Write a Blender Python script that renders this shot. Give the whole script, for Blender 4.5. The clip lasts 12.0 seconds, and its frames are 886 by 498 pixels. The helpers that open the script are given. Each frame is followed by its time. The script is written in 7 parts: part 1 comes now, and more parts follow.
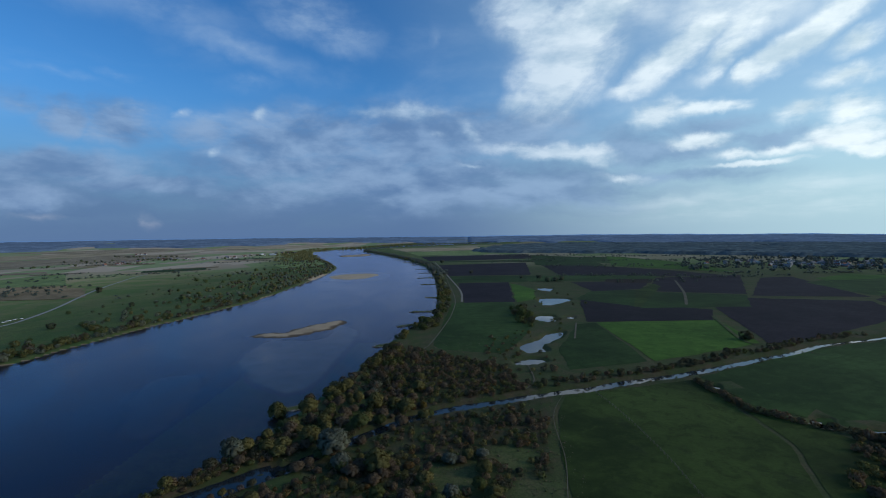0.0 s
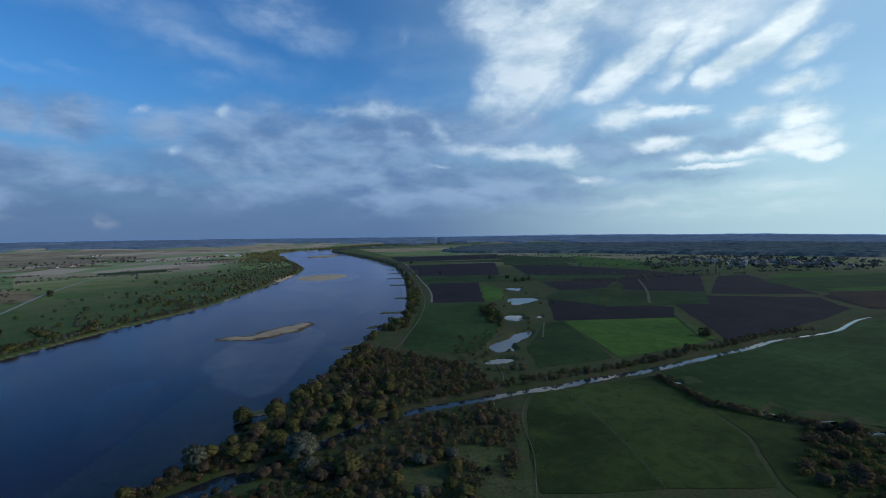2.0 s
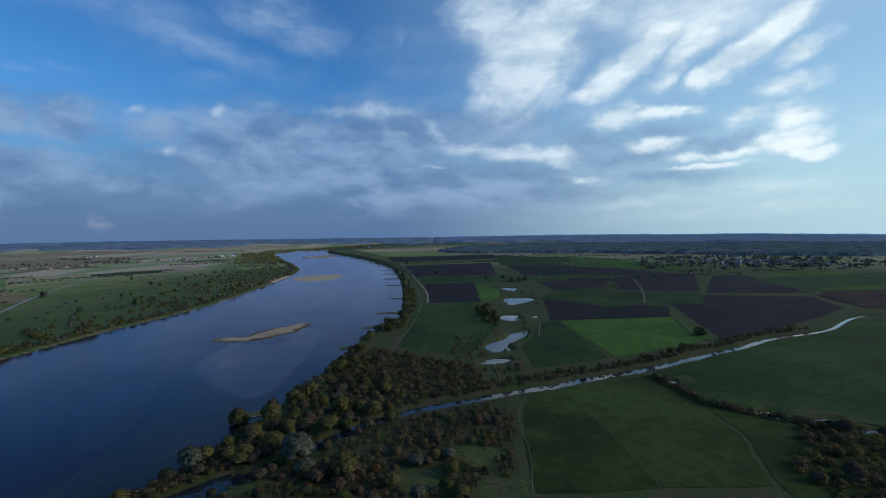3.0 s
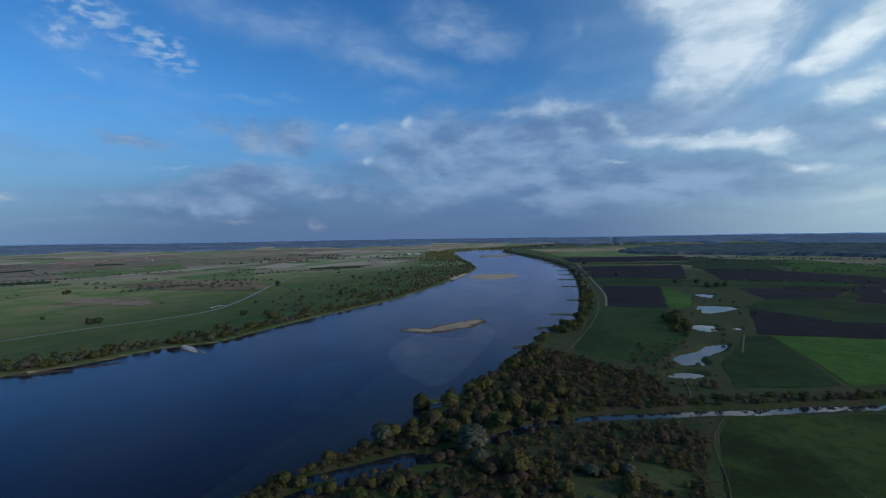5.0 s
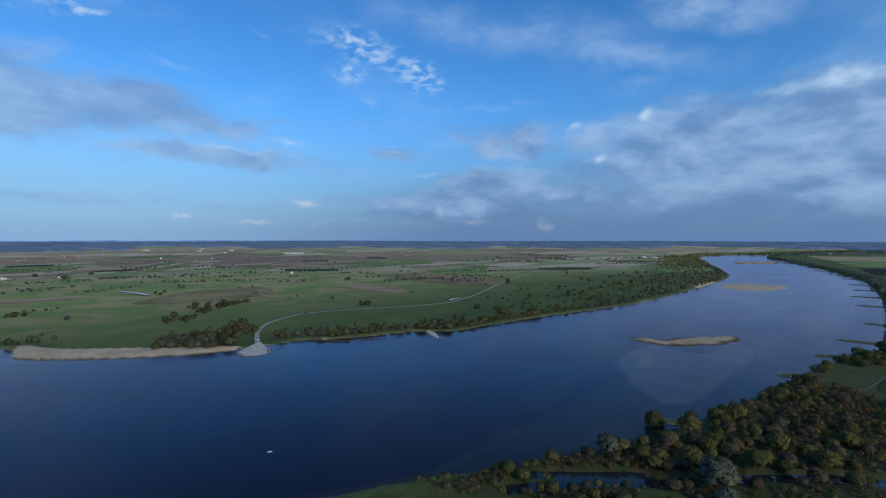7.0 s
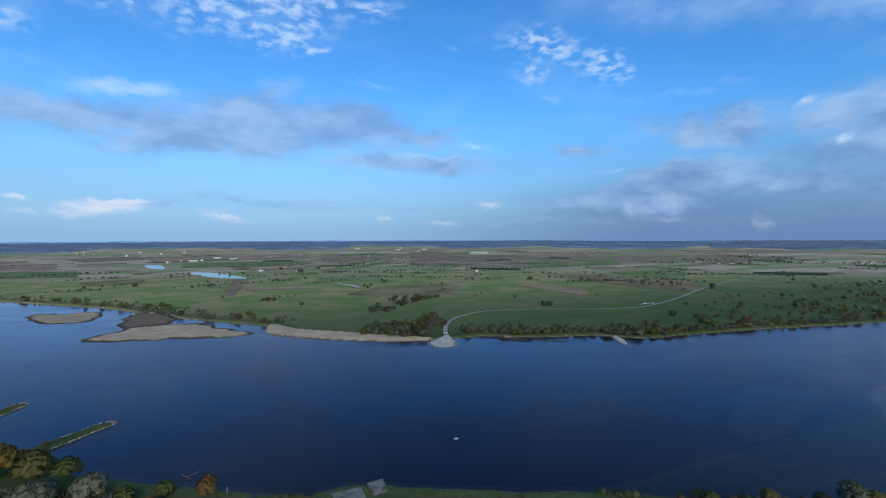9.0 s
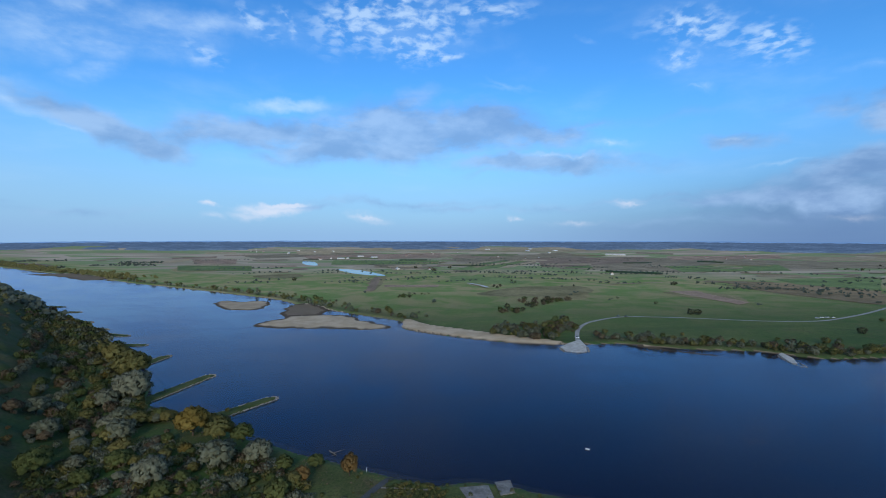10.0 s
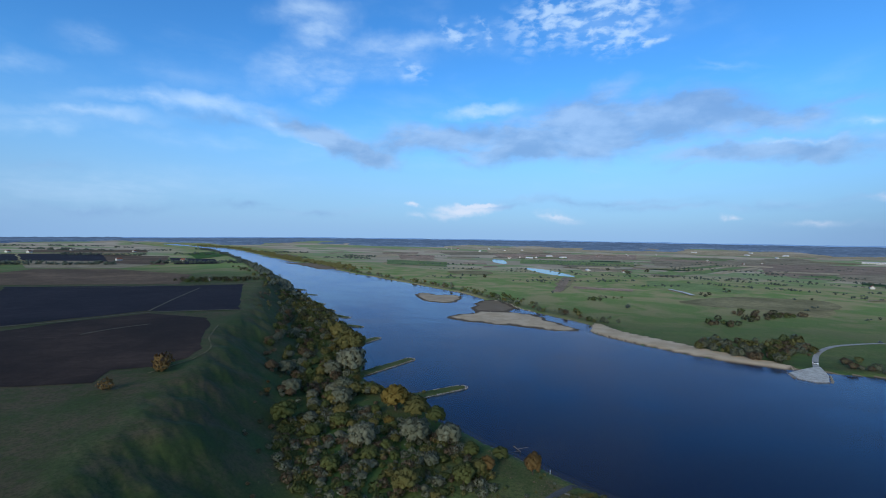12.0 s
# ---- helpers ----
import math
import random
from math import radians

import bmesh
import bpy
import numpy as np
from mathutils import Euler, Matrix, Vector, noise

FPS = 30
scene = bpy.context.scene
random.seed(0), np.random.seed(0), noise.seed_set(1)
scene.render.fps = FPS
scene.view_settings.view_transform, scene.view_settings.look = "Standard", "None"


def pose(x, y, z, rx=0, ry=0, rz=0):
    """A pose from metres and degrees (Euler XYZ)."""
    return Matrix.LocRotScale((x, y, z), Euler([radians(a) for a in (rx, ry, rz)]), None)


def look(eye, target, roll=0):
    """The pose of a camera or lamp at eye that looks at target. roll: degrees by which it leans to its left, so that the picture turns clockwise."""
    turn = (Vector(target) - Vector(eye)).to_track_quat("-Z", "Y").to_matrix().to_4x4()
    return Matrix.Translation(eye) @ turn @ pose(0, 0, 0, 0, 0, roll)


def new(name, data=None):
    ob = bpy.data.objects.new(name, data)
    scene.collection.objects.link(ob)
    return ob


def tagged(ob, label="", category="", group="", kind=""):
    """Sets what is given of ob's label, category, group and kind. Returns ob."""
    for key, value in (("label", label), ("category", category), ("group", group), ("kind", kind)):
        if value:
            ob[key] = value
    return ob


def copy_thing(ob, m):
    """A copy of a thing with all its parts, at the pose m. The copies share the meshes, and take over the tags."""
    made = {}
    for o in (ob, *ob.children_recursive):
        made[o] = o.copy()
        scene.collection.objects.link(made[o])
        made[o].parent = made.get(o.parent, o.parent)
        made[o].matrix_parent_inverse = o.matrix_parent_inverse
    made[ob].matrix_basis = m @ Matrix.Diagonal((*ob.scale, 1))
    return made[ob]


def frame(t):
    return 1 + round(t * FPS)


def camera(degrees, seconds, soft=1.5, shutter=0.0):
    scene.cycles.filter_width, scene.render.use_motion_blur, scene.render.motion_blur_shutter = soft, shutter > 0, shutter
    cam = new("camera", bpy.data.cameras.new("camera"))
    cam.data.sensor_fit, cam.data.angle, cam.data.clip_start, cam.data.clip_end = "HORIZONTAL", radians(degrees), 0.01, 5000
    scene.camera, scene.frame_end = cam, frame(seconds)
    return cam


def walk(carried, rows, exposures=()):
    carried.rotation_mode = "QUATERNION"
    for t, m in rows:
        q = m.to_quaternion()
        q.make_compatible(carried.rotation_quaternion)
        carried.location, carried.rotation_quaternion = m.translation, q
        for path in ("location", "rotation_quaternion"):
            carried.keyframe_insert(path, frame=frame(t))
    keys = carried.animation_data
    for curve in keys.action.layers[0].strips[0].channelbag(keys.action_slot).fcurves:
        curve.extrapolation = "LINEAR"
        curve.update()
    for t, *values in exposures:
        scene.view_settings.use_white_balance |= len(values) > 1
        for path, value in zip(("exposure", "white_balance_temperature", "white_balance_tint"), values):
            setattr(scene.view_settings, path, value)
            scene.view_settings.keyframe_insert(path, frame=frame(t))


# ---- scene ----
# ---- camera: a hovering drone, 100 m over the river, turning to its left ----
cam = camera(86.6, 12.0, soft=1.0)
PATH = [
    (0.0, 88.27, 0.89, 0.00), (0.5, 88.27, 0.92, -0.92), (1.0, 88.30, 0.90, -2.05), (1.5, 88.28, 0.90, -2.95),
    (2.0, 88.26, 0.95, -3.71), (2.5, 88.25, 0.97, -4.59), (2.7, 88.26, 1.00, -4.88),
    (4.3, 88.47, 1.22, 9.83), (4.5, 88.50, 1.17, 12.58), (5.0, 88.62, 1.10, 16.87), (5.5, 88.79, 0.75, 25.90),
    (6.0, 88.92, 0.48, 34.97), (6.5, 88.94, 0.37, 37.66), (7.0, 88.98, 0.15, 44.22), (7.2, 88.98, 0.10, 47.45),
    (8.8, 88.98, 0.30, 61.82), (9.0, 89.02, 0.22, 66.16), (9.5, 89.14, -0.11, 77.84), (10.0, 89.11, -0.14, 81.90),
    (10.5, 89.13, -0.21, 82.20), (11.0, 89.10, -0.42, 84.85), (11.5, 88.97, -0.88, 95.62), (12.0, 88.79, -1.10, 104.61)]
EXPOSURE = [(0.0, 0.0), (2.7, 0.0), (4.5, -0.12), (5.5, 0.02), (7.0, 0.26), (9.0, 0.45), (12.0, 0.52)]
walk(cam, [(t, pose(0, 0, 100, tilt, lean, turn)) for t, tilt, lean, turn in PATH], EXPOSURE)
# ---- daylight: low autumn sun behind broken cloud ----
SUN_TURN, SUN_HEIGHT = -100.0, 24.0     # degrees to the left of +y, and over the horizon


def toward(turn, height):
    a, e = radians(turn), radians(height)
    return Vector((-math.sin(a) * math.cos(e), math.cos(a) * math.cos(e), math.sin(e)))


sun = new("sun", bpy.data.lights.new("sun", "SUN"))
sun.data.energy, sun.data.angle, sun.data.color = 1.5, radians(16.0), (1.0, 0.88, 0.70)
sun.matrix_world = look((0, 0, 0), -toward(SUN_TURN, SUN_HEIGHT))

world = bpy.data.worlds.new("world")
scene.world = world
world.use_nodes = True
wt = world.node_tree
wt.nodes.clear()


SKY_SAT, SKY_TINT = 1.22, (0.64, 1.07, 1.38, 1)
CLOUD_WHITE, CLOUD_GLARE = (4.2, 5.7, 7.6, 1), (9.8, 10.9, 11.2, 1)
CLOUD_MID, CLOUD_SOFT, CLOUD_DARK = (2.6, 3.95, 6.1, 1), (1.45, 2.6, 4.7, 1), (1.2, 2.2, 4.15, 1)
CLOUD_SHADE = (2.3, 3.9, 6.0, 1)
HAZE, HAZE_PALE, HAZE_GLARE = (1.0, 1.8, 3.5, 1), (2.2, 3.8, 6.1, 1), (4.9, 7.1, 8.0, 1)


class Nodes:
    """Short hand for wiring a node tree."""

    def __init__(self, tree):
        self.tree = tree

    def add(self, kind, ins=(), operation="", blend="", smooth=None, vectors="", gradient="", clamp=False):
        n = self.tree.nodes.new("ShaderNode" + kind)
        if operation:
            n.operation = operation
        if clamp:
            n.use_clamp = True
        if blend:
            n.blend_type = blend
        if smooth is not None:
            n.interpolation_type = "SMOOTHSTEP" if smooth else "LINEAR"
        if vectors:
            n.vector_type = vectors
        if gradient:
            n.gradient_type = gradient
        for key, value in dict(ins).items():
            self.put(value, n.inputs[key])
        return n

    def put(self, value, socket):
        if isinstance(value, bpy.types.NodeSocket):
            self.tree.links.new(value, socket)
        elif isinstance(value, bpy.types.Node):
            self.tree.links.new(value.outputs[0], socket)
        else:
            socket.default_value = value

    def math(self, op, a, b=0.0, c=0.0, clamp=False):
        return self.add("Math", {0: a, 1: b, 2: c}, operation=op, clamp=clamp).outputs[0]

    def vec(self, op, a, b=(0, 0, 0)):
        n = self.add("VectorMath", {0: a, 1: b}, operation=op)
        return n.outputs["Value"] if op in ("DOT_PRODUCT", "LENGTH") else n.outputs[0]

    def scaled(self, a, k):
        return self.add("VectorMath", {0: a, "Scale": k}, operation="SCALE").outputs[0]

    def mix(self, f, a, b, blend="MIX"):
        n = self.add("MixRGB", {0: f, 1: a, 2: b}, blend=blend)
        return n.outputs[0]

    def ramp(self, x, lo, hi, a=0.0, b=1.0, smooth=True):
        n = self.add("MapRange", {0: x, 1: lo, 2: hi, 3: a, 4: b}, smooth=smooth)
        return n.outputs[0]

    def noise(self, vector, scale, detail=4.0, rough=0.5, distort=0.0, colour=False):
        n = self.add("TexNoise", {"Vector": vector, "Scale": scale, "Detail": detail, "Roughness": rough, "Distortion": distort})
        return n.outputs[1 if colour else 0]


N = Nodes(wt)
way = N.add("TexCoord").outputs["Generated"]
sky = N.add("TexSky")
sky.sky_type, sky.sun_disc = "NISHITA", False
sky.sun_elevation, sky.sun_rotation = radians(SUN_HEIGHT), radians(-SUN_TURN)
sky.altitude, sky.air_density, sky.dust_density, sky.ozone_density = 100.0, 1.0, 0.6, 2.5
clear = N.add("HueSaturation", {"Saturation": SKY_SAT, "Color": sky.outputs[0]}).outputs[0]
clear = N.mix(1.0, clear, SKY_TINT, "MULTIPLY")

# the cloud deck, drawn on a flat layer overhead so that it closes up towards the horizon
parts = N.add("SeparateXYZ", {0: way})
rise = N.math("MAXIMUM", parts.outputs[2], 0.0)
deck = N.add("VectorMath", {0: way, "Scale": N.math("DIVIDE", 1.0, N.math("ADD", rise, 0.10))}, operation="SCALE").outputs[0]
deck = N.vec("MULTIPLY", deck, (1, 1, 0))
swirl = N.scaled(N.vec("SUBTRACT", N.noise(way, 5.0, 4.0, 0.55, colour=True), (0.5, 0.5, 0.5)), 0.13)
swirl2 = N.scaled(N.vec("SUBTRACT", N.noise(way, 22.0, 4.0, 0.6, colour=True), (0.5, 0.5, 0.5)), 0.045)
bent = N.vec("ADD", N.vec("ADD", way, N.vec("MULTIPLY", swirl, (1, 1, 0.55))), N.vec("MULTIPLY", swirl2, (1, 1, 0.6)))
streaky = N.noise(deck, 1.3, 8.0, 0.58, 0.3)
heap = N.vec("MULTIPLY", way, (1, 1, 2.4))
fine = N.noise(heap, 5.0, 7.0, 0.55, 0.2)
sunny = N.noise(N.vec("ADD", heap, (0.012, -0.004, 0.070)), 5.0, 7.0, 0.55, 0.2)
crisp = N.noise(heap, 17.0, 6.0, 0.6)
banks = {k: 0.0 for k in "WABHCFDP"}     # white heaps, bright puffs, grey deck, low murk, veils, grey bars, flakes, rosy puffs


def cloud(bank, turn, height, wide, high, lean, weight):
    """Adds one soft heap to a bank of cloud: its middle and half sizes, in degrees, its lean, and how thick it is."""
    w = toward(turn, height)
    u = w.cross(Vector((0, 0, 1))).normalized()
    v = u.cross(w)
    c, s = math.cos(radians(lean)), math.sin(radians(lean))
    turned = Matrix((u * c + v * s, v * c - u * s, -w)).transposed().to_euler()
    m = N.add("Mapping", {"Vector": bent, "Location": w, "Rotation": turned,
                          "Scale": (math.tan(radians(wide)) * 1.75, math.tan(radians(high)) * 1.75, 1.0)}, vectors="TEXTURE")
    g = N.add("TexGradient", {0: m}, gradient="SPHERICAL").outputs["Fac"]
    banks[bank] = N.math("MAXIMUM", banks[bank], N.math("MULTIPLY", g, weight))


cloud("W", -13.7, 16.9, 4.1, 3.4, 25, 1)
cloud("W", -15.3, 20.2, 4.1, 4, 46, 1)
cloud("W", -11.8, 23.4, 3.2, 3.6, 56, 0.8)
cloud("W", -17.6, 24.1, 4.1, 2.3, 33, 0.8)
cloud("W", -10.1, 15.6, 2.5, 1.6, 6, 0.7)
cloud("W", -25.5, 18.1, 3.7, 1.4, 33, 0.95)
cloud("W", -27.9, 20.3, 2.9, 1.5, 32, 0.9)
cloud("W", -23.8, 16.9, 1.6, 1.1, 13, 0.8)
cloud("W", -31.2, 18.4, 2.7, 1.2, 38, 0.85)
cloud("W", -32.2, 20.5, 3.2, 1.5, 22, 0.8)
cloud("W", -33.9, 16.2, 1.4, 0.9, 25, 0.85)
cloud("W", -37.3, 17.6, 3.9, 1.2, 24, 1)
cloud("W", -39.5, 18.9, 3.2, 1.2, 23, 0.9)
cloud("W", -35.1, 16.1, 2.1, 0.6, 18, 0.8)
cloud("W", -41.7, 13.8, 2.5, 1, 2, 0.9)
cloud("W", -42.3, 16.8, 2, 0.9, 18, 0.8)
cloud("A", -24.6, 13, 2.6, 1.2, 15, 0.9)
cloud("A", -27.9, 13.2, 3.1, 0.8, 3, 0.8)
cloud("A", -31, 13.1, 1.9, 0.6, -3, 0.8)
cloud("A", -37.7, 11.5, 2.5, 1, 2, 0.9)
cloud("A", -41.8, 10.8, 2.2, 1.2, 2, 1)
cloud("A", -40.8, 8.6, 2.9, 1.1, 5, 1)
cloud("A", -21.3, 15.1, 2.2, 0.8, 14, 0.6)
cloud("A", -13, 9.4, 6.4, 0.8, -6, 0.85)
cloud("A", -17.3, 8.6, 2, 0.8, -19, 0.9)
cloud("A", -28.2, 9.9, 2.2, 0.7, -6, 1)
cloud("A", -33.2, 6.9, 3.6, 0.3, -2, 0.9)
cloud("A", -31.3, 8, 2, 0.4, -6, 0.7)
cloud("A", -21.4, 6.5, 3, 0.4, -4, 0.6)
cloud("A", -36.5, 7.9, 3.1, 0.5, -1, 0.7)
cloud("A", -42.2, 7.2, 2.3, 0.7, -8, 0.9)
cloud("A", 3.1, 14.6, 4.1, 1, -0, 0.55)
cloud("A", 8.5, 14.6, 3.9, 0.7, 1, 0.5)
cloud("A", 12.3, 13.5, 1.9, 0.9, -20, 0.25)
cloud("A", 21.1, 13.7, 1, 0.8, 4, 0.9)
cloud("A", -4, 12.1, 2.1, 0.8, -39, 0.6)
cloud("A", 34, 13.1, 2.1, 0.6, 8, 0.45)
cloud("A", 30, 12.7, 0.8, 0.5, 6, 0.55)
cloud("A", 25.9, 9.4, 0.8, 0.4, 4, 0.6)
cloud("A", 26.7, 12.6, 2.9, 0.5, 5, 0.35)
cloud("A", -4, 7.9, 1.5, 0.3, -1, 0.5)
cloud("A", 0.1, 11.9, 1.2, 0.5, -20, 0.4)
cloud("B", 34.5, 11.5, 2.7, 1.8, 7, 0.9)
cloud("B", 38.2, 11.3, 2, 1.4, 19, 0.8)
cloud("B", 41.4, 11.9, 2.2, 0.8, -4, 0.5)
cloud("B", 27.2, 11.4, 3.9, 1.4, -1, 0.75)
cloud("B", 14.8, 11.1, 10.6, 3.3, 2, 0.85)
cloud("B", 2.1, 11.9, 10.6, 3.4, -0, 0.85)
cloud("B", -8.4, 11.6, 7.8, 2.7, -3, 0.8)
cloud("B", 18.6, 8.1, 12.1, 2.2, 2, 0.8)
cloud("B", 38, 6.8, 6, 1.3, 10, 0.85)
cloud("B", 41.7, 4, 2.7, 1.3, 2, 0.9)
cloud("B", 31, 6, 7.5, 1, 3, 0.8)
cloud("B", 5.6, 6.6, 17, 3.4, -0, 0.8)
cloud("B", -11.3, 5.9, 12.9, 2.7, -2, 0.7)
cloud("B", -23.8, 9.2, 7.4, 2.1, -5, 0.75)
cloud("B", -29.2, 11, 5.1, 1, -2, 0.6)
cloud("B", -34.6, 9.2, 4.1, 1, -1, 0.7)
cloud("B", -39.8, 8.1, 3.2, 0.5, -1, 0.5)
cloud("B", -26.6, 6.4, 8.2, 1, -4, 0.6)
cloud("H", 15, 3.1, 32.6, 3.2, -0, 0.8)
cloud("H", 37.2, 3, 14.1, 2.3, 1, 0.9)
cloud("H", -14.6, 4.1, 19.9, 2.9, -2, 0.6)
cloud("C", -33.7, 3.5, 10.4, 1, 3, 0.55)
cloud("C", -38.6, 4, 6.3, 1, 2, 0.55)
cloud("C", -26.6, 3, 8.8, 1, 1, 0.55)
cloud("C", -31.8, 1.5, 9.9, 1, 2, 0.55)
cloud("C", -23.2, 23.8, 6.4, 2.3, -11, 0.9)
cloud("C", -31.7, 22.3, 9.9, 2.5, -4, 0.9)
cloud("C", 22, 16.6, 3.4, 0.8, 6, 0.5)
cloud("C", 38.9, 15.3, 3.1, 0.5, -1, 0.45)
cloud("C", 34.3, 16.1, 1.3, 0.4, -8, 0.5)
cloud("C", -0.1, 22.9, 1.6, 1.1, 57, 0.35)
cloud("C", -40.7, 2.1, 5.5, 1, 2, 0.55)
cloud("F", 65, 13, 4.8, 0.6, 6, 0.36)
cloud("F", 56.3, 13.7, 5.4, 0.5, 4, 0.27)
cloud("F", 68.7, 9.4, 9.4, 1, -2, 0.85)
cloud("F", 49.7, 10.5, 3.1, 0.7, -6, 0.7)
cloud("F", 43.3, 13.1, 3.3, 0.5, -4, 0.24)
cloud("F", 62.3, 8.4, 6.7, 0.5, 0, 0.36)
cloud("F", 76.1, 8.4, 3.4, 0.5, 6, 0.3)
cloud("A", 67.7, 10.2, 5.5, 0.3, -3, 0.5)
cloud("A", 63.1, 11.1, 3, 0.5, -1, 0.45)
cloud("A", 50, 10.8, 1.9, 0.3, -6, 0.5)
cloud("A", 46.1, 7.5, 3, 0.3, 1, 0.35)
cloud("D", 54.4, 21.6, 4.1, 1.3, -4, 0.9)
cloud("D", 47.3, 19.5, 2.8, 1.5, -22, 0.9)
cloud("D", 56.3, 18.9, 2.3, 0.8, -4, 0.7)
cloud("C", 43.2, 25.2, 9, 2.1, -7, 0.56)
cloud("C", 33, 23.5, 9.9, 2.2, -13, 0.63)
cloud("C", 23.1, 19.7, 7.9, 1.4, -13, 0.63)
cloud("C", 14, 23.5, 4.8, 2.1, -10, 1.1)
cloud("C", 52.5, 16.2, 1.6, 0.4, 4, 0.5)
cloud("C", 74.7, 17.9, 1.6, 0.3, -25, 0.5)
cloud("C", 65.4, 22.2, 1, 0.3, -11, 0.5)
cloud("F", 79.4, 4.3, 7.7, 0.5, -1, 0.36)
cloud("F", 46.8, 4.1, 8.6, 0.7, 0, 0.7)
cloud("F", 59.5, 4.8, 10.6, 0.5, 2, 0.3)
cloud("F", 54, 2.1, 16.1, 0.5, 0, 0.24)
cloud("P", 60.1, 4.7, 1.6, 0.4, 2, 0.77)
cloud("P", 73.6, 2.9, 0.5, 0.4, 2, 0.59)
cloud("P", 66, 2.5, 2.1, 0.3, 1, 0.51)
cloud("P", 40.7, 2.3, 1.8, 0.3, -0, 0.51)
cloud("P", 31.8, 1.9, 0.6, 0.7, -1, 0.42)
cloud("F", 87.8, 12.9, 7.4, 2.8, 1, 1)
cloud("F", 94.5, 11.4, 5.8, 1.9, 3, 0.95)
cloud("F", 78.9, 13.3, 7.9, 2.2, -3, 0.95)
cloud("F", 71.5, 12.8, 4.7, 1.3, -7, 0.85)
cloud("F", 103.9, 12, 6.9, 1.3, 5, 0.75)
cloud("F", 109.5, 10.9, 4.3, 0.9, 11, 0.6)
cloud("F", 102.1, 9.7, 3, 0.6, -7, 0.36)
cloud("F", 86.4, 16.2, 3.3, 1.3, 20, 0.5)
cloud("C", 122.9, 19.2, 2.7, 1.8, 16, 0.6)
cloud("C", 117.9, 16.3, 1.9, 0.6, 12, 0.8)
cloud("C", 99.9, 15.3, 4.3, 0.7, 8, 1.2)
cloud("C", 74.2, 17.6, 3.2, 0.3, -2, 0.4)
cloud("C", 56.7, 18.5, 3.2, 0.5, -8, 0.5)
cloud("C", 53.5, 16.1, 1.6, 0.2, -8, 0.5)
cloud("C", 110.5, 19.2, 1.6, 0.9, -24, 0.8)
cloud("D", 87.8, 24.7, 6.9, 2.5, 3, 1.1)
cloud("D", 85.1, 22.4, 3.9, 1.5, 1, 1)
cloud("D", 91.8, 25.3, 3.7, 1.4, 4, 0.9)
cloud("D", 76.9, 25.9, 3.2, 1.4, -2, 0.8)
cloud("D", 103.8, 23.7, 2.5, 1.1, -22, 0.7)
cloud("D", 80.6, 21.4, 2, 0.4, -0, 0.8)
cloud("D", 109.5, 19.6, 1.9, 1, -23, 0.6)
cloud("P", 102.1, 3.6, 3.1, 0.6, 1, 0.85)
cloud("P", 100.5, 4.3, 2.6, 0.3, 2, 0.85)
cloud("P", 104.5, 3, 2, 0.5, 1, 0.59)
cloud("P", 108.7, 3.8, 0.9, 0.3, 2, 0.68)
cloud("P", 90.8, 3, 2.1, 0.5, 1, 0.77)
cloud("P", 72.8, 2.9, 0.6, 0.3, -0, 0.68)
cloud("P", 66.2, 2.4, 2.7, 0.3, -1, 0.51)
cloud("P", 59.4, 4.6, 1.1, 0.3, -2, 0.68)
cloud("P", 107.9, 2.4, 1.2, 0.4, 1, 0.42)
cloud("F", 87.8, 4.8, 11.1, 0.5, 1, 0.36)
cloud("F", 119.3, 2.9, 7.4, 0.5, 2, 0.3)
cloud("F", 97.1, 4, 2.9, 0.5, 1, 0.36)
cloud("F", 70.8, 4.2, 9.8, 0.5, -1, 0.3)
cloud("C", 117.4, 19.7, 6.8, 2.1, 11, 1.3)
cloud("C", 120, 22.4, 2.8, 2.8, -56, 1)
cloud("C", 121.3, 24.5, 3.6, 1.3, 8, 0.9)
cloud("C", 110.4, 22.1, 5, 1, 12, 0.9)
cloud("C", 137.4, 13.2, 4.7, 0.7, 6, 0.9)
cloud("C", 130.3, 14, 5.9, 1, 2, 1)
cloud("C", 142.8, 10.9, 5.9, 0.6, 6, 0.7)
cloud("C", 124.8, 13.1, 4, 0.9, -15, 0.9)
cloud("C", 145.6, 9.6, 3.9, 0.8, 10, 0.6)
cloud("C", 146.4, 14.9, 2.2, 0.9, 2, 0.6)
cloud("C", 142.4, 17.8, 2.4, 1.2, -10, 0.6)
cloud("C", 118.5, 15.8, 2.1, 0.7, 5, 0.9)
cloud("C", 134.9, 16.3, 9.9, 1.6, 10, 0.35)
cloud("C", 132.2, 9.9, 6.3, 0.8, 2, 0.6)
cloud("C", 139.7, 4.6, 13.9, 1.7, 5, 0.5)
cloud("F", 117.1, 11.1, 4.5, 1.2, -22, 0.8)
cloud("F", 121.1, 12.5, 3.7, 0.9, -21, 0.7)
cloud("F", 114.4, 9.9, 3.2, 1, -17, 0.7)
cloud("F", 129.5, 12.5, 6, 0.7, 2, 0.4)
cloud("F", 137.3, 10.9, 7.1, 0.5, 2, 0.18)
cloud("F", 140.6, 2.3, 9.5, 0.5, 3, 0.3)
cloud("F", 127.1, 3.2, 3, 0.5, 3, 0.3)
cloud("F", 144.4, 6.2, 2.4, 0.5, 7, 0.24)
cloud("F", 110.6, 10.8, 4, 1, 2, 0.5)
cloud("A", 120.8, 11, 2.6, 0.3, -16, 0.25)
cloud("D", 100.6, 24.7, 0.9, 0.7, -28, 0.8)
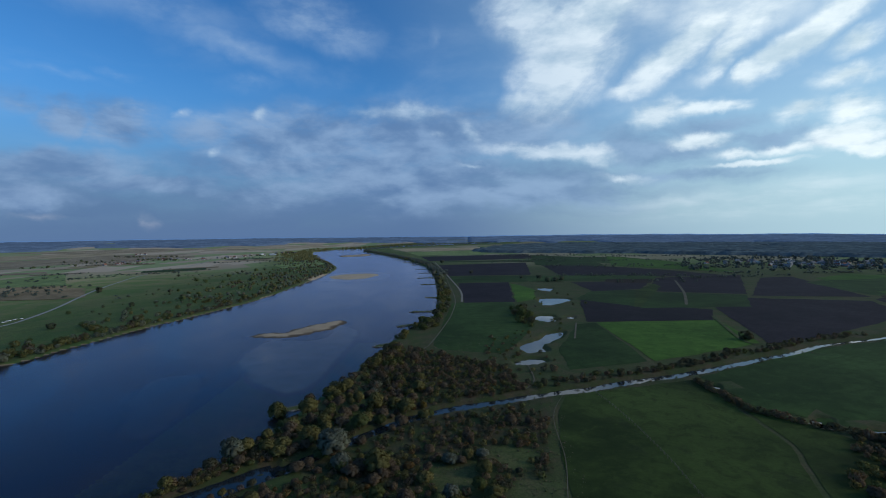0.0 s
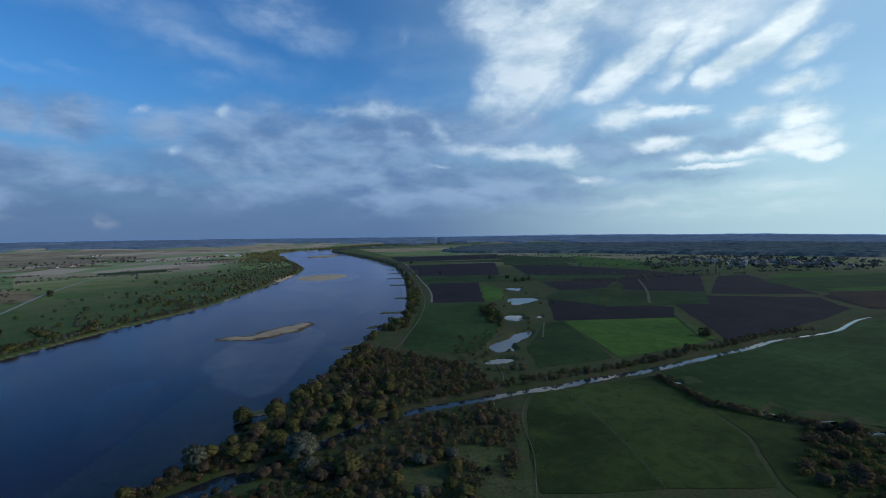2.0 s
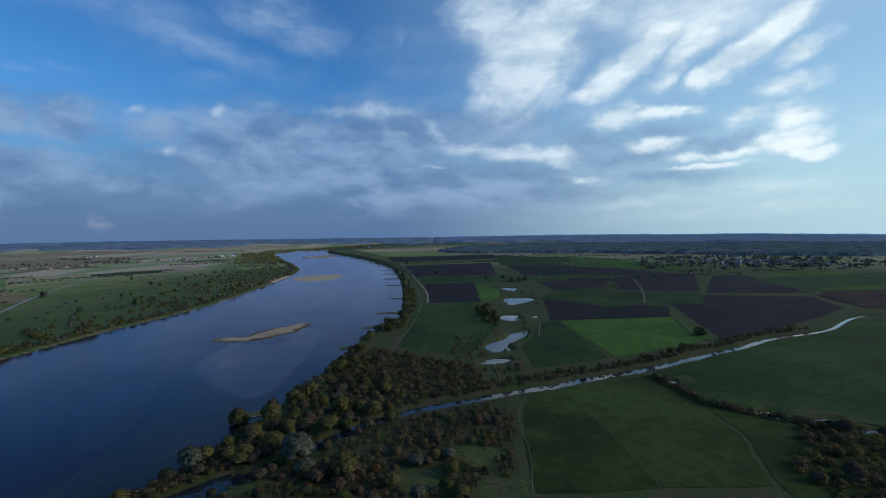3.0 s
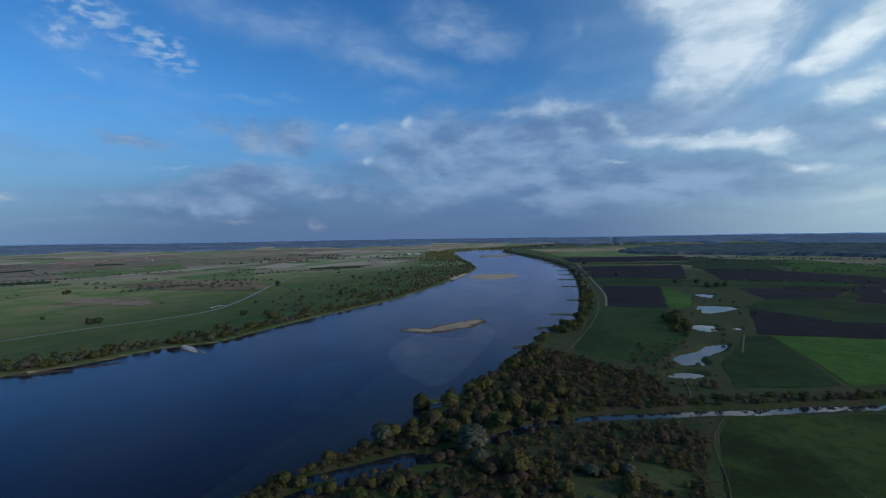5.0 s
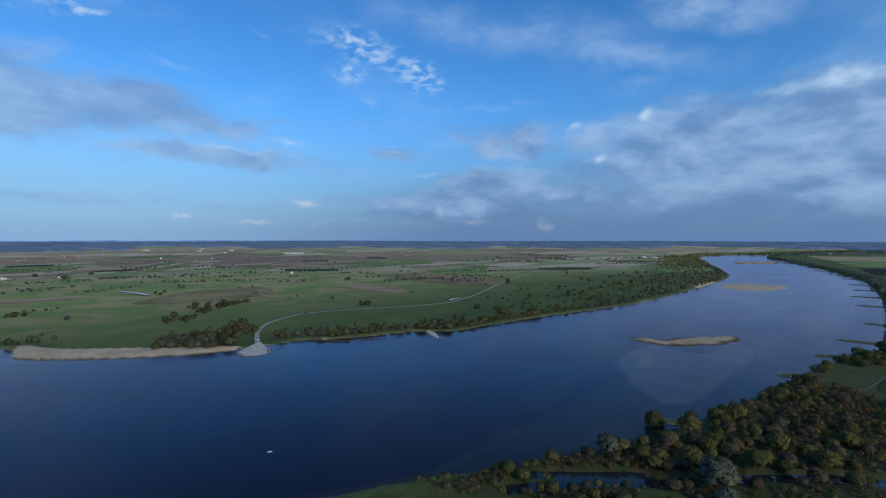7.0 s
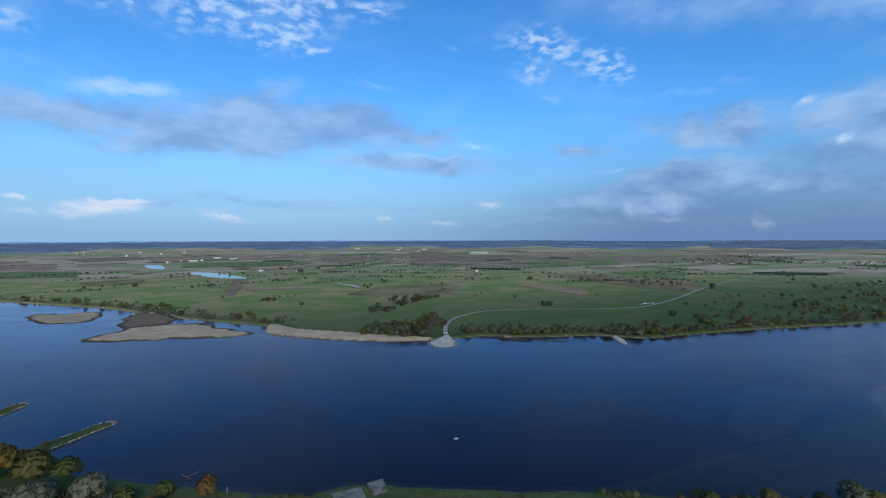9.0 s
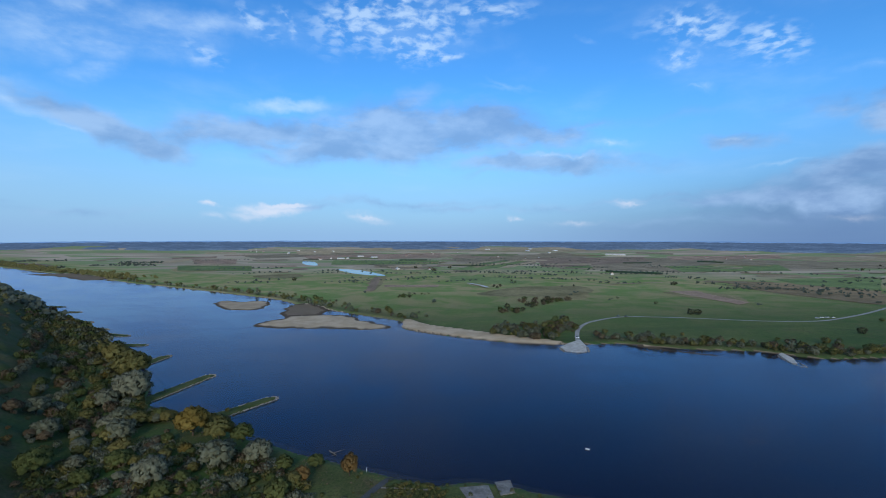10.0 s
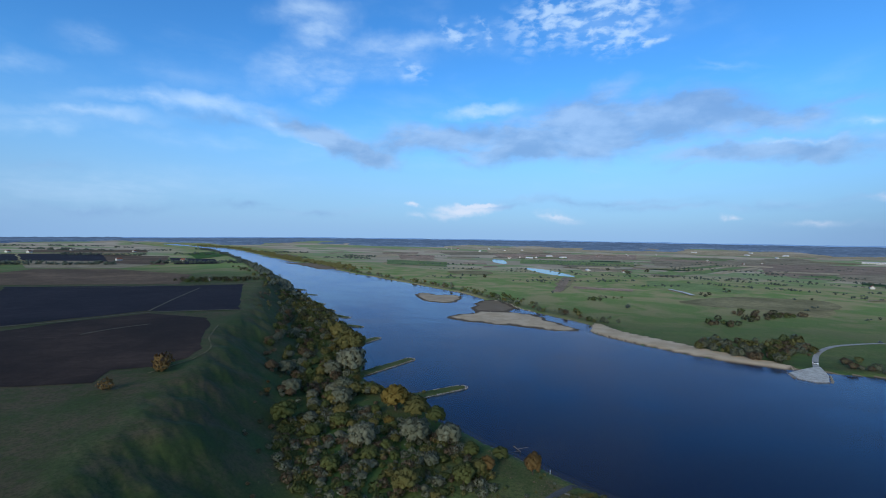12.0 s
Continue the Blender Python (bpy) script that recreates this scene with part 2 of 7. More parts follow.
cloud("D", 99.2, 23.4, 0.9, 0.5, -28, 0.6)

rough = N.math("SUBTRACT", N.math("ADD", N.math("MULTIPLY", fine, 0.55), N.math("MULTIPLY", crisp, 0.45)), 0.5)
wisp = N.math("SUBTRACT", N.math("ADD", N.math("MULTIPLY", streaky, 0.6), N.math("MULTIPLY", fine, 0.4)), 0.5)
# the bright heaps are drawn out along the wind
wind = Matrix((toward(-22, 18).cross(Vector((0, 0, 1))).normalized(), Vector((0, 0, 1)), toward(-22, 0))).transposed().to_euler()
blown = N.add("Mapping", {"Vector": way, "Rotation": wind}, vectors="TEXTURE")
blown = N.add("Mapping", {"Vector": blown, "Rotation": (0, 0, radians(36)), "Scale": (2.6, 0.8, 1.0)}, vectors="TEXTURE")
gusts = N.math("SUBTRACT", N.noise(N.vec("ADD", blown, swirl), 9.0, 7.0, 0.6, 0.3), 0.5)
bands = N.math("SUBTRACT", N.noise(N.vec("MULTIPLY", bent, (1, 1, 6)), 4.5, 7.0, 0.6, 0.4), 0.5)
lit = N.ramp(N.math("SUBTRACT", fine, sunny), -0.16, 0.16)
glow = N.ramp(N.vec("DOT_PRODUCT", way, tuple(toward(-72, 22))), 0.22, 1.0)


def thick(bank, grain, amount):
    """A bank's density: frayed where there is cloud, nothing where there is none."""
    here = banks[bank]
    return N.math("ADD", here, N.math("MULTIPLY", N.math("MULTIPLY", grain, amount), N.ramp(here, 0.0, 0.55)))


mottle = N.math("ADD", rough, N.math("MULTIPLY", bands, 0.7))
cover_w = N.ramp(thick("W", N.math("ADD", gusts, N.math("MULTIPLY", rough, 0.5)), 1.5), 0.02, 0.72)
cover_a = N.ramp(thick("A", rough, 1.7), 0.08, 0.80)
cover_b = N.math("MULTIPLY", N.ramp(thick("B", mottle, 1.15), 0.02, 0.66), 0.86)
cover_h = N.math("MULTIPLY", N.ramp(thick("H", bands, 1.0), 0.0, 0.8), 0.72)
cover_f = N.math("MULTIPLY", N.ramp(thick("F", mottle, 1.15), 0.02, 0.62), 0.80)
combed = N.ramp(N.math("ADD", wisp, N.math("MULTIPLY", N.math("SUBTRACT", crisp, 0.5), 0.35)), -0.16, 0.18, 0.12, 1.0)
cover_c = N.math("MULTIPLY", N.math("MULTIPLY", N.ramp(banks["C"], 0.0, 0.95), combed), 0.66)
cover_c = N.math("MAXIMUM", cover_c, N.math("MULTIPLY", N.ramp(wisp, -0.02, 0.30), N.ramp(rise, 0.04, 0.2, 0.0, 0.24)))
cover_p = N.math("MULTIPLY", N.ramp(thick("P", mottle, 1.5), 0.05, 0.90), 0.70)
flakes = N.ramp(N.noise(N.vec("ADD", deck, N.scaled(swirl, 1.2)), 17.0, 4.0, 0.5, 0.1), 0.40, 0.68)
cover_d = N.math("MULTIPLY", N.math("MULTIPLY", N.ramp(banks["D"], 0.0, 0.75), flakes), 0.66)

white = N.mix(glow, CLOUD_WHITE, CLOUD_GLARE)
grey = N.mix(lit, CLOUD_DARK, CLOUD_MID)
grey = N.mix(N.math("MULTIPLY", glow, 0.5), grey, (3.2, 5.1, 7.0, 1))
low = N.mix(glow, HAZE, HAZE_GLARE)
pale = N.mix(N.math("MULTIPLY", N.ramp(N.vec("DOT_PRODUCT", way, tuple(toward(110, 0))), 0.35, 0.95), 0.8), low, HAZE_PALE)
painted = N.mix(N.ramp(rise, 0.02, 0.30, 0.88, 0.0), clear, pale)
painted = N.mix(N.math("MULTIPLY", glow, 0.52), painted, HAZE_GLARE)
painted = N.mix(cover_h, painted, N.mix(N.math("MULTIPLY", glow, 0.8), HAZE, HAZE_GLARE))
painted = N.mix(cover_c, painted, white)
painted = N.mix(cover_d, painted, white)
painted = N.mix(cover_f, painted, N.mix(lit, CLOUD_SOFT, CLOUD_MID))
painted = N.mix(cover_b, painted, grey)
shaded = N.mix(glow, CLOUD_SHADE, (5.2, 6.9, 8.0, 1))
softly = N.math("MULTIPLY_ADD", N.math("SUBTRACT", crisp, 0.5), 1.2, N.ramp(lit, -0.3, 0.95, 0.0, 1.0, False), clamp=True)
painted = N.mix(N.math("MULTIPLY", cover_w, 0.93), painted, N.mix(softly, shaded, white))
painted = N.mix(N.math("MULTIPLY", cover_a, 0.90), painted, N.mix(softly, shaded, white))
painted = N.mix(cover_p, painted, (5.6, 5.9, 6.9, 1))
painted = N.mix(N.ramp(rise, 0.0, 0.055, 0.75, 0.0), painted, pale)
back = N.add("Background", {0: painted, 1: 0.1})
wt.links.new(back.outputs[0], N.add("OutputWorld").inputs[0])
# ---- materials ----
def material(name):
    m = bpy.data.materials.new(name)
    m.use_nodes = True
    nodes = Nodes(m.node_tree)
    return m, nodes, m.node_tree.nodes["Principled BSDF"]


def finish(nodes, bsdf, colour, rough=0.9, bump=None, strength=0.4, distance=0.3, spec=0.2):
    nodes.put(colour, bsdf.inputs["Base Color"])
    nodes.put(rough, bsdf.inputs["Roughness"])
    bsdf.inputs["Specular IOR Level"].default_value = spec
    if bump is not None:
        b = nodes.add("Bump", {"Height": bump, "Strength": strength, "Distance": distance})
        nodes.put(b, bsdf.inputs["Normal"])


def shade(c, k):
    return (c[0] * k, c[1] * k, c[2] * k, 1)


def mottled(name, colour, spread=0.35, scale=0.05, fine=1.2, rough=0.95, other=None, bump=0.5, spec=0.15):
    """Earth, grass or stone: a base colour that varies broadly and finely, in metres."""
    m, n, bsdf = material(name)
    at = n.add("NewGeometry").outputs["Position"]
    broad = n.noise(at, scale, 5.0, 0.6)
    small = n.noise(at, fine, 4.0, 0.65)
    c = n.mix(n.ramp(broad, 0.3, 0.7), shade(colour, 1 - spread), shade(other or colour, 1 + spread))
    c = n.mix(n.ramp(small, 0.25, 0.75, 0.0, 0.7), c, shade(colour, 0.55))
    finish(n, bsdf, c, rough, small, bump, 0.4, spec)
    return m


def tilled(name, colour, other, pitch=3.0, spread=0.3, line=0.25, patch=None):
    """A field: drawn along its own length, with tramlines, streaks and broad patches."""
    m, n, bsdf = material(name)
    own = n.add("TexCoord").outputs["Object"]
    at = n.add("NewGeometry").outputs["Position"]
    broad = n.noise(at, 0.012, 5.0, 0.6, 0.5)
    streak = n.noise(n.vec("MULTIPLY", own, (0.012, 0.16, 0.0)), 1.0, 4.0, 0.6)
    small = n.noise(at, 0.6, 5.0, 0.7)
    c = n.mix(n.ramp(broad, 0.32, 0.68), shade(colour, 1 - spread), shade(other, 1 + spread))
    c = n.mix(n.ramp(streak, 0.35, 0.7, 0.0, line * 2), c, shade(other, 0.65))
    c = n.mix(n.ramp(small, 0.3, 0.8, 0.0, 0.5), c, shade(colour, 0.6))
    worn = n.noise(at, 0.11, 6.0, 0.68, 0.6)
    c = n.mix(n.ramp(worn, 0.46, 0.62, 0.0, 0.45), c, shade(colour, 0.5))
    c = n.mix(n.ramp(worn, 0.44, 0.30, 0.0, 0.35), c, shade(other, 1.5))
    if patch:
        c = n.mix(n.ramp(n.noise(at, 0.03, 6.0, 0.65), 0.56, 0.7, 0.0, 0.6), c, (*patch, 1))
    rows = n.noise(n.vec("MULTIPLY", own, (0.004, 1.6 / pitch, 0.0)), 1.0, 3.0, 0.7)
    c = n.mix(n.ramp(rows, 0.35, 0.65, 0.0, line), c, shade(colour, 0.7))
    tint = n.add("ObjectInfo").outputs["Random"]
    c = n.mix(1.0, c, n.mix(tint, (0.82, 0.84, 0.82, 1), (1.15, 1.12, 1.1, 1)), "MULTIPLY")
    finish(n, bsdf, c, 0.95, small, 0.4, 0.3, 0.1)
    return m


def leaves(name, colour, other, spread=0.16):
    """Foliage: each tree has its own tint, each spray its own shade, and light comes through the leaves."""
    m, n, bsdf = material(name)
    own = n.add("ObjectInfo").outputs["Random"]
    piece = n.add("NewGeometry").outputs["Random Per Island"]
    at = n.add("TexCoord").outputs["Object"]
    c = n.mix(own, (*colour, 1), (*other, 1))
    c = n.mix(n.ramp(piece, 0.0, 1.0, 0.0, 0.5, False), c, shade(colour, 1 - spread))
    c = n.mix(n.ramp(piece, 0.75, 1.0, 0.0, 0.35), c, shade(other, 1.25))
    small = n.noise(at, 1.1, 4.0, 0.7)
    c = n.mix(n.ramp(small, 0.40, 0.75, 0.0, 0.35), c, shade(colour, 0.6))
    finish(n, bsdf, c, 0.85, None, spec=0.1)
    through_leaf = n.add("BsdfTranslucent", {"Color": c})
    both = n.add("MixShader", {0: 0.28, 1: bsdf, 2: through_leaf})
    n.put(both, m.node_tree.nodes["Material Output"].inputs["Surface"])
    return m


def plain(name, colour, rough=0.7, metal=0.0, spread=0.15, scale=2.0):
    m, n, bsdf = material(name)
    at = n.add("TexCoord").outputs["Object"]
    v = n.noise(at, scale, 5.0, 0.65)
    finish(n, bsdf, n.mix(n.ramp(v, 0.3, 0.7), shade(colour, 1 - spread), shade(colour, 1 + spread)), rough, v, 0.2, 0.02, 0.4)
    bsdf.inputs["Metallic"].default_value = metal
    return m


# the ground: pasture, scrub, sand and mud, by where each lies
ground_mat, n, bsdf = material("pasture")
at = n.add("NewGeometry").outputs["Position"]
broad = n.noise(at, 0.006, 6.0, 0.6, 0.4)
middle = n.noise(at, 0.05, 6.0, 0.65, 0.3)
small = n.noise(at, 0.7, 5.0, 0.7)
tuft = n.noise(at, 0.22, 5.0, 0.7, 0.5)
mown = n.noise(n.vec("MULTIPLY", at, (0.030, 0.0045, 0.0)), 1.0, 5.0, 0.62, 0.6)
c = n.mix(n.ramp(broad, 0.36, 0.64), (0.058, 0.105, 0.026, 1), (0.135, 0.145, 0.050, 1))
c = n.mix(n.ramp(mown, 0.42, 0.62, 0.0, 0.55), c, (0.050, 0.086, 0.030, 1))
c = n.mix(n.ramp(middle, 0.50, 0.70, 0.0, 0.55), c, (0.120, 0.098, 0.050, 1))
sunlit_side = n.add("SeparateXYZ", {0: at}).outputs[0]
c = n.mix(n.ramp(tuft, 0.47, 0.60, 0.0, 0.5), c, (0.044, 0.070, 0.022, 1))
c = n.mix(n.ramp(small, 0.44, 0.62, 0.0, 0.6), c, (0.034, 0.056, 0.017, 1))
# lighter, yellower pasture across the left plain stands in for sunshine there
c = n.mix(n.ramp(sunlit_side, -400.0, -1000.0, 0.0, 0.78), c, n.mix(n.ramp(n.noise(at, 0.014, 6.0, 0.6, 0.5), 0.4, 0.6), (0.180, 0.255, 0.070, 1), (0.370, 0.300, 0.145, 1)))
scrub = n.add("Attribute")
scrub.attribute_name = "scrub"
rusty = n.mix(n.ramp(middle, 0.36, 0.64), (0.036, 0.052, 0.018, 1), (0.080, 0.058, 0.036, 1))
rusty = n.mix(n.ramp(tuft, 0.45, 0.65, 0.0, 0.7), rusty, (0.040, 0.056, 0.016, 1))
rusty = n.mix(n.ramp(small, 0.42, 0.64, 0.0, 0.55), rusty, (0.026, 0.032, 0.015, 1))
c = n.mix(scrub.outputs["Fac"], c, rusty)
sand = n.add("Attribute")
sand.attribute_name = "sand"
grain = n.mix(n.ramp(middle, 0.3, 0.7), (0.38, 0.285, 0.18, 1), (0.50, 0.385, 0.265, 1))
damp = n.add("Attribute")
damp.attribute_name = "damp"
grain = n.mix(n.ramp(damp.outputs["Fac"], 0.0, 1.0), grain, (0.095, 0.068, 0.045, 1))
grain = n.mix(n.ramp(damp.outputs["Fac"], 1.0, 2.0), grain, (0.010, 0.012, 0.016, 1))
edge = n.math("ADD", sand.outputs["Fac"], n.math("MULTIPLY", n.math("SUBTRACT", small, 0.5), 0.35))
c = n.mix(n.ramp(edge, 0.35, 0.65), c, grain)
far = n.add("Attribute")
far.attribute_name = "tilled"
strips = n.add("TexVoronoi", {"Vector": n.vec("MULTIPLY", at, (0.008, 0.0035, 0.0)), "Scale": 1.0, "Randomness": 0.9})
pick = n.add("SeparateColor", {0: strips.outputs["Color"]})
# far soil, crop and stubble strips, their tones raised for sun and haze
hazed_acre = n.mix(n.ramp(pick.outputs[0], 0.45, 0.5), (0.350, 0.270, 0.195, 1), (0.215, 0.265, 0.120, 1))
hazed_acre = n.mix(n.ramp(pick.outputs[1], 0.62, 0.66), hazed_acre, (0.46, 0.355, 0.265, 1))
c = n.mix(n.math("MULTIPLY", far.outputs["Fac"], 0.85), c, hazed_acre)
finish(n, bsdf, c, 0.95, small, 0.5, 0.4, 0.1)

# river water: dark, peaty, rippled, clear enough to show a shoal
water_mat, n, bsdf = material("river_water")
at = n.add("NewGeometry").outputs["Position"]
flow = n.vec("MULTIPLY", at, (1.0, 0.55, 1.0))
ripple = n.math("ADD", n.noise(flow, 0.35, 6.0, 0.7), n.math("MULTIPLY", n.noise(flow, 0.03, 4.0, 0.6), 1.4))
calm = n.noise(n.vec("MULTIPLY", at, (0.020, 0.010, 0.0)), 1.0, 7.0, 0.65, 1.2)
bump = n.add("Bump", {"Height": ripple, "Strength": n.ramp(calm, 0.36, 0.62, 0.05, 0.12), "Distance": 0.30})
depth = n.add("BsdfDiffuse", {"Color": n.mix(calm, (0.008, 0.006, 0.018, 1), (0.014, 0.010, 0.026, 1)), "Normal": bump})
seen = n.add("MixShader", {0: 0.42, 1: n.add("BsdfTransparent"), 2: depth})
shine = n.add("BsdfGlossy", {"Color": (0.92, 0.88, 1.0, 1), "Roughness": n.ramp(calm, 0.38, 0.62, 0.08, 0.24), "Normal": bump})
whole = n.add("MixShader", {0: n.add("Fresnel", {"IOR": 1.205, "Normal": bump}), 1: seen, 2: shine})
n.put(whole, water_mat.node_tree.nodes["Material Output"].inputs["Surface"])
water_mat.node_tree.nodes.remove(bsdf)

# still water: creek, ponds
still_mat, n, bsdf = material("still_water")
at = n.add("NewGeometry").outputs["Position"]
finish(n, bsdf, n.mix(n.noise(at, 0.05, 4.0, 0.6), (0.010, 0.016, 0.022, 1), (0.018, 0.024, 0.026, 1)), 0.04, n.noise(at, 0.8, 3.0, 0.6), 0.02, 0.1, 0.5)
bsdf.inputs["IOR"].default_value = 1.33

soil_mat = tilled("ploughed_earth", (0.018, 0.015, 0.022), (0.028, 0.023, 0.029), 4.0, 0.25, 0.3)
rust_mat = tilled("harrowed_earth", (0.120, 0.080, 0.052), (0.160, 0.108, 0.066), 4.0, 0.3, 0.3)
clay_mat = tilled("heavy_clay", (0.028, 0.019, 0.016), (0.046, 0.029, 0.021), 4.0, 0.35, 0.3)
crop_mat = tilled("winter_crop", (0.024, 0.052, 0.014), (0.038, 0.072, 0.019), 6.0, 0.3, 0.3)
bright_mat = tilled("young_crop", (0.046, 0.110, 0.016), (0.066, 0.134, 0.020), 6.0, 0.2, 0.15)
# bare earth lightened for distant fields, imitating sun and haze on them
pale_mat = tilled("far_paled_earth", (0.255, 0.205, 0.130), (0.320, 0.255, 0.165), 5.0, 0.25, 0.3)
dry_mat = tilled("dry_pasture", (0.240, 0.205, 0.095), (0.290, 0.235, 0.120), 9.0, 0.3, 0.1)
straw_mat = tilled("stubble", (0.25, 0.18, 0.095), (0.31, 0.225, 0.13), 5.0, 0.25, 0.25)
# far-plain copies of harrowed earth and young crop, paled for sun and haze
red_mat = tilled("red_earth", (0.290, 0.200, 0.140), (0.360, 0.250, 0.175), 5.0, 0.25, 0.2)
fresh_mat = tilled("fresh_crop", (0.150, 0.215, 0.075), (0.195, 0.245, 0.090), 6.0, 0.2, 0.15)
chaff_mat = tilled("chaff", (0.400, 0.310, 0.185), (0.470, 0.365, 0.230), 5.0, 0.2, 0.2)
meadow_mat = tilled("hay_meadow", (0.023, 0.043, 0.010), (0.038, 0.058, 0.013), 7.0, 0.45, 0.0, (0.018, 0.026, 0.011))
dirt_mat = mottled("dirt", (0.13, 0.115, 0.080), 0.25, 0.1, 2.0)
path_mat = mottled("gravel", (0.24, 0.215, 0.17), 0.2, 0.1, 2.0)
lane_mat = mottled("dark_asphalt", (0.075, 0.078, 0.080), 0.2, 0.1, 2.0)
sheeting_mat = mottled("pale_sheeting", (0.62, 0.61, 0.58), 0.12, 0.1, 2.0)
asphalt_mat = mottled("worn_asphalt", (0.33, 0.32, 0.30), 0.15, 0.1, 2.0)
pad_mat = mottled("stained_concrete", (0.20, 0.19, 0.175), 0.4, 0.3, 2.0)
concrete_mat = mottled("weathered_concrete", (0.46, 0.44, 0.40), 0.25, 0.3, 2.5)
stone_mat = mottled("grey_stone", (0.27, 0.25, 0.22), 0.35, 0.4, 3.0)
grass_mat = mottled("rough_grass", (0.050, 0.085, 0.022), 0.35, 0.08, 1.0, other=(0.075, 0.080, 0.030))
verge_mat = mottled("dry_verge", (0.085, 0.088, 0.042), 0.4, 0.2, 1.5, other=(0.120, 0.105, 0.055))
bark_mat = mottled("bark", (0.10, 0.085, 0.065), 0.3, 0.8, 5.0)
LEAF = {
    "silver": leaves("willow_leaf", (0.157, 0.174, 0.122), (0.238, 0.246, 0.180)),
    "green": leaves("alder_leaf", (0.090, 0.118, 0.042), (0.148, 0.160, 0.060)),
    "olive": leaves("poplar_leaf", (0.151, 0.148, 0.056), (0.226, 0.197, 0.074)),
    "yellow": leaves("yellow_leaf", (0.191, 0.145, 0.042), (0.261, 0.191, 0.053)),
    "rust": leaves("rusty_leaf", (0.162, 0.107, 0.046), (0.226, 0.145, 0.058)),
    "brown": leaves("bare_twig", (0.142, 0.109, 0.072), (0.203, 0.151, 0.097)),
    "dark": leaves("dark_leaf", (0.079, 0.084, 0.051), (0.116, 0.111, 0.067)),
    # far growth: leaf colour paled and greyed in place of haze
    "far": leaves("hazed_distant_leaf", (0.093, 0.114, 0.090), (0.128, 0.142, 0.107)),
}
# backdrop ridge: blue base colour and emission stand in for haze
ridge_mat, n, bsdf = material("haze_glow_ridge")
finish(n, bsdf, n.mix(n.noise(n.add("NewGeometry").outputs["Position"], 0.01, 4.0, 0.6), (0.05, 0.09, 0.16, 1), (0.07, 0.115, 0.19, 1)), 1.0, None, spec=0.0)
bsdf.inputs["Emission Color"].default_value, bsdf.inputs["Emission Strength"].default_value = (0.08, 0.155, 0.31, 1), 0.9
# hillside trees: green lightened towards blue to imitate haze
hazed_far_leaf = mottled("hazed_distant_wood", (0.090, 0.124, 0.138), 0.30, 0.012, 0.08, other=(0.110, 0.142, 0.148), bump=0.3, spec=0.0)
# horizon trees: the pale blue is painted haze, not leaf colour
hazed_horizon_leaf = mottled("hazed_horizon_wood", (0.165, 0.225, 0.305), 0.2, 0.006, 0.03, other=(0.180, 0.235, 0.305), bump=0.2, spec=0.0)
# ---- the lie of the land ----
def curve(points, closed=False, steps=5):
    """A smooth line through a few plan points."""
    p = np.array(points, float)
    k = len(p)
    out = []
    for i in range(k if closed else k - 1):
        a, b, c, d = (p[(i - 1) % k], p[i], p[(i + 1) % k], p[(i + 2) % k]) if closed else (p[max(i - 1, 0)], p[i], p[i + 1], p[min(i + 2, k - 1)])
        for j in range(steps):
            u = j / steps
            out.append(0.5 * (2 * b + (c - a) * u + (2 * a - 5 * b + 4 * c - d) * u * u + (3 * b - a - 3 * c + d) * u ** 3))
    if not closed:
        out.append(p[-1])
    return np.array(out)


def away(x, y, line, closed=False):
    """Distance in plan from each place to a line."""
    best = np.full(np.shape(x), 1e12)
    a = np.array(line)
    b = np.roll(a, -1, 0) if closed else a[1:]
    for (ax, ay), (bx, by) in zip(a, b):
        dx, dy = bx - ax, by - ay
        u = np.clip(((x - ax) * dx + (y - ay) * dy) / (dx * dx + dy * dy + 1e-9), 0, 1)
        best = np.minimum(best, (x - ax - u * dx) ** 2 + (y - ay - u * dy) ** 2)
    return np.sqrt(best)


def inside(x, y, line):
    odd = np.zeros(np.shape(x), bool)
    a = np.array(line)
    for (ax, ay), (bx, by) in zip(a, np.roll(a, -1, 0)):
        if ay != by:
            odd ^= ((ay > y) != (by > y)) & (x < (bx - ax) * (y - ay) / (by - ay) + ax)
    return odd


def depth_in(x, y, line):
    """How far inside a closed line each place lies; negative outside."""
    d = away(x, y, line, True)
    return np.where(inside(x, y, line), d, -d)


def smooth(v, lo, hi):
    u = np.clip((v - lo) / (hi - lo), 0, 1)
    return u * u * (3 - 2 * u)


def wave(x, y, size, seed=0.0):
    """A cheap rolling unevenness, about -1 to 1."""
    a = np.sin(x / size + seed) * np.cos(y / size * 1.13 - seed)
    b = np.sin((x + y) / size * 2.3 + 2 * seed) * np.cos((x - y) / size * 1.9 + 1.0)
    c2 = np.sin((x * 0.6 - y) / size * 4.7 + seed) * np.cos((x + 0.4 * y) / size * 4.1)
    return 0.55 * a + 0.3 * b + 0.15 * c2


FAR_BANK = curve([(-2900, -2800), (-2804, -2587), (-2679, -2198), (-2360, -1782), (-1747, -1153), (-1472, -837), (-1218, -586), (-1042, -385), (-922, -255),
                  (-835, -167), (-751, -113), (-690, -60), (-640, -14), (-590, 30), (-545, 30), (-520, 45), (-487, 80), (-451, 130), (-438, 170), (-433, 205),
                  (-432, 238), (-416, 258), (-397, 303), (-388, 338), (-368, 362), (-353, 380), (-348, 434), (-340, 500), (-334, 545), (-322, 600), (-303, 712),
                  (-298, 796), (-300, 955), (-304, 1144), (-325, 1407), (-370, 1600), (-490, 1941), (-702, 2543), (-794, 2942), (-707, 3187), (-540, 3280),
                  (-402, 3543), (-112, 3837), (330, 4050)])
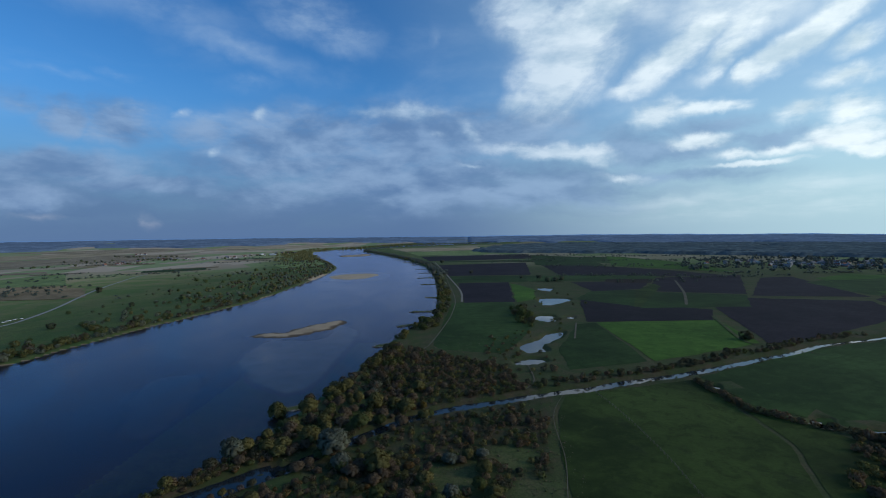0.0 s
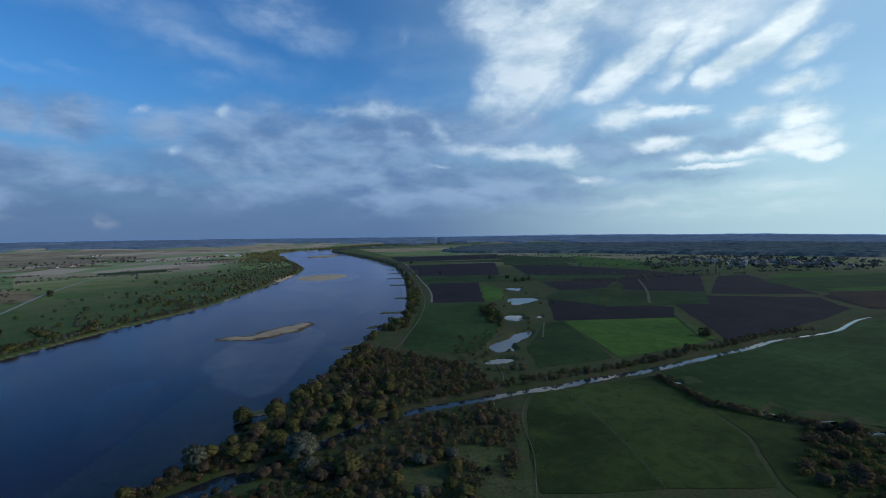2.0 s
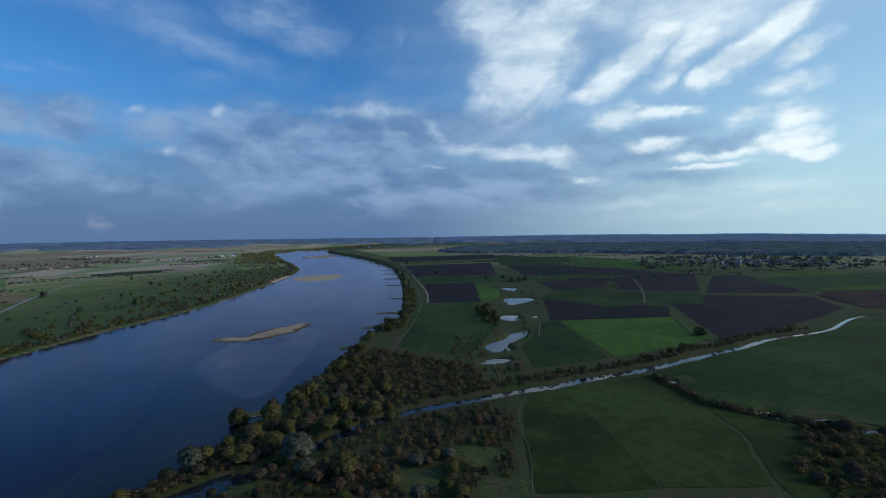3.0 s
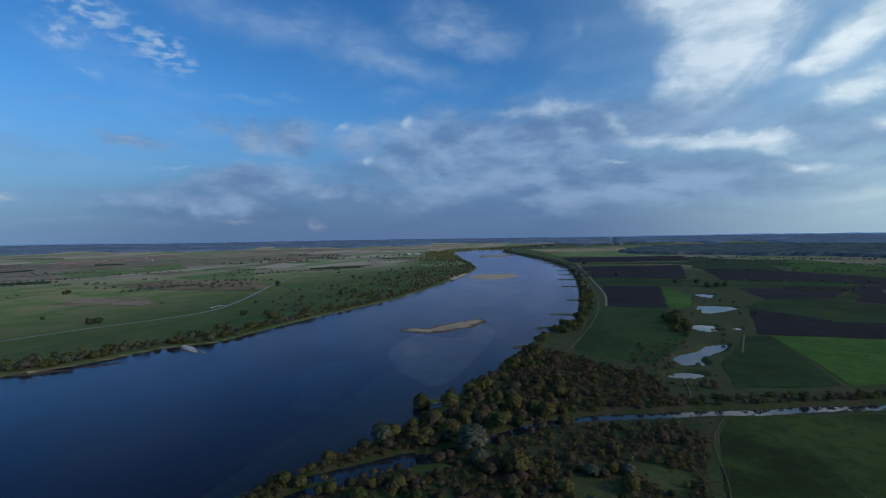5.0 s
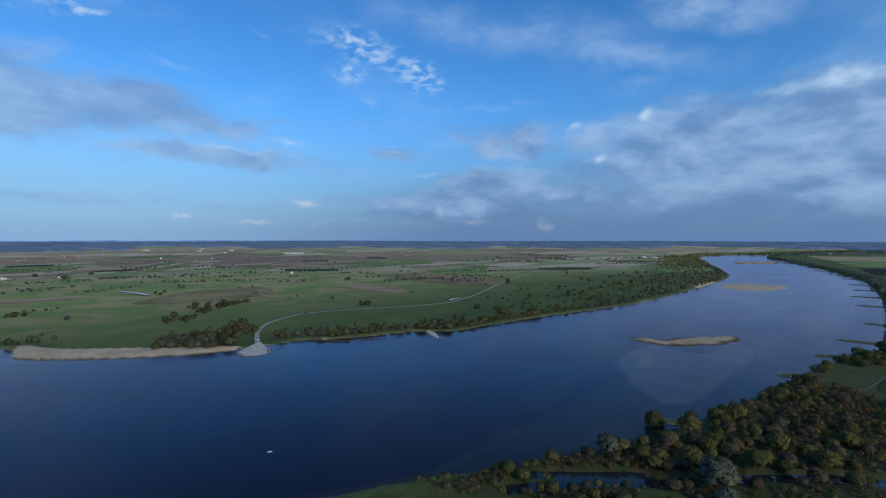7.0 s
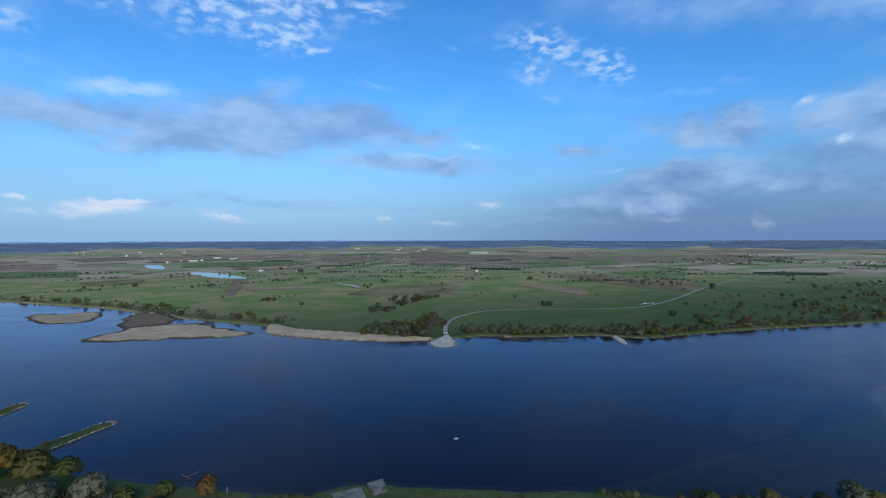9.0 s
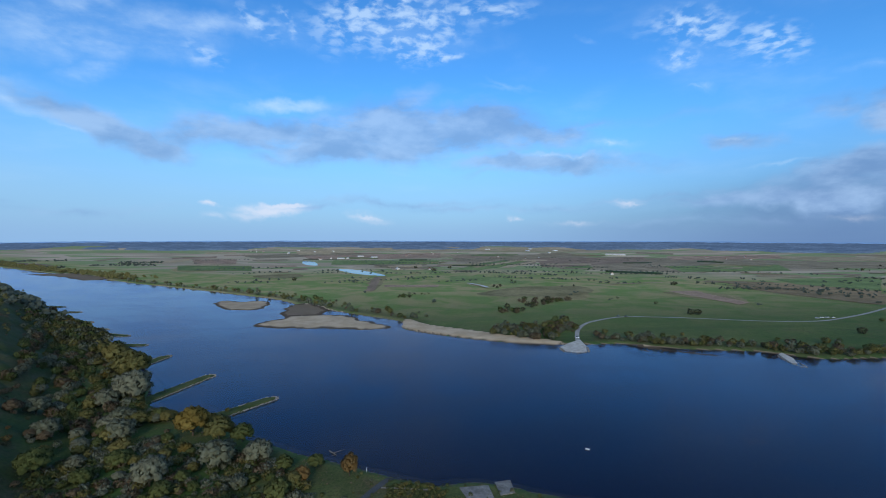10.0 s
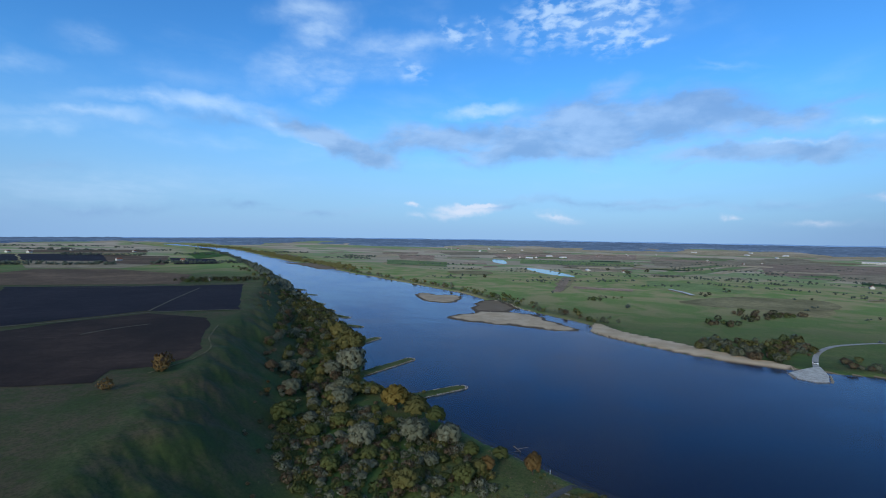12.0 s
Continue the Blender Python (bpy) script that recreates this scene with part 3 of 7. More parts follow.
NEAR_BANK = curve([(-2800, -2850), (-2740, -2560), (-2600, -2310), (-2203, -1844), (-1579, -1217), (-1198, -847), (-894, -589), (-699, -418), (-597, -330),
                   (-488, -248), (-430, -205), (-385, -178), (-350, -155), (-312, -140), (-290, -118), (-272, -93), (-250, -68), (-228, -38), (-214, -17),
                   (-204, 0), (-197, 9), (-190, 24), (-190, 38), (-184, 53), (-174, 72), (-162, 95), (-154, 110), (-144, 130), (-126, 160), (-113, 185),
                   (-98, 210), (-88, 243), (-77, 290), (-67, 332), (-56, 400), (-48, 450), (-29, 533), (-12, 597), (-12, 799), (-25, 1126), (-72, 1554),
                   (-208, 2091), (-390, 2647), (-520, 3070), (-350, 3500), (72, 3780), (400, 3930)])
RIVER = np.vstack([FAR_BANK, NEAR_BANK[::-1]])
SANDBARS = [curve(p, True, 4) for p in (
    [(-196, 476), (-168, 497), (-148, 530), (-124, 560), (-118, 530), (-132, 492), (-146, 470), (-176, 468)],
    [(-283, 1148), (-259, 1232), (-185, 1238), (-168, 1177), (-193, 1100), (-245, 1094)],
    [(-531, 2413), (-417, 2590), (-370, 2362), (-463, 2260)],
    [(-584, -145), (-640, -122), (-653, -110), (-650, -50), (-609, -18), (-564, 10), (-550, 16), (-540, -16), (-556, -93)],
    [(-650, -126), (-714, -132), (-757, -131), (-760, -102), (-690, -70), (-663, -74), (-646, -90)],
    [(-792, -253), (-828, -253), (-817, -218), (-819, -180), (-730, -163), (-715, -183), (-725, -218)],
    [(-1551, -1021), (-1565, -923), (-1484, -830), (-1366, -709), (-1294, -724), (-1440, -868)],
    [(-2127, -1471), (-2278, -1520), (-2110, -1296), (-2027, -1333)],
    [(-425, 243), (-402, 270), (-376, 299), (-370, 303), (-381, 286), (-404, 258)],
    [(-404, 244), (-388, 262), (-377, 281), (-384, 266), (-398, 246)])]
MUDDY = (4, 6, 7)
SHOALS = [curve(p, True, 4) for p in (
    [(-171, 378), (-179, 427), (-171, 461), (-127, 463), (-119, 530), (-90, 500), (-84, 440), (-85, 373), (-88, 317), (-100, 296), (-118, 306), (-144, 332)],
    [(-215, 330), (-185, 350), (-160, 300), (-150, 240), (-175, 250)],
    [(-330, 1090), (-300, 1270), (-200, 1330), (-130, 1200), (-160, 1050)])]
BEACHES = [curve([(-600, 40), (-545, 29), (-490, 77), (-453, 128), (-436, 172), (-446, 182), (-470, 152), (-507, 114), (-553, 64)], True, 4)]
CREEK = curve([(-112, 152), (-92, 178), (-72, 196), (-52, 220), (-27, 246), (-9, 260), (17, 271), (38, 278), (60, 287), (96, 298), (122, 309), (163, 323), (218, 347),
               (246, 361), (281, 376), (320, 398), (359, 411), (391, 421), (418, 434), (460, 464), (496, 485), (548, 497), (800, 530), (1500, 580)])
PONDS = [curve(p, True, 4) for p in (
    [(65, 405), (76, 424), (88, 434), (101, 460), (117, 468), (109, 445), (87, 415), (85, 395), (72, 391)],
    [(55, 360), (64, 370), (74, 368), (76, 360), (61, 356)],
    [(108, 562), (128, 560), (124, 531), (111, 529)],
    [(144, 707), (163, 717), (190, 702), (158, 659), (140, 650)],
    [(168, 846), (194, 851), (179, 802)],
    [(143, 555), (152, 556), (148, 546)],
    [(-1750, -145), (-1674, -60), (-1412, 27), (-1390, 0), (-1494, -72)],
    [(-2436, -366), (-2365, -302), (-1994, -240), (-2094, -305)])]
PUDDLES = [curve(p, True, 4) for p in (
    [(186, 238), (194, 243), (199, 240), (193, 235)], [(204, 226), (212, 229), (222, 226), (214, 221)], [(168, 297), (173, 299), (174, 294), (170, 292)],
    [(190, 208), (196, 214), (199, 209)], [(207, 224), (216, 225), (212, 220), (205, 221)], [(216, 213), (236, 212), (234, 210), (218, 210)], [(190, 237), (194, 235), (194, 232), (188, 231)])]
BACKWATER = curve([(-112, 168), (-104, 176), (-92, 187), (-82, 197), (-76, 201)])
CREST = curve([(-2100, -1950), (-1805, -1560), (-1296, -1050), (-953, -725), (-704, -505), (-580, -420), (-456, -345), (-365, -278), (-290, -247), (-240, -207),
               (-216, -196), (-195, -187), (-169, -174), (-149, -160), (-131, -150), (-113, -146), (-93, -130), (-40, -112), (60, -115), (300, -170), (900, -260), (4950, -700)])
PLATEAU = np.vstack([CREST, [(4950, -4950), (-4000, -4950), (-2500, -2700)]])
BLUFF = 30.0
LAND, EDGE, RIM = 1.5, 2450.0, 4900.0
SKYLINE_AT = [-180, -70, -48, -39, -29, -24, -14, -4, 6, 19, 30, 43, 56, 70, 84, 103, 121, 135, 148, 165, 180]
SKYLINE = [-0.8, -0.9, -0.65, -0.42, -0.34, -0.25, -0.2, -0.2, -0.1, 0.0, 0.03, 0.02, 0.12, 0.08, 0.09, 0.05, -0.08, -0.35, -0.6, -0.8, -0.8]
FAR_WOODS = 14.0


def bowl(x, y):
    """The plain lifts slowly towards the far woods that close the view."""
    d = np.hypot(x, y)
    turn = np.degrees(np.arctan2(-x, y))
    top = 100 - LAND + RIM * np.tan(np.radians(np.interp(turn, SKYLINE_AT, SKYLINE))) - FAR_WOODS
    return top * (np.maximum(d - EDGE, 0) / (RIM - EDGE)) ** 2


HILL = curve([(150, 2550), (420, 2330), (800, 2150), (1200, 1750), (1500, 1500), (2100, 1500), (2700, 1700), (2500, 2600), (1300, 3400), (600, 3500), (300, 3200)], True, 4)


def height(x, y, more=False):
    x, y = np.asarray(x, float), np.asarray(y, float)
    base = LAND + 0.12 * wave(x, y, 90.0)
    z = base.copy()
    z += 8 * smooth(depth_in(x, y, HILL), -50, 500) * (1 + 0.25 * wave(x, y, 260.0))
    up = depth_in(x, y, PLATEAU)
    gully = 7 * wave(x, y, 17.0, 0.7) + 2.5 * wave(x, y, 7.0, 0.2)
    gully += (1.2 * wave(x, y, 3.1, 0.5) + 0.6 * wave(x, y, 1.6, 0.9)) * (np.hypot(x, y) < 500)
    slope = smooth(up + gully * smooth(up, -66, -8) * (1 - smooth(up, 0, 14)), -60, 2)
    z += BLUFF * slope * (1 - 0.7 * smooth(np.hypot(x, y), 1500, 4200))
    river = depth_in(x, y, RIVER)
    lip = river + 1.5 * wave(x, y, 9.0)
    z = np.where(lip > -9, np.minimum(z, LAND * smooth(-lip, -0.5, 5) - 2.6 * smooth(lip, -0.5, 12)), z)
    patchy = np.clip(smooth(lip, -0.3, 0.3) + smooth(wave(x, y, 45.0, 1.0), 0.25, 0.5), 0.10, 1) * np.where((x > -150) & (y < 450), 0.4, 1.0)
    sand, damp = smooth(lip, -4, -1) * patchy, smooth(lip, -2.5, 0.5) + smooth(lip, 3, 11)
    for i, bar in enumerate(SANDBARS):
        near = (np.abs(x - bar[:, 0].mean()) < 300) & (np.abs(y - bar[:, 1].mean()) < 300)
        d = depth_in(x[near], y[near], bar) + 2.5 * wave(x[near], y[near], 11.0, i) + (7.0 * wave(x[near], y[near], 23.0, i + 0.5) + 4.0 * wave(x[near], y[near], 7.0, i) if i < 8 else 0)
        z[near] = np.maximum(z[near], -2.6 + 2.6 * smooth(d, -14, 0) + 0.75 * smooth(d, 0, 9))
        sand[near] = np.maximum(sand[near], smooth(d, -6, -2))
        damp[near] = np.where(d > -2, np.maximum(1.25 - 1.25 * smooth(d + 3 * wave(x[near], y[near], 13.0, i), 2, 10), 0.7 if i in MUDDY else (0.3 if i < 3 or i == 5 else 0.1) + 0.15 * wave(x[near], y[near], 16.0, i)), damp[near])
    for i, shoal in enumerate(SHOALS):
        near = (np.abs(x - shoal[:, 0].mean()) < 300) & (np.abs(y - shoal[:, 1].mean()) < 400)
        d = depth_in(x[near], y[near], shoal) + 3 * wave(x[near], y[near], 14.0, i)
        z[near] = np.maximum(z[near], -2.6 + (2.3 if i != 1 else 1.4) * smooth(d, -4, 10))
        sand[near] = np.maximum(sand[near], smooth(d, -2, 3))
        damp[near] = np.minimum(damp[near], 2 - (2.0 if i != 1 else 1.0) * smooth(d, -5, 9))
    for beach in BEACHES:
        near = (np.abs(x + 510) < 130) & (np.abs(y - 100) < 130)
        d = depth_in(x[near], y[near], beach)
        sand[near] = np.maximum(sand[near], smooth(d, -1, 2))
        damp[near] = np.where(d > 0, 1 - smooth(d, 0, 3), damp[near])
    run = away(x, y, CREEK)
    wide = np.interp(y, [150, 250, 300, 400, 440], [1.6, 2.2, 2.8, 1.6, 0.7]) * (1 + 0.45 * wave(x, y, 8.0) + 0.3 * wave(x, y, 3.0))
    z = np.minimum(z, np.where(run < 30, LAND - (LAND + 0.9) * (1 - smooth(run, wide - 0.8, wide + 4.5)), 1e9))
    for i, pond in enumerate(PONDS + PUDDLES):
        reach = 260 if abs(pond[0, 0]) > 900 else 60
        near = (np.abs(x - pond[:, 0].mean()) < reach) & (np.abs(y - pond[:, 1].mean()) < reach)
        d = depth_in(x[near], y[near], pond) + (3.2 * wave(x[near], y[near], 6.0, i) + 1.6 * wave(x[near], y[near], 2.5, i) if i < len(PONDS) else 0)
        z[near] = np.minimum(z[near], LAND - (LAND + 0.8) * smooth(d, -5 if i < len(PONDS) else -2.5, 1.0))
    back = away(x, y, BACKWATER)
    z = np.minimum(z, np.where(back < 20, LAND - (LAND + 0.7) * (1 - smooth(back, 1.5, 6.0)), 1e9))
    z = z + bowl(x, y)
    if not more:
        return z
    scrub = np.maximum(smooth(up, -62, -30) * (1 - smooth(up, -6, 10)) * (0.8 + 0.2 * wave(x, y, 30.0)), 0.0)
    scrub = np.maximum(scrub, smooth(up, -10, 10) * (1 - smooth(np.hypot(x, y), 500, 900)) * (0.88 + 0.12 * wave(x, y, 40.0)))
    brush = depth_in(x, y, [(-49, 174), (-40, 218), (-9, 262), (-60, 440), (-13, 400), (47, 345), (58, 292), (61, 256), (50, 209), (44, 160)])
    scrub = np.maximum(scrub, smooth(brush, -4, 6))
    scrub = np.maximum(scrub, 1 - smooth(back, 16, 30))
    scrub = np.maximum(scrub, 0.9 * (1 - smooth(run, 14, 24)) * (x > -130))
    scrub = np.maximum(scrub, 0.75 * smooth(x, -70, -30) * smooth(y, 100, 160) * (1 - smooth(np.hypot(x, y), 1100, 1900)))
    scrub = np.maximum(scrub, (0.75 + 0.25 * wave(x, y, 22.0, 1.1)) * smooth(up, -75, -45) * (1 - smooth(np.hypot(x, y), 700, 1200)))
    for gx_, gy_, gr in ((4, 188, 12), (28, 205, 11), (-66, 188, 9), (34, 176, 12)):
        scrub = scrub * (0.5 + 0.5 * smooth(np.hypot(x - gx_, y - gy_) + 3 * wave(x, y, 5.0), gr * 0.7, gr * 1.4))
    scrub = np.maximum(scrub, 0.55 * smooth(-river, 4, 10) * (1 - smooth(-river, 14, 40)))
    flat = np.hypot(x, y)
    acres = smooth(flat, 1300, 1900) * smooth(-river, 150, 320) * np.where(x > -200, 0.5, 1.0)
    return z, np.clip(sand, 0, 1), np.clip(damp, 0, 2), np.clip(scrub, 0, 1), acres


def spot(x, y):
    return float(height(np.array([x]), np.array([y]))[0])


def mesh_of(name, verts, faces, mat, flat=True):
    me = bpy.data.meshes.new(name)
    me.from_pydata([tuple(v) for v in verts], [], [tuple(f) for f in faces])
    me.materials.append(mat)
    if not flat:
        me.shade_smooth()
    me.update()
    return me


# ground: one sheet from below the eye to the far woods, finer where it is near
turns = np.radians(np.concatenate([np.arange(-62, 160, 0.16), np.arange(160, 298, 3.0)]))
rings = np.concatenate([[0.5], np.geomspace(45, RIM - 5, 372)])
A, D = np.meshgrid(turns, rings)
X, Y = -np.sin(A) * D, np.cos(A) * D
Z, SAND, DAMP, SCRUB, ACRES = height(X.ravel(), Y.ravel(), True)
rows_, cols_ = A.shape
grid = np.arange(rows_ * cols_).reshape(rows_, cols_)
right = np.roll(grid, -1, 1)
quads = np.stack([grid[:-1], grid[1:], right[1:], right[:-1]], -1).reshape(-1, 4)
me = bpy.data.meshes.new("ground")
me.vertices.add(len(Z))
me.vertices.foreach_set("co", np.stack([X.ravel(), Y.ravel(), Z], -1).ravel())
corners = np.concatenate([quads.ravel(), grid[0]]).astype(np.int32)
me.loops.add(corners.size)
me.loops.foreach_set("vertex_index", corners)
me.polygons.add(len(quads) + 1)
me.polygons.foreach_set("loop_start", np.arange(0, quads.size + 1, 4, dtype=np.int32))
me.polygons.foreach_set("use_smooth", np.ones(len(quads) + 1, bool))
for name, values in (("sand", SAND), ("damp", DAMP), ("scrub", SCRUB), ("tilled", ACRES)):
    me.attributes.new(name, "FLOAT", "POINT").data.foreach_set("value", values.astype(np.float32))
me.materials.append(ground_mat)
me.update(calc_edges=True)
me.validate()
tagged(new("ground", me), "green river plain with pasture, scrub, sandy banks and a bluff", "ground", kind="structure")


def sheet(name, inner, label, category, lift=0.0):
    """A level water surface a little wider than its bed."""
    mid = inner.mean(0)
    out = mid + (inner - mid) * (1 + 2.5 / np.maximum(np.hypot(*(inner - mid).T), 4))[:, None]
    bm = bmesh.new()
    zs = float(bowl(np.array([mid[0]]), np.array([mid[1]]))[0])
    bm.faces.new([bm.verts.new((x, y, zs + lift)) for x, y in out])
    bmesh.ops.triangulate(bm, faces=bm.faces)
    me = bpy.data.meshes.new(name)
    bm.to_mesh(me)
    bm.free()
    for p in me.polygons:
        if p.normal.z < 0:
            me.flip_normals()
            break
    me.materials.append(still_mat)
    return tagged(new(name, me), label, category, kind="structure")


def ribbon(name, line_a, line_b, mat, label, category, across=1, lift=0.0, drape=False):
    """A strip between two lines of equally many points, level or laid on the ground."""
    k = len(line_a)
    u = np.linspace(0, 1, across + 1)[:, None, None]
    pts = (1 - u) * line_a[None] + u * line_b[None]
    x, y = pts[..., 0].ravel(), pts[..., 1].ravel()
    z = (height(x, y) if drape else bowl(x, y)) + lift
    idx = np.arange((across + 1) * k).reshape(across + 1, k)
    faces = np.stack([idx[:-1, :-1], idx[:-1, 1:], idx[1:, 1:], idx[1:, :-1]], -1).reshape(-1, 4)
    me = mesh_of(name, np.stack([x, y, z], -1), faces, mat, False)
    if me.polygons[0].normal.z < 0:
        me.flip_normals()
    return tagged(new(name, me), label, category, kind="structure")


def resample(line, count):
    s = np.concatenate([[0], np.cumsum(np.hypot(*np.diff(line, axis=0).T))])
    t = np.linspace(0, s[-1], count)
    return np.stack([np.interp(t, s, line[:, 0]), np.interp(t, s, line[:, 1])], -1)


def beside(line, off):
    """The line moved sideways, to its left."""
    d = np.gradient(line, axis=0)
    d /= np.hypot(*d.T)[:, None] + 1e-9
    return line + np.stack([-d[:, 1], d[:, 0]], -1) * (off if np.ndim(off) == 0 else np.asarray(off)[:, None])


ribbon("river", beside(resample(FAR_BANK, 700), 7.0), beside(resample(NEAR_BANK, 700), -7.0), water_mat,
       "broad dark blue rippled river between wooded banks", "river", 6)
ribbon("creek", beside(CREEK, 6.0), beside(CREEK, -6.0), still_mat, "narrow winding creek of pale shining water", "creek", 1, 0.02)
for i, pond in enumerate(PONDS):
    sheet("pond", pond, "small still pond reflecting the pale sky", "pond")
ribbon("backwater", beside(resample(BACKWATER, 24), 4.5), beside(resample(BACKWATER, 24), -4.5), still_mat, "narrow still backwater behind the river bushes", "water")
for i, pond in enumerate(PUDDLES):
    sheet("puddle", pond, "flooded patch of meadow reflecting the sky", "puddle")
# ---- fields, roads ----
rng = np.random.default_rng(7)
FIELD_WORDS = {"soil": (soil_mat, "dark ploughed field of bare purple-brown earth"), "rust": (rust_mat, "harrowed field of bare reddish-brown earth"),
               "clay": (clay_mat, "dark brown ploughed field of heavy clay"), "crop": (crop_mat, "dark green field of winter crop"), "bright": (bright_mat, "bright green field of young crop"),
               "straw": (straw_mat, "pale tan field of dry stubble"), "pale": (pale_mat, "brown field of bare earth, paled for far sun and haze"), "dry": (dry_mat, "dry brownish patch of pasture grass"),
               "red": (red_mat, "harrowed field of pale reddish earth"), "fresh": (fresh_mat, "fresh green strip of young crop"), "chaff": (chaff_mat, "bleached straw-coloured stubble strip"),
               "meadow": (meadow_mat, "rough green hay meadow with darker patches")}


def field(kind, *corners, lift=0.12):
    """One field laid on the ground, with its rows along its first side."""
    mat, label = FIELD_WORDS[kind]
    p = np.array(corners, float)
    if kind == "dry":
        p = curve(p, True, 6)
        p = p + 7 * np.column_stack([wave(p[:, 0], p[:, 1], 19.0), wave(p[:, 0], p[:, 1], 16.0, 2.0)])
    mid = p.mean(0)
    d = np.array(corners[1], float) - np.array(corners[0], float)
    if kind != "dry":
        ring = np.vstack([p, p[:1]])
        p = np.vstack([np.linspace(a_, b_, max(2, int(np.hypot(*(b_ - a_)) / max(9.0, np.hypot(*mid) / 60))), endpoint=False) for a_, b_ in zip(ring, ring[1:])])
        rag = 1.2 + np.hypot(*mid) / 500
        p = p + rag * np.column_stack([wave(p[:, 0], p[:, 1], 11.0 + rag), wave(p[:, 0], p[:, 1], 9.0 + rag, 2.0)])
    turn = math.atan2(d[1], d[0])
    c, s = math.cos(turn), math.sin(turn)
    size = max(np.ptp(p[:, 0]), np.ptp(p[:, 1]))
    bm = bmesh.new()
    bm.faces.new([bm.verts.new((x, y, 0)) for x, y in p])
    cell = max(12.0, size / 26, np.hypot(*mid) / 45)
    for axis in (0, 1):
        lo, hi = p[:, axis].min(), p[:, axis].max()
        for v in np.arange(lo + cell, hi, cell):
            co, no = ((v, 0, 0), (1, 0, 0)) if axis == 0 else ((0, v, 0), (0, 1, 0))
            bmesh.ops.bisect_plane(bm, geom=[*bm.verts, *bm.edges, *bm.faces], plane_co=co, plane_no=no)
    bmesh.ops.triangulate(bm, faces=bm.faces)
    xy = np.array([v.co[:2] for v in bm.verts])
    z = height(xy[:, 0], xy[:, 1]) + lift + np.hypot(*mid) / 6000
    for v, zz in zip(bm.verts, z):
        x, y = v.co.x - mid[0], v.co.y - mid[1]
        v.co = (x * c + y * s, -x * s + y * c, zz)
    bm.normal_update()
    if sum(f.normal.z for f in bm.faces) < 0:
        bmesh.ops.reverse_faces(bm, faces=bm.faces)
    me = bpy.data.meshes.new("field")
    bm.to_mesh(me)
    bm.free()
    me.shade_smooth()
    me.materials.append(mat)
    ob = tagged(new("field", me), label, "field", kind="structure")
    ob.matrix_world = pose(mid[0], mid[1], 0, 0, 0, math.degrees(turn))
    return ob


field("crop", (11, 673), (97, 675), (97, 505), (73, 437), (48, 386), (-3, 399), (-10, 416))
field("soil", (30, 945), (132, 952), (101, 675), (28, 677))
field("bright", (132, 930), (159, 829), (137, 700), (104, 674))
field("bright", (166, 512), (300, 514), (275, 406), (160, 354))
field("soil", (346, 598), (434, 681), (577, 634), (532, 538), (447, 481), (330, 420), (281, 402))
field("soil", (200, 693), (335, 585), (296, 515), (158, 516))
field("crop", (141, 501), (165, 512), (155, 354), (90, 335), (96, 393))
field("crop", (252, 792), (338, 797), (254, 616), (194, 694))
field("crop", (327, 766), (460, 714), (395, 602), (252, 602))
field("soil", (451, 998), (652, 1032), (466, 720), (336, 773))
field("soil", (253, 933), (416, 942), (338, 805), (250, 784))
field("soil", (650, 964), (724, 977), (610, 670), (461, 701))
field("crop", (670, 869), (948, 1006), (630, 668), (635, 727))
field("soil", (315, 1584), (570, 1199), (622, 1023), (266, 1029))
field("crop", (563, 1908), (706, 1861), (761, 1331), (605, 1211), (466, 1645))
field("chaff", (-367, 3233), (297, 3262), (339, 2946), (-215, 2767))
field("fresh", (-209, 2694), (406, 2920), (417, 2384), (-121, 2250))
field("soil", (-101, 2129), (394, 2253), (365, 1833), (-52, 1753))
field("crop", (6, 1103), (192, 1100), (173, 957), (26, 957))
field("soil", (-18, 1518), (279, 1594), (208, 1113), (9, 1117))
field("crop", (-51, 1716), (467, 1802), (457, 1613), (284, 1626))
field("meadow", (73, 282), (166, 309), (157, 211), (136, 169), (46, 172), (59, 248))
field("crop", (172, 314), (311, 386), (375, 404), (469, 463), (560, 470), (600, 420), (250, 208), (204, 228), (196, 234), (173, 264))
field("bright", (742, 938), (867, 1009), (1100, 880), (800, 640), (663, 704))
field("soil", (596, 650), (683, 688), (810, 620), (640, 500), (552, 533))
field("crop", (680, 480), (850, 630), (1150, 850), (1400, 800), (1000, 560))
field("straw", (-1109, 842), (-1034, 970), (-736, 966), (-687, 880), (-789, 812))
field("dry", (-881, 296), (-932, 378), (-860, 406), (-756, 343), (-784, 286))
field("fresh", (-1319, 208), (-1271, 340), (-1077, 373), (-1071, 260), (-1143, 180))
field("chaff", (-1090, 216), (-1012, 242), (-983, 235), (-1056, 211))
field("pale", (-2357, 840), (-2701, 1408), (-1940, 1619), (-1381, 1049), (-1650, 670))
field("fresh", (-2130, 866), (-1972, 909), (-1602, 766), (-1633, 680))
field("pale", (-3193, 506), (-3293, 910), (-2705, 964), (-1975, 685), (-2219, 381))
field("dry", (-854, 564), (-804, 654), (-696, 607), (-761, 551))
field("chaff", (-3983, 633), (-3902, 1212), (-3533, 1934), (-3297, 1805), (-3567, 817))
field("pale", (-2683, 1503), (-2075, 2191), (-1531, 1696), (-1651, 1255))
field("chaff", (-2654, 2215), (-2157, 2907), (-1878, 2732), (-2075, 2191))
field("dry", (-878, 193), (-1000, 334), (-918, 427), (-823, 361), (-819, 231))
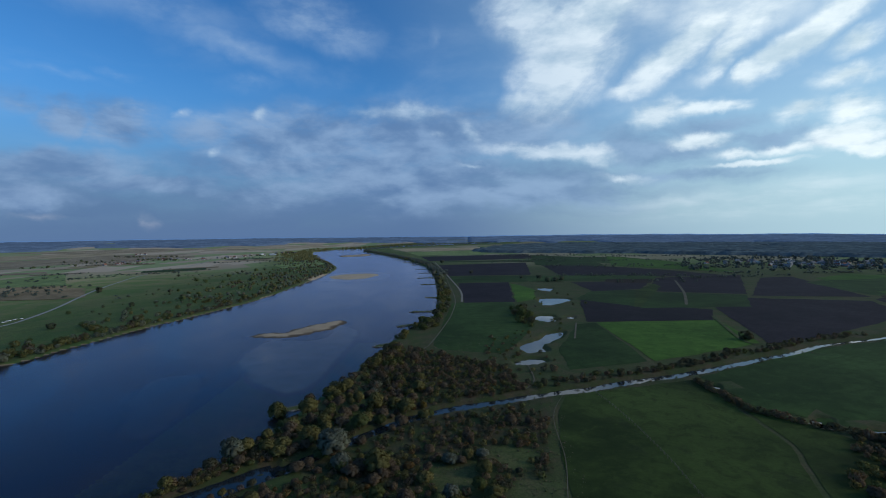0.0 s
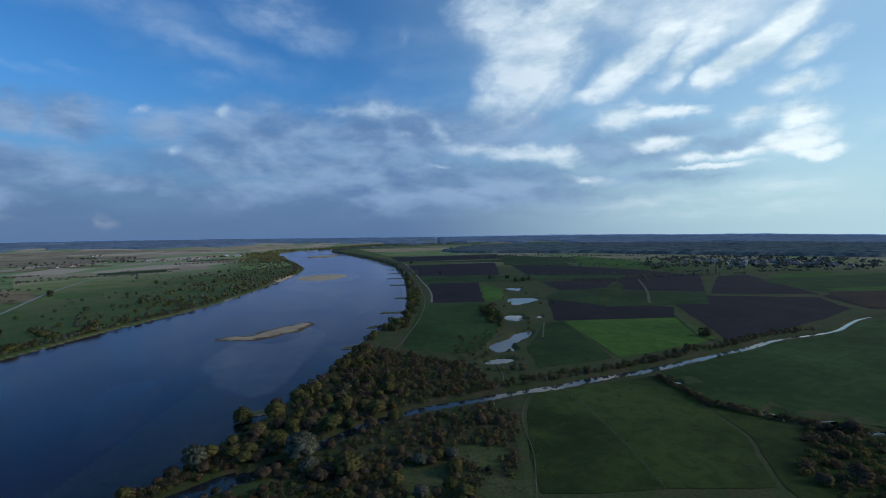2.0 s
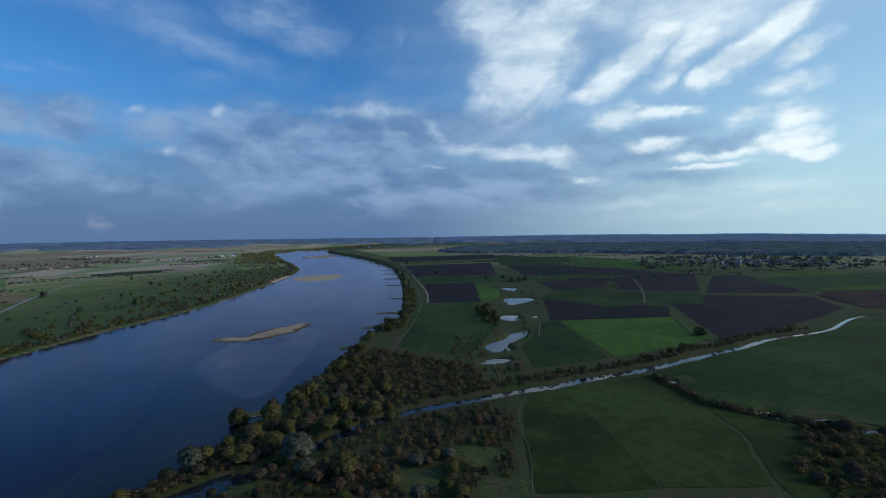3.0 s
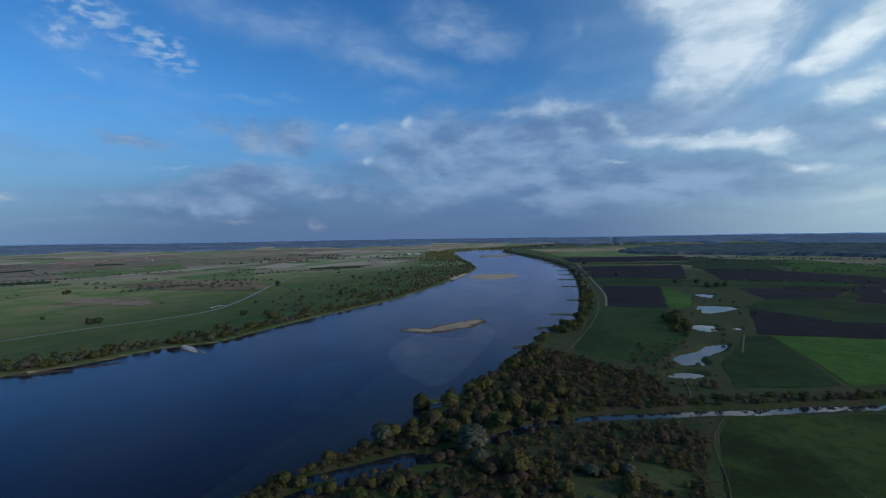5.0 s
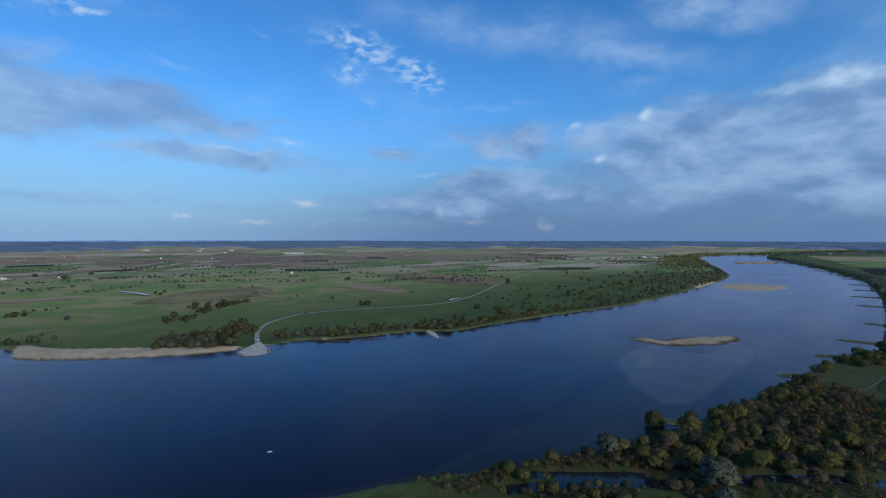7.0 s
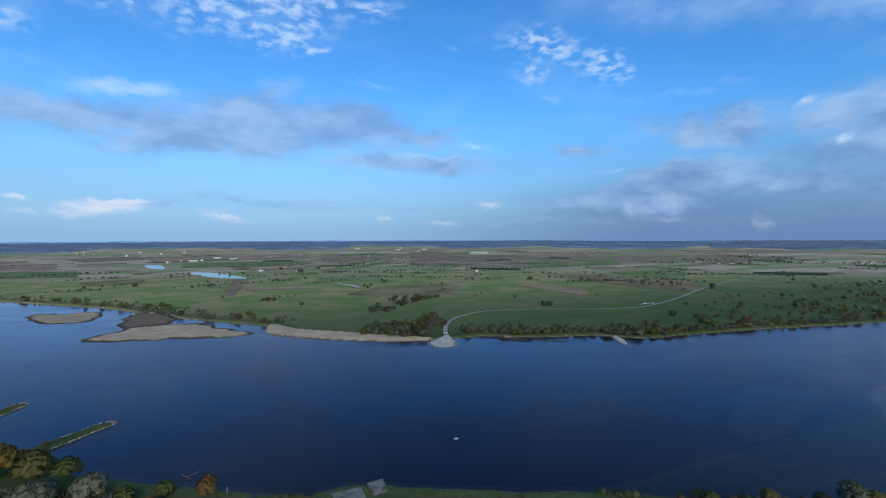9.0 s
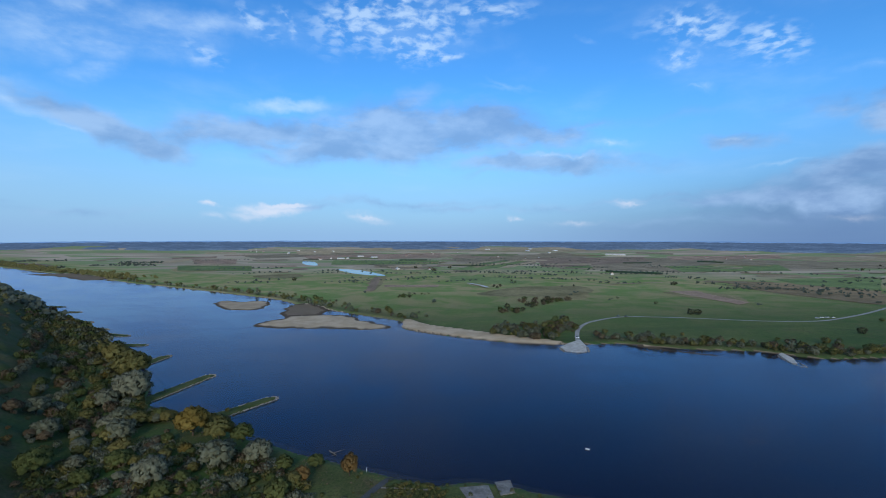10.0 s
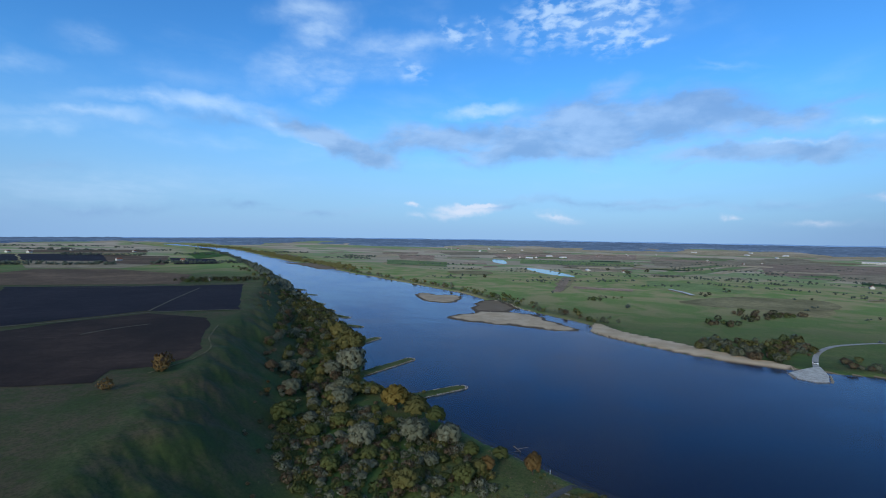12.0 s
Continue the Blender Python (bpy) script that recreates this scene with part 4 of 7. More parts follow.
field("chaff", (-2938, -375), (-3514, 379), (-3206, 582), (-2584, -211))
field("pale", (-2181, -77), (-2567, 277), (-1956, 211), (-1718, 61))
field("dry", (-1150, -20), (-1332, 16), (-1269, 30), (-950, -5))
field("chaff", (-2017, -767), (-2333, -712), (-2100, -549), (-1843, -662))
field("pale", (-3109, -848), (-3588, -210), (-3303, -78), (-2722, -652))
field("pale", (-2564, 339), (-3367, 1385), (-2811, 1343), (-1935, 546))
field("fresh", (-1635, 256), (-2668, 889), (-2392, 844), (-1564, 342))
field("straw", (-1067, 868), (-1008, 986), (-815, 1012), (-738, 916), (-842, 849))
field("chaff", (-3785, -907), (-4225, 662), (-3826, 1574), (-3668, 131))
field("straw", (-871, 920), (-702, 917), (-619, 808), (-746, 787))
field("pale", (-2016, 2135), (-1889, 2686), (-1518, 2777), (-1392, 2164), (-1617, 1711))
field("pale", (-2600, 2756), (-2124, 3306), (-1551, 3356), (-1992, 2833))
field("chaff", (-1795, 3285), (-1025, 3803), (-794, 3582), (-1440, 3114))
field("fresh", (-609, 1659), (-574, 2122), (-426, 1817), (-435, 1365))
field("meadow", (168, 300), (176, 262), (190, 214), (220, 190), (300, 180), (300, 130), (140, 120), (139, 168), (160, 212))
# strips between the ploughland of the right bank
field("bright", (675, 1947), (749, 1391), (686, 1088), (492, 1371), lift=0.32)
field("crop", (186, 1084), (373, 1078), (476, 1033), (420, 951), (175, 953), lift=0.32)
field("clay", (341, 985), (436, 973), (396, 897), (317, 917), lift=0.45)
field("meadow", (322, 787), (397, 886), (387, 836), (259, 614), (250, 616), lift=0.32)
field("crop", (731, 894), (1047, 946), (812, 734), (655, 727), lift=0.32)
field("clay", (635, 684), (760, 687), (572, 516), (561, 555), lift=0.32)
field("crop", (395, 2138), (561, 1893), (477, 1376), (284, 1443), lift=0.32)
# strips and small fields on the far plain
field("chaff", (-2390, -1035), (-2694, -996), (-2481, -904), (-2162, -919), lift=0.40)
field("red", (-2634, -960), (-2643, -735), (-2091, -587), (-2101, -754), lift=0.40)
field("chaff", (-3654, -600), (-3728, -175), (-3294, -135), (-3204, -508), lift=0.40)
field("red", (-3066, -460), (-3427, 470), (-2770, 380), (-2540, -338), lift=0.40)
field("red", (-936, -23), (-1327, -4), (-1325, 17), (-935, -5), lift=0.40)
field("red", (-1066, 19), (-1054, 140), (-1008, 134), (-1019, 18), lift=0.40)
field("pale", (-2516, -1361), (-2796, -1398), (-2689, -1336), (-2385, -1283), lift=0.40)
field("chaff", (-3416, -1162), (-3488, -979), (-3327, -925), (-3262, -1101), lift=0.40)
field("chaff", (-1910, 45), (-1995, 191), (-1633, 166), (-1609, 57), lift=0.40)
field("fresh", (-2501, -219), (-2406, 318), (-2041, 270), (-2018, -188), lift=0.40)
field("fresh", (-2008, -785), (-1944, -487), (-1613, -404), (-1662, -650), lift=0.40)
field("dry", (-1411, -338), (-1462, -236), (-1323, -206), (-1302, -305), lift=0.40)
field("dry", (-1800, -704), (-1907, -561), (-1681, -477), (-1600, -617), lift=0.40)
field("chaff", (-1938, 332), (-2533, 679), (-2461, 678), (-1891, 343), lift=0.40)
field("fresh", (-1869, 346), (-2425, 675), (-2354, 691), (-1804, 365), lift=0.40)
field("chaff", (-1783, 364), (-2353, 698), (-2317, 713), (-1743, 379), lift=0.40)
field("fresh", (-1742, 386), (-2284, 708), (-2315, 769), (-1719, 450), lift=0.40)
field("chaff", (-1736, 474), (-2347, 817), (-2312, 820), (-1716, 493), lift=0.40)
field("red", (-2687, 944), (-2675, 1621), (-2266, 1405), (-1739, 714), (-1745, 636), lift=0.40)
field("fresh", (-2240, 926), (-2299, 1050), (-1656, 806), (-1701, 709), lift=0.40)
field("straw", (-977, 794), (-1012, 882), (-712, 884), (-634, 788), (-805, 768), lift=0.40)
field("fresh", (-1772, 1160), (-1846, 1760), (-1441, 1428), (-1416, 997), lift=0.40)
field("fresh", (-1114, 1054), (-1149, 1426), (-830, 1030), (-974, 973), lift=0.40)
field("dry", (-972, 304), (-991, 440), (-875, 424), (-831, 325), lift=0.40)
field("pale", (-1082, 817), (-1041, 907), (-1019, 888), (-1051, 801), lift=0.40)
field("chaff", (-3062, 420), (-3054, 532), (-2839, 459), (-2770, 380), lift=0.40)
field("red", (-2698, 1785), (-2625, 2501), (-2313, 2239), (-2306, 1559), lift=0.40)
field("chaff", (-1044, 547), (-1069, 700), (-1054, 690), (-1016, 533), lift=0.40)
field("red", (-865, 579), (-869, 638), (-685, 603), (-665, 566), lift=0.40)
# narrow strips of the far farmland, lying across the view
for i in range(70):
    a, d = rng.uniform(14, 108), 1500 * math.exp(rng.uniform(0.0, 0.85))
    wide_, deep_ = rng.uniform(1.5, 6.0), d * rng.uniform(0.02, 0.06)
    lean_ = rng.uniform(-0.04, 0.04) * d
    plan = [(-math.sin(radians(q)) * r, math.cos(radians(q)) * r) for q, r in ((a, d), (a + wide_, d + lean_), (a + wide_, d + lean_ + deep_), (a, d + deep_))]
    x, y = np.array(plan).T
    if (depth_in(x, y, RIVER) > -160).any() or (depth_in(x, y, PLATEAU) > -50).any() or any((away(x, y, p_, True) < 60).any() for p_ in PONDS):
        continue
    field(("red", "pale", "fresh", "dry", "straw", "chaff", "crop", "red", "pale")[int(rng.integers(9))], *plan, lift=0.50 + 0.008 * i)
# fields on the bluff
field("clay", (-140, -255), (-165, -206), (-182, -217), (-197, -201), (-215, -200), (-236, -210), (-259, -231), (-298, -258), (-324, -283), (-325, -343), (-268, -366), (-200, -375))
field("soil", (-230, -396), (-332, -357), (-369, -288), (-565, -434), (-518, -483), (-418, -660))
field("rust", (-425, -690), (-532, -512), (-664, -612), (-700, -824), (-637, -931), (-555, -885))
# farther fields here take lighter kinds in place of haze
field("bright", (-1372, -1289), (-2105, -1680), (-1400, -1100), (-1085, -982))
field("pale", (-640, -960), (-720, -830), (-900, -900), (-1000, -1150), (-800, -1200))
field("dry", (-780, -1230), (-1030, -1180), (-1300, -1500), (-1000, -1700))

field("soil", (-1050, -1604), (-1231, -1498), (-883, -1057), (-803, -1209), lift=0.40)
field("rust", (-1141, -1384), (-1171, -1162), (-836, -842), (-826, -1012), lift=0.40)
field("soil", (-927, -1607), (-1046, -1609), (-800, -1213), (-706, -1223), lift=0.40)
field("rust", (-1432, -2093), (-1708, -1819), (-1406, -1492), (-1154, -1713), lift=0.40)
field("soil", (-1091, -1083), (-1111, -949), (-948, -793), (-862, -840), lift=0.40)


def road(name, points, wide, mat, label, lift=0.4, steps=6):
    line = resample(curve(points, steps=steps), max(12, len(points) * 7))
    return ribbon(name, beside(line, wide / 2), beside(line, -wide / 2), mat, label, "road", 1, lift, True)


road("road", [(-438, 197), (-470, 210), (-505, 228), (-538, 253), (-560, 283), (-577, 320), (-570, 362), (-556, 405), (-535, 450), (-518, 500), (-515, 550),
              (-530, 598), (-560, 670), (-602, 755), (-640, 830), (-683, 920), (-750, 1080), (-831, 1306), (-908, 1679), (-1000, 2000)], 4.4, asphalt_mat,
     "pale narrow asphalt road curving through meadows")
road("field_path", [(26, 683), (29, 821), (13, 1073), (0, 1277), (-30, 1676)], 3.2, path_mat, "pale dirt track beside a ploughed field")
road("field_path", [(-20, 400), (-14, 416), (-1, 497), (10, 586), (17, 714), (11, 916), (6, 1074)], 1.3, dirt_mat, "pale dirt track behind the river trees")
road("field_path", [(75, 290), (62, 262), (56, 240), (52, 203), (45, 172), (40, 150)], 0.35, dirt_mat, "thin trodden path along a meadow edge", 0.5)
road("field_path", [(144, 511), (121, 434)], 1.6, dirt_mat, "short pale track between crops", 0.5)
road("field_path", [(461, 935), (385, 752), (323, 624)], 4.0, dirt_mat, "pale grassy track between fields", 0.6)
road("field_path", [(309, 538), (268, 424), (268, 400)], 3.5, grass_mat, "grassy track between fields", 0.6)
road("field_path", [(51, 294), (60, 314), (62, 359)], 0.8, dirt_mat, "thin trodden path by the ponds", 0.5)
road("field_path", [(-185, -196), (-200, -196), (-217, -197), (-240, -207), (-264, -229), (-302, -254)], 1.1, verge_mat, "dry grass verge along the edge of the bluff", 0.25)
road("field_path", [(-225, -398), (-241, -387), (-271, -368), (-325, -347), (-372, -285)], 2.4, dirt_mat, "pale grassy track between ploughed fields on the bluff", 0.6)
road("field_path", [(-333, -352), (-410, -398), (-500, -448)], 1.8, dirt_mat, "pale grassy strip across a ploughed field", 0.7)
road("field_path", [(-418, -672), (-461, -548), (-529, -500), (-572, -432)], 2.4, dirt_mat, "pale dirt track between ploughed fields", 0.6)
road("field_path", [(-240, -310), (-262, -308), (-285, -300)], 1.6, dirt_mat, "pale strip of straw on a ploughed field", 0.7)
road("field_path", [(-1079, 214), (-1020, 230), (-971, 234)], 9.0, sheeting_mat, "white strip of sheeting on a meadow", 2.2)
# ---- trees and shrubs ----
OCTA = np.array([(1, 0, 0), (-1, 0, 0), (0, 1, 0), (0, -1, 0), (0, 0, 1), (0, 0, -1)], float)
OCTA_FACES = np.array([(0, 2, 4), (2, 1, 4), (1, 3, 4), (3, 0, 4), (2, 0, 5), (1, 2, 5), (3, 1, 5), (0, 3, 5)])


def clumps(centres, sizes, gen, flat=0.75):
    """Many small uneven tufts of leaves, as one list of corners and faces."""
    k = len(centres)
    v = OCTA[None] * (1 + gen.uniform(-0.4, 0.4, (k, 6, 1))) + gen.uniform(-0.2, 0.2, (k, 6, 3))
    spin = gen.uniform(0, 2 * np.pi, k)
    tip = gen.uniform(-0.9, 0.9, k)
    c, s, ct, st = np.cos(spin), np.sin(spin), np.cos(tip), np.sin(tip)
    x, y, z = v[..., 0], v[..., 1], v[..., 2] * flat
    x, z = x * ct[:, None] - z * st[:, None], x * st[:, None] + z * ct[:, None]
    x, y = x * c[:, None] - y * s[:, None], x * s[:, None] + y * c[:, None]
    v = np.stack([x, y, z], -1) * np.asarray(sizes)[:, None, None] + np.asarray(centres)[:, None]
    f = OCTA_FACES[None] + 6 * np.arange(k)[:, None, None]
    return v.reshape(-1, 3), f.reshape(-1, 3)


def quick_mesh(name, verts, faces, mats, slots=None):
    """A mesh of triangles from whole arrays, with a material for each face."""
    me = bpy.data.meshes.new(name)
    me.vertices.add(len(verts))
    me.vertices.foreach_set("co", np.asarray(verts, np.float32).ravel())
    me.loops.add(faces.size)
    me.loops.foreach_set("vertex_index", faces.ravel().astype(np.int32))
    me.polygons.add(len(faces))
    me.polygons.foreach_set("loop_start", np.arange(0, faces.size, 3, dtype=np.int32))
    for m in mats:
        me.materials.append(m)
    if slots is not None:
        me.polygons.foreach_set("material_index", slots.astype(np.int32))
    me.update(calc_edges=True)
    return me


def soften(me, normals):
    """Foliage scatters light: its shading follows the round of the crown."""
    normals = normals / (np.linalg.norm(normals, axis=1)[:, None] + 1e-6)
    me.shade_smooth()
    me.normals_split_custom_set_from_vertices([tuple(n_) for n_ in normals])


def ball(level=1):
    bm = bmesh.new()
    bmesh.ops.create_icosphere(bm, subdivisions=level, radius=1.0)
    v = np.array([w.co[:] for w in bm.verts])
    f = np.array([[w.index for w in q.verts] for q in bm.faces])
    bm.free()
    return v, f


def sprays(centres, outward, sizes, gen):
    """Small leafy sprays: two crossed slips of leaves at each place."""
    k = len(centres)
    out = []
    for turn_ in range(2):
        a = gen.normal(size=(k, 3)) * 0.7 + outward * 0.35 + np.array((0, 0, 0.7))
        a /= np.linalg.norm(a, axis=1)[:, None]
        b = np.cross(a, gen.normal(size=(k, 3)))
        b /= np.linalg.norm(b, axis=1)[:, None]
        s = sizes[:, None]
        tri = np.stack([centres - a * s * 0.8 - b * s * gen.uniform(0.4, 0.8, (k, 1)), centres - a * s * 0.3 + b * s * gen.uniform(0.5, 0.9, (k, 1)), centres + a * s * gen.uniform(0.8, 1.3, (k, 1))], 1)
        back = np.einsum("ij,ij->i", np.cross(tri[:, 1] - tri[:, 0], tri[:, 2] - tri[:, 0]), outward + np.array((0, 0, 0.4))) < 0
        tri[back] = tri[back][:, ::-1]
        out.append(tri)
    v = np.stack(out, 1).reshape(-1, 3)
    return v, np.arange(len(v)).reshape(-1, 3)


def crown_mesh(name, mat, wide, tall, foot, lobes, tufts, tuft, seed):
    """A round crown: many soft lobes on an uneven egg, each under a coat of leafy sprays."""
    gen = np.random.default_rng(seed)
    half = np.array((wide / 2, wide / 2, (tall - foot) / 2))
    middle = np.array((0, 0, foot + half[2]))
    spread = [(np.zeros(3), 0.74)]
    for i in range(lobes):
        up = 1 - 1.45 * (i + 0.5) / lobes
        a = 2.39996 * i + gen.uniform(-0.35, 0.35)
        d = np.array((math.cos(a) * math.sqrt(1 - up * up), math.sin(a) * math.sqrt(1 - up * up), up))
        spread.append((d * gen.uniform(0.58, 0.86), gen.uniform(0.15, 0.30)))
    bv, bf = ball(1)
    verts, faces, normals = [], [], []
    count = 0
    weights = np.array([r ** 2 * (0.35 if i == 0 else 1.0) for i, (_, r) in enumerate(spread)])
    for (at, r), share in zip(spread, weights / weights.sum()):
        at = middle + at * half
        size = half * r
        core = at + bv * size * (0.80 + gen.uniform(-0.10, 0.10, (len(bv), 1)))
        k = max(4, int(tufts * share))
        d = gen.normal(size=(k, 3))
        d[:, 2] = np.where(gen.random(k) < 0.7, np.abs(d[:, 2]), d[:, 2])
        d /= np.linalg.norm(d, axis=1)[:, None]
        c = at + d * size * gen.uniform(0.75, 1.16, (k, 1))
        v, f = sprays(c, d, tuft * gen.uniform(0.6, 1.4, k), gen)
        for got, own_faces in ((core, bf), (v, f)):
            got[:, 2] = np.maximum(got[:, 2], foot * 0.5 + 0.1)
            verts.append(got)
            faces.append(own_faces + count)
            count += len(got)
            whole, own = (got - middle) / half, got - at
            whole /= np.linalg.norm(whole, axis=1)[:, None] + 1e-6
            own /= np.linalg.norm(own, axis=1)[:, None] + 1e-6
            normals.append(0.75 * whole + 0.36 * own + gen.normal(size=own.shape) * 0.16 + np.array((0, 0, 0.32)))
    me = quick_mesh(name, np.vstack(verts), np.vstack(faces), [mat])
    soften(me, np.vstack(normals))
    return me


def trunk_mesh(tall, foot, thick, seed):
    """A tapered, leaning trunk that forks into limbs."""
    gen = np.random.default_rng(seed)
    verts, faces = [], []

    def limb(a, b, ra, rb):
        a, b = np.array(a), np.array(b)
        w = (b - a) / np.linalg.norm(b - a)
        u = np.cross(w, (0.3, 1, 0.1))
        u /= np.linalg.norm(u)
        v = np.cross(w, u)
        at = len(verts)
        for p, r in ((a, ra), (b, rb)):
            for i in range(6):
                t = i * math.pi / 3
                verts.append(p + r * (u * math.cos(t) + v * math.sin(t)))
        faces.extend((at + i, at + (i + 1) % 6, at + 6 + (i + 1) % 6, at + 6 + i) for i in range(6))

    fork = (gen.uniform(-0.3, 0.3), gen.uniform(-0.3, 0.3), foot * 1.1 + 0.4)
    limb((0, 0, -0.5), fork, thick, thick * 0.75)
    for i in range(4):
        a = i * 1.6 + gen.uniform(-0.3, 0.3)
        limb(fork, (math.cos(a) * tall * 0.2, math.sin(a) * tall * 0.2, tall * gen.uniform(0.55, 0.75)), thick * 0.55, thick * 0.15)
    return mesh_of("trunk", verts, faces, bark_mat)


# kind: width, height, foot of the crown, lobes, tufts near and mid, tuft size near and mid
SHAPES = {"willow": (10.0, 7.8, 0.2, 46, 2400, 420, 0.34, 0.7), "poplar": (9.0, 9.0, 0.2, 46, 2400, 420, 0.34, 0.7),
          "shrub": (5.0, 3.5, 0.05, 18, 640, 160, 0.25, 0.45)}
WORDS = {"silver": "silvery grey-green", "green": "dark green", "olive": "olive green", "yellow": "golden yellow", "rust": "rusty orange", "brown": "brown half-bare",
         "dark": "dark blackish-green"}
stock = {}
placed = []


def tree(kind, colour, x, y, size=1.0, near=True, z=None, first=False):
    """Notes one tree or shrub; all are planted together below."""
    placed.append((0.0 if first else math.hypot(x, y), kind, colour, x, y, z, size, near))


def plant(kind, colour, x, y, size, near, z):
    """One tree (trunk and crown) or shrub standing on the ground."""
    pick = int(rng.integers(3 if near else 2))
    key = (kind, colour, near, pick)
    s = size * rng.uniform(0.85, 1.15)
    m = pose(x, y, z - 0.05, 0, 0, rng.uniform(0, 360)) @ Matrix.Diagonal((s, s, s * rng.uniform(0.85, 1.2), 1))
    if key in stock:
        return copy_thing(stock[key], m)
    wide, tall, foot, lobes, many, few, fine_tuft, big_tuft = SHAPES[kind]
    crown = crown_mesh("crown", LEAF[colour], wide, tall, foot, lobes, many if near else few, fine_tuft if near else big_tuft, 10 * pick + len(kind))
    if kind == "shrub":
        ob = new("shrub", crown)
        tagged(ob, WORDS[colour] + " leafy shrub on rough grass", "shrub", "riverside shrubs")
    else:
        ob = new(kind + "_tree")
        tagged(ob, WORDS[colour] + " autumn " + kind + " with a broad uneven crown", "tree", "riverside trees")
        for name, data in (("trunk", trunk_mesh(tall, foot, 0.35, pick)), ("crown", crown)):
            part_ob = new(name, data)
            part_ob.parent = ob
    ob.matrix_basis = m
    stock[key] = ob
    return ob


def spread_over(poly, gap, jitter=0.48, keep=1.0):
    """Uneven places about gap metres apart inside a plan shape, on dry land."""
    p = np.array(poly, float)
    gx, gy = np.meshgrid(np.arange(p[:, 0].min(), p[:, 0].max(), gap), np.arange(p[:, 1].min(), p[:, 1].max(), gap))
    gx = gx.ravel() + rng.uniform(-jitter, jitter, gx.size) * gap
    gy = gy.ravel() + rng.uniform(-jitter, jitter, gy.size) * gap
    ok = inside(gx, gy, p) & (rng.random(gx.size) < keep)
    gx, gy = gx[ok], gy[ok]
    z = height(gx, gy)
    ok = z - bowl(gx, gy) > 0.4
    return list(zip(gx[ok], gy[ok], z[ok]))


GLADES = ((4, 188, 11), (28, 205, 10), (-66, 188, 7), (34, 176, 10))


def wood(poly, gap, mix, low=0.7, high=1.2, keep=1.0, near=None, gaps=0.0):
    """Plants a zone: mix lists (kind, colour, share)."""
    share = np.array([m[2] for m in mix], float)
    share /= share.sum()
    for x, y, z in spread_over(poly, gap, keep=keep):
        if near is False and gap >= 10 and wave(x, y, 34.0, 0.2) < -0.12 or gaps and wave(x, y, 14.0, 0.4) < gaps - 1 or any(math.hypot(x - a, y - b) < r for a, b, r in GLADES):
            continue
        kind, colour, _ = mix[int(rng.choice(len(mix), p=share))]
        tree(kind, colour, x, y, rng.uniform(low, high), (math.hypot(x, y) < 420) if near is None else near, z)


def row(line, gap, side, mix, low=0.6, high=1.1, keep=1.0, near=None):
    """Plants along a line, scattered to between two distances from it (to its left)."""
    pts = resample(np.array(line, float), max(3, int(np.hypot(*np.diff(np.array(line, float), axis=0).T).sum() / gap)))
    off = rng.uniform(side[0], side[1], len(pts))
    pts = beside(pts, off) + rng.uniform(-0.3, 0.3, pts.shape) * gap
    z = height(pts[:, 0], pts[:, 1])
    dry = z - bowl(pts[:, 0], pts[:, 1]) > 0.4
    share = np.array([m[2] for m in mix], float)
    share /= share.sum()
    for (x, y), zz, ok in zip(pts, z, dry):
        if side[1] >= 60 and wave(x, y, 30.0, 0.7) < -0.05:
            continue
        if ok and rng.random() < keep:
            kind, colour, _ = mix[int(rng.choice(len(mix), p=share))]
            tree(kind, colour, x, y, rng.uniform(low, high), (math.hypot(x, y) < 420) if near is None else near, zz)


BANK = [("willow", "silver", 2.2), ("willow", "olive", 4), ("poplar", "olive", 2.5), ("willow", "green", 5), ("willow", "dark", 2.5), ("poplar", "green", 2), ("willow", "yellow", 0.4),
        ("poplar", "rust", 0.35), ("shrub", "brown", 2), ("shrub", "green", 2), ("willow", "brown", 2)]
BRUSH = [("shrub", "brown", 6), ("shrub", "dark", 4), ("shrub", "olive", 3), ("shrub", "rust", 1), ("shrub", "green", 3), ("willow", "brown", 0.6)]
GALLERY = [("willow", "brown", 5), ("poplar", "brown", 1), ("willow", "dark", 4), ("poplar", "dark", 1), ("willow", "green", 2.5), ("willow", "olive", 3.5), ("poplar", "olive", 1.5), ("willow", "silver", 0.8), ("willow", "yellow", 0.3), ("shrub", "brown", 5), ("shrub", "dark", 3)]
MEADOW = [("shrub", "dark", 4), ("shrub", "green", 3), ("willow", "green", 1), ("willow", "dark", 1)]
FARBANK = [("willow", "silver", 6), ("willow", "olive", 6), ("willow", "green", 2), ("shrub", "brown", 3), ("willow", "brown", 3), ("shrub", "silver", 3), ("poplar", "olive", 1)]

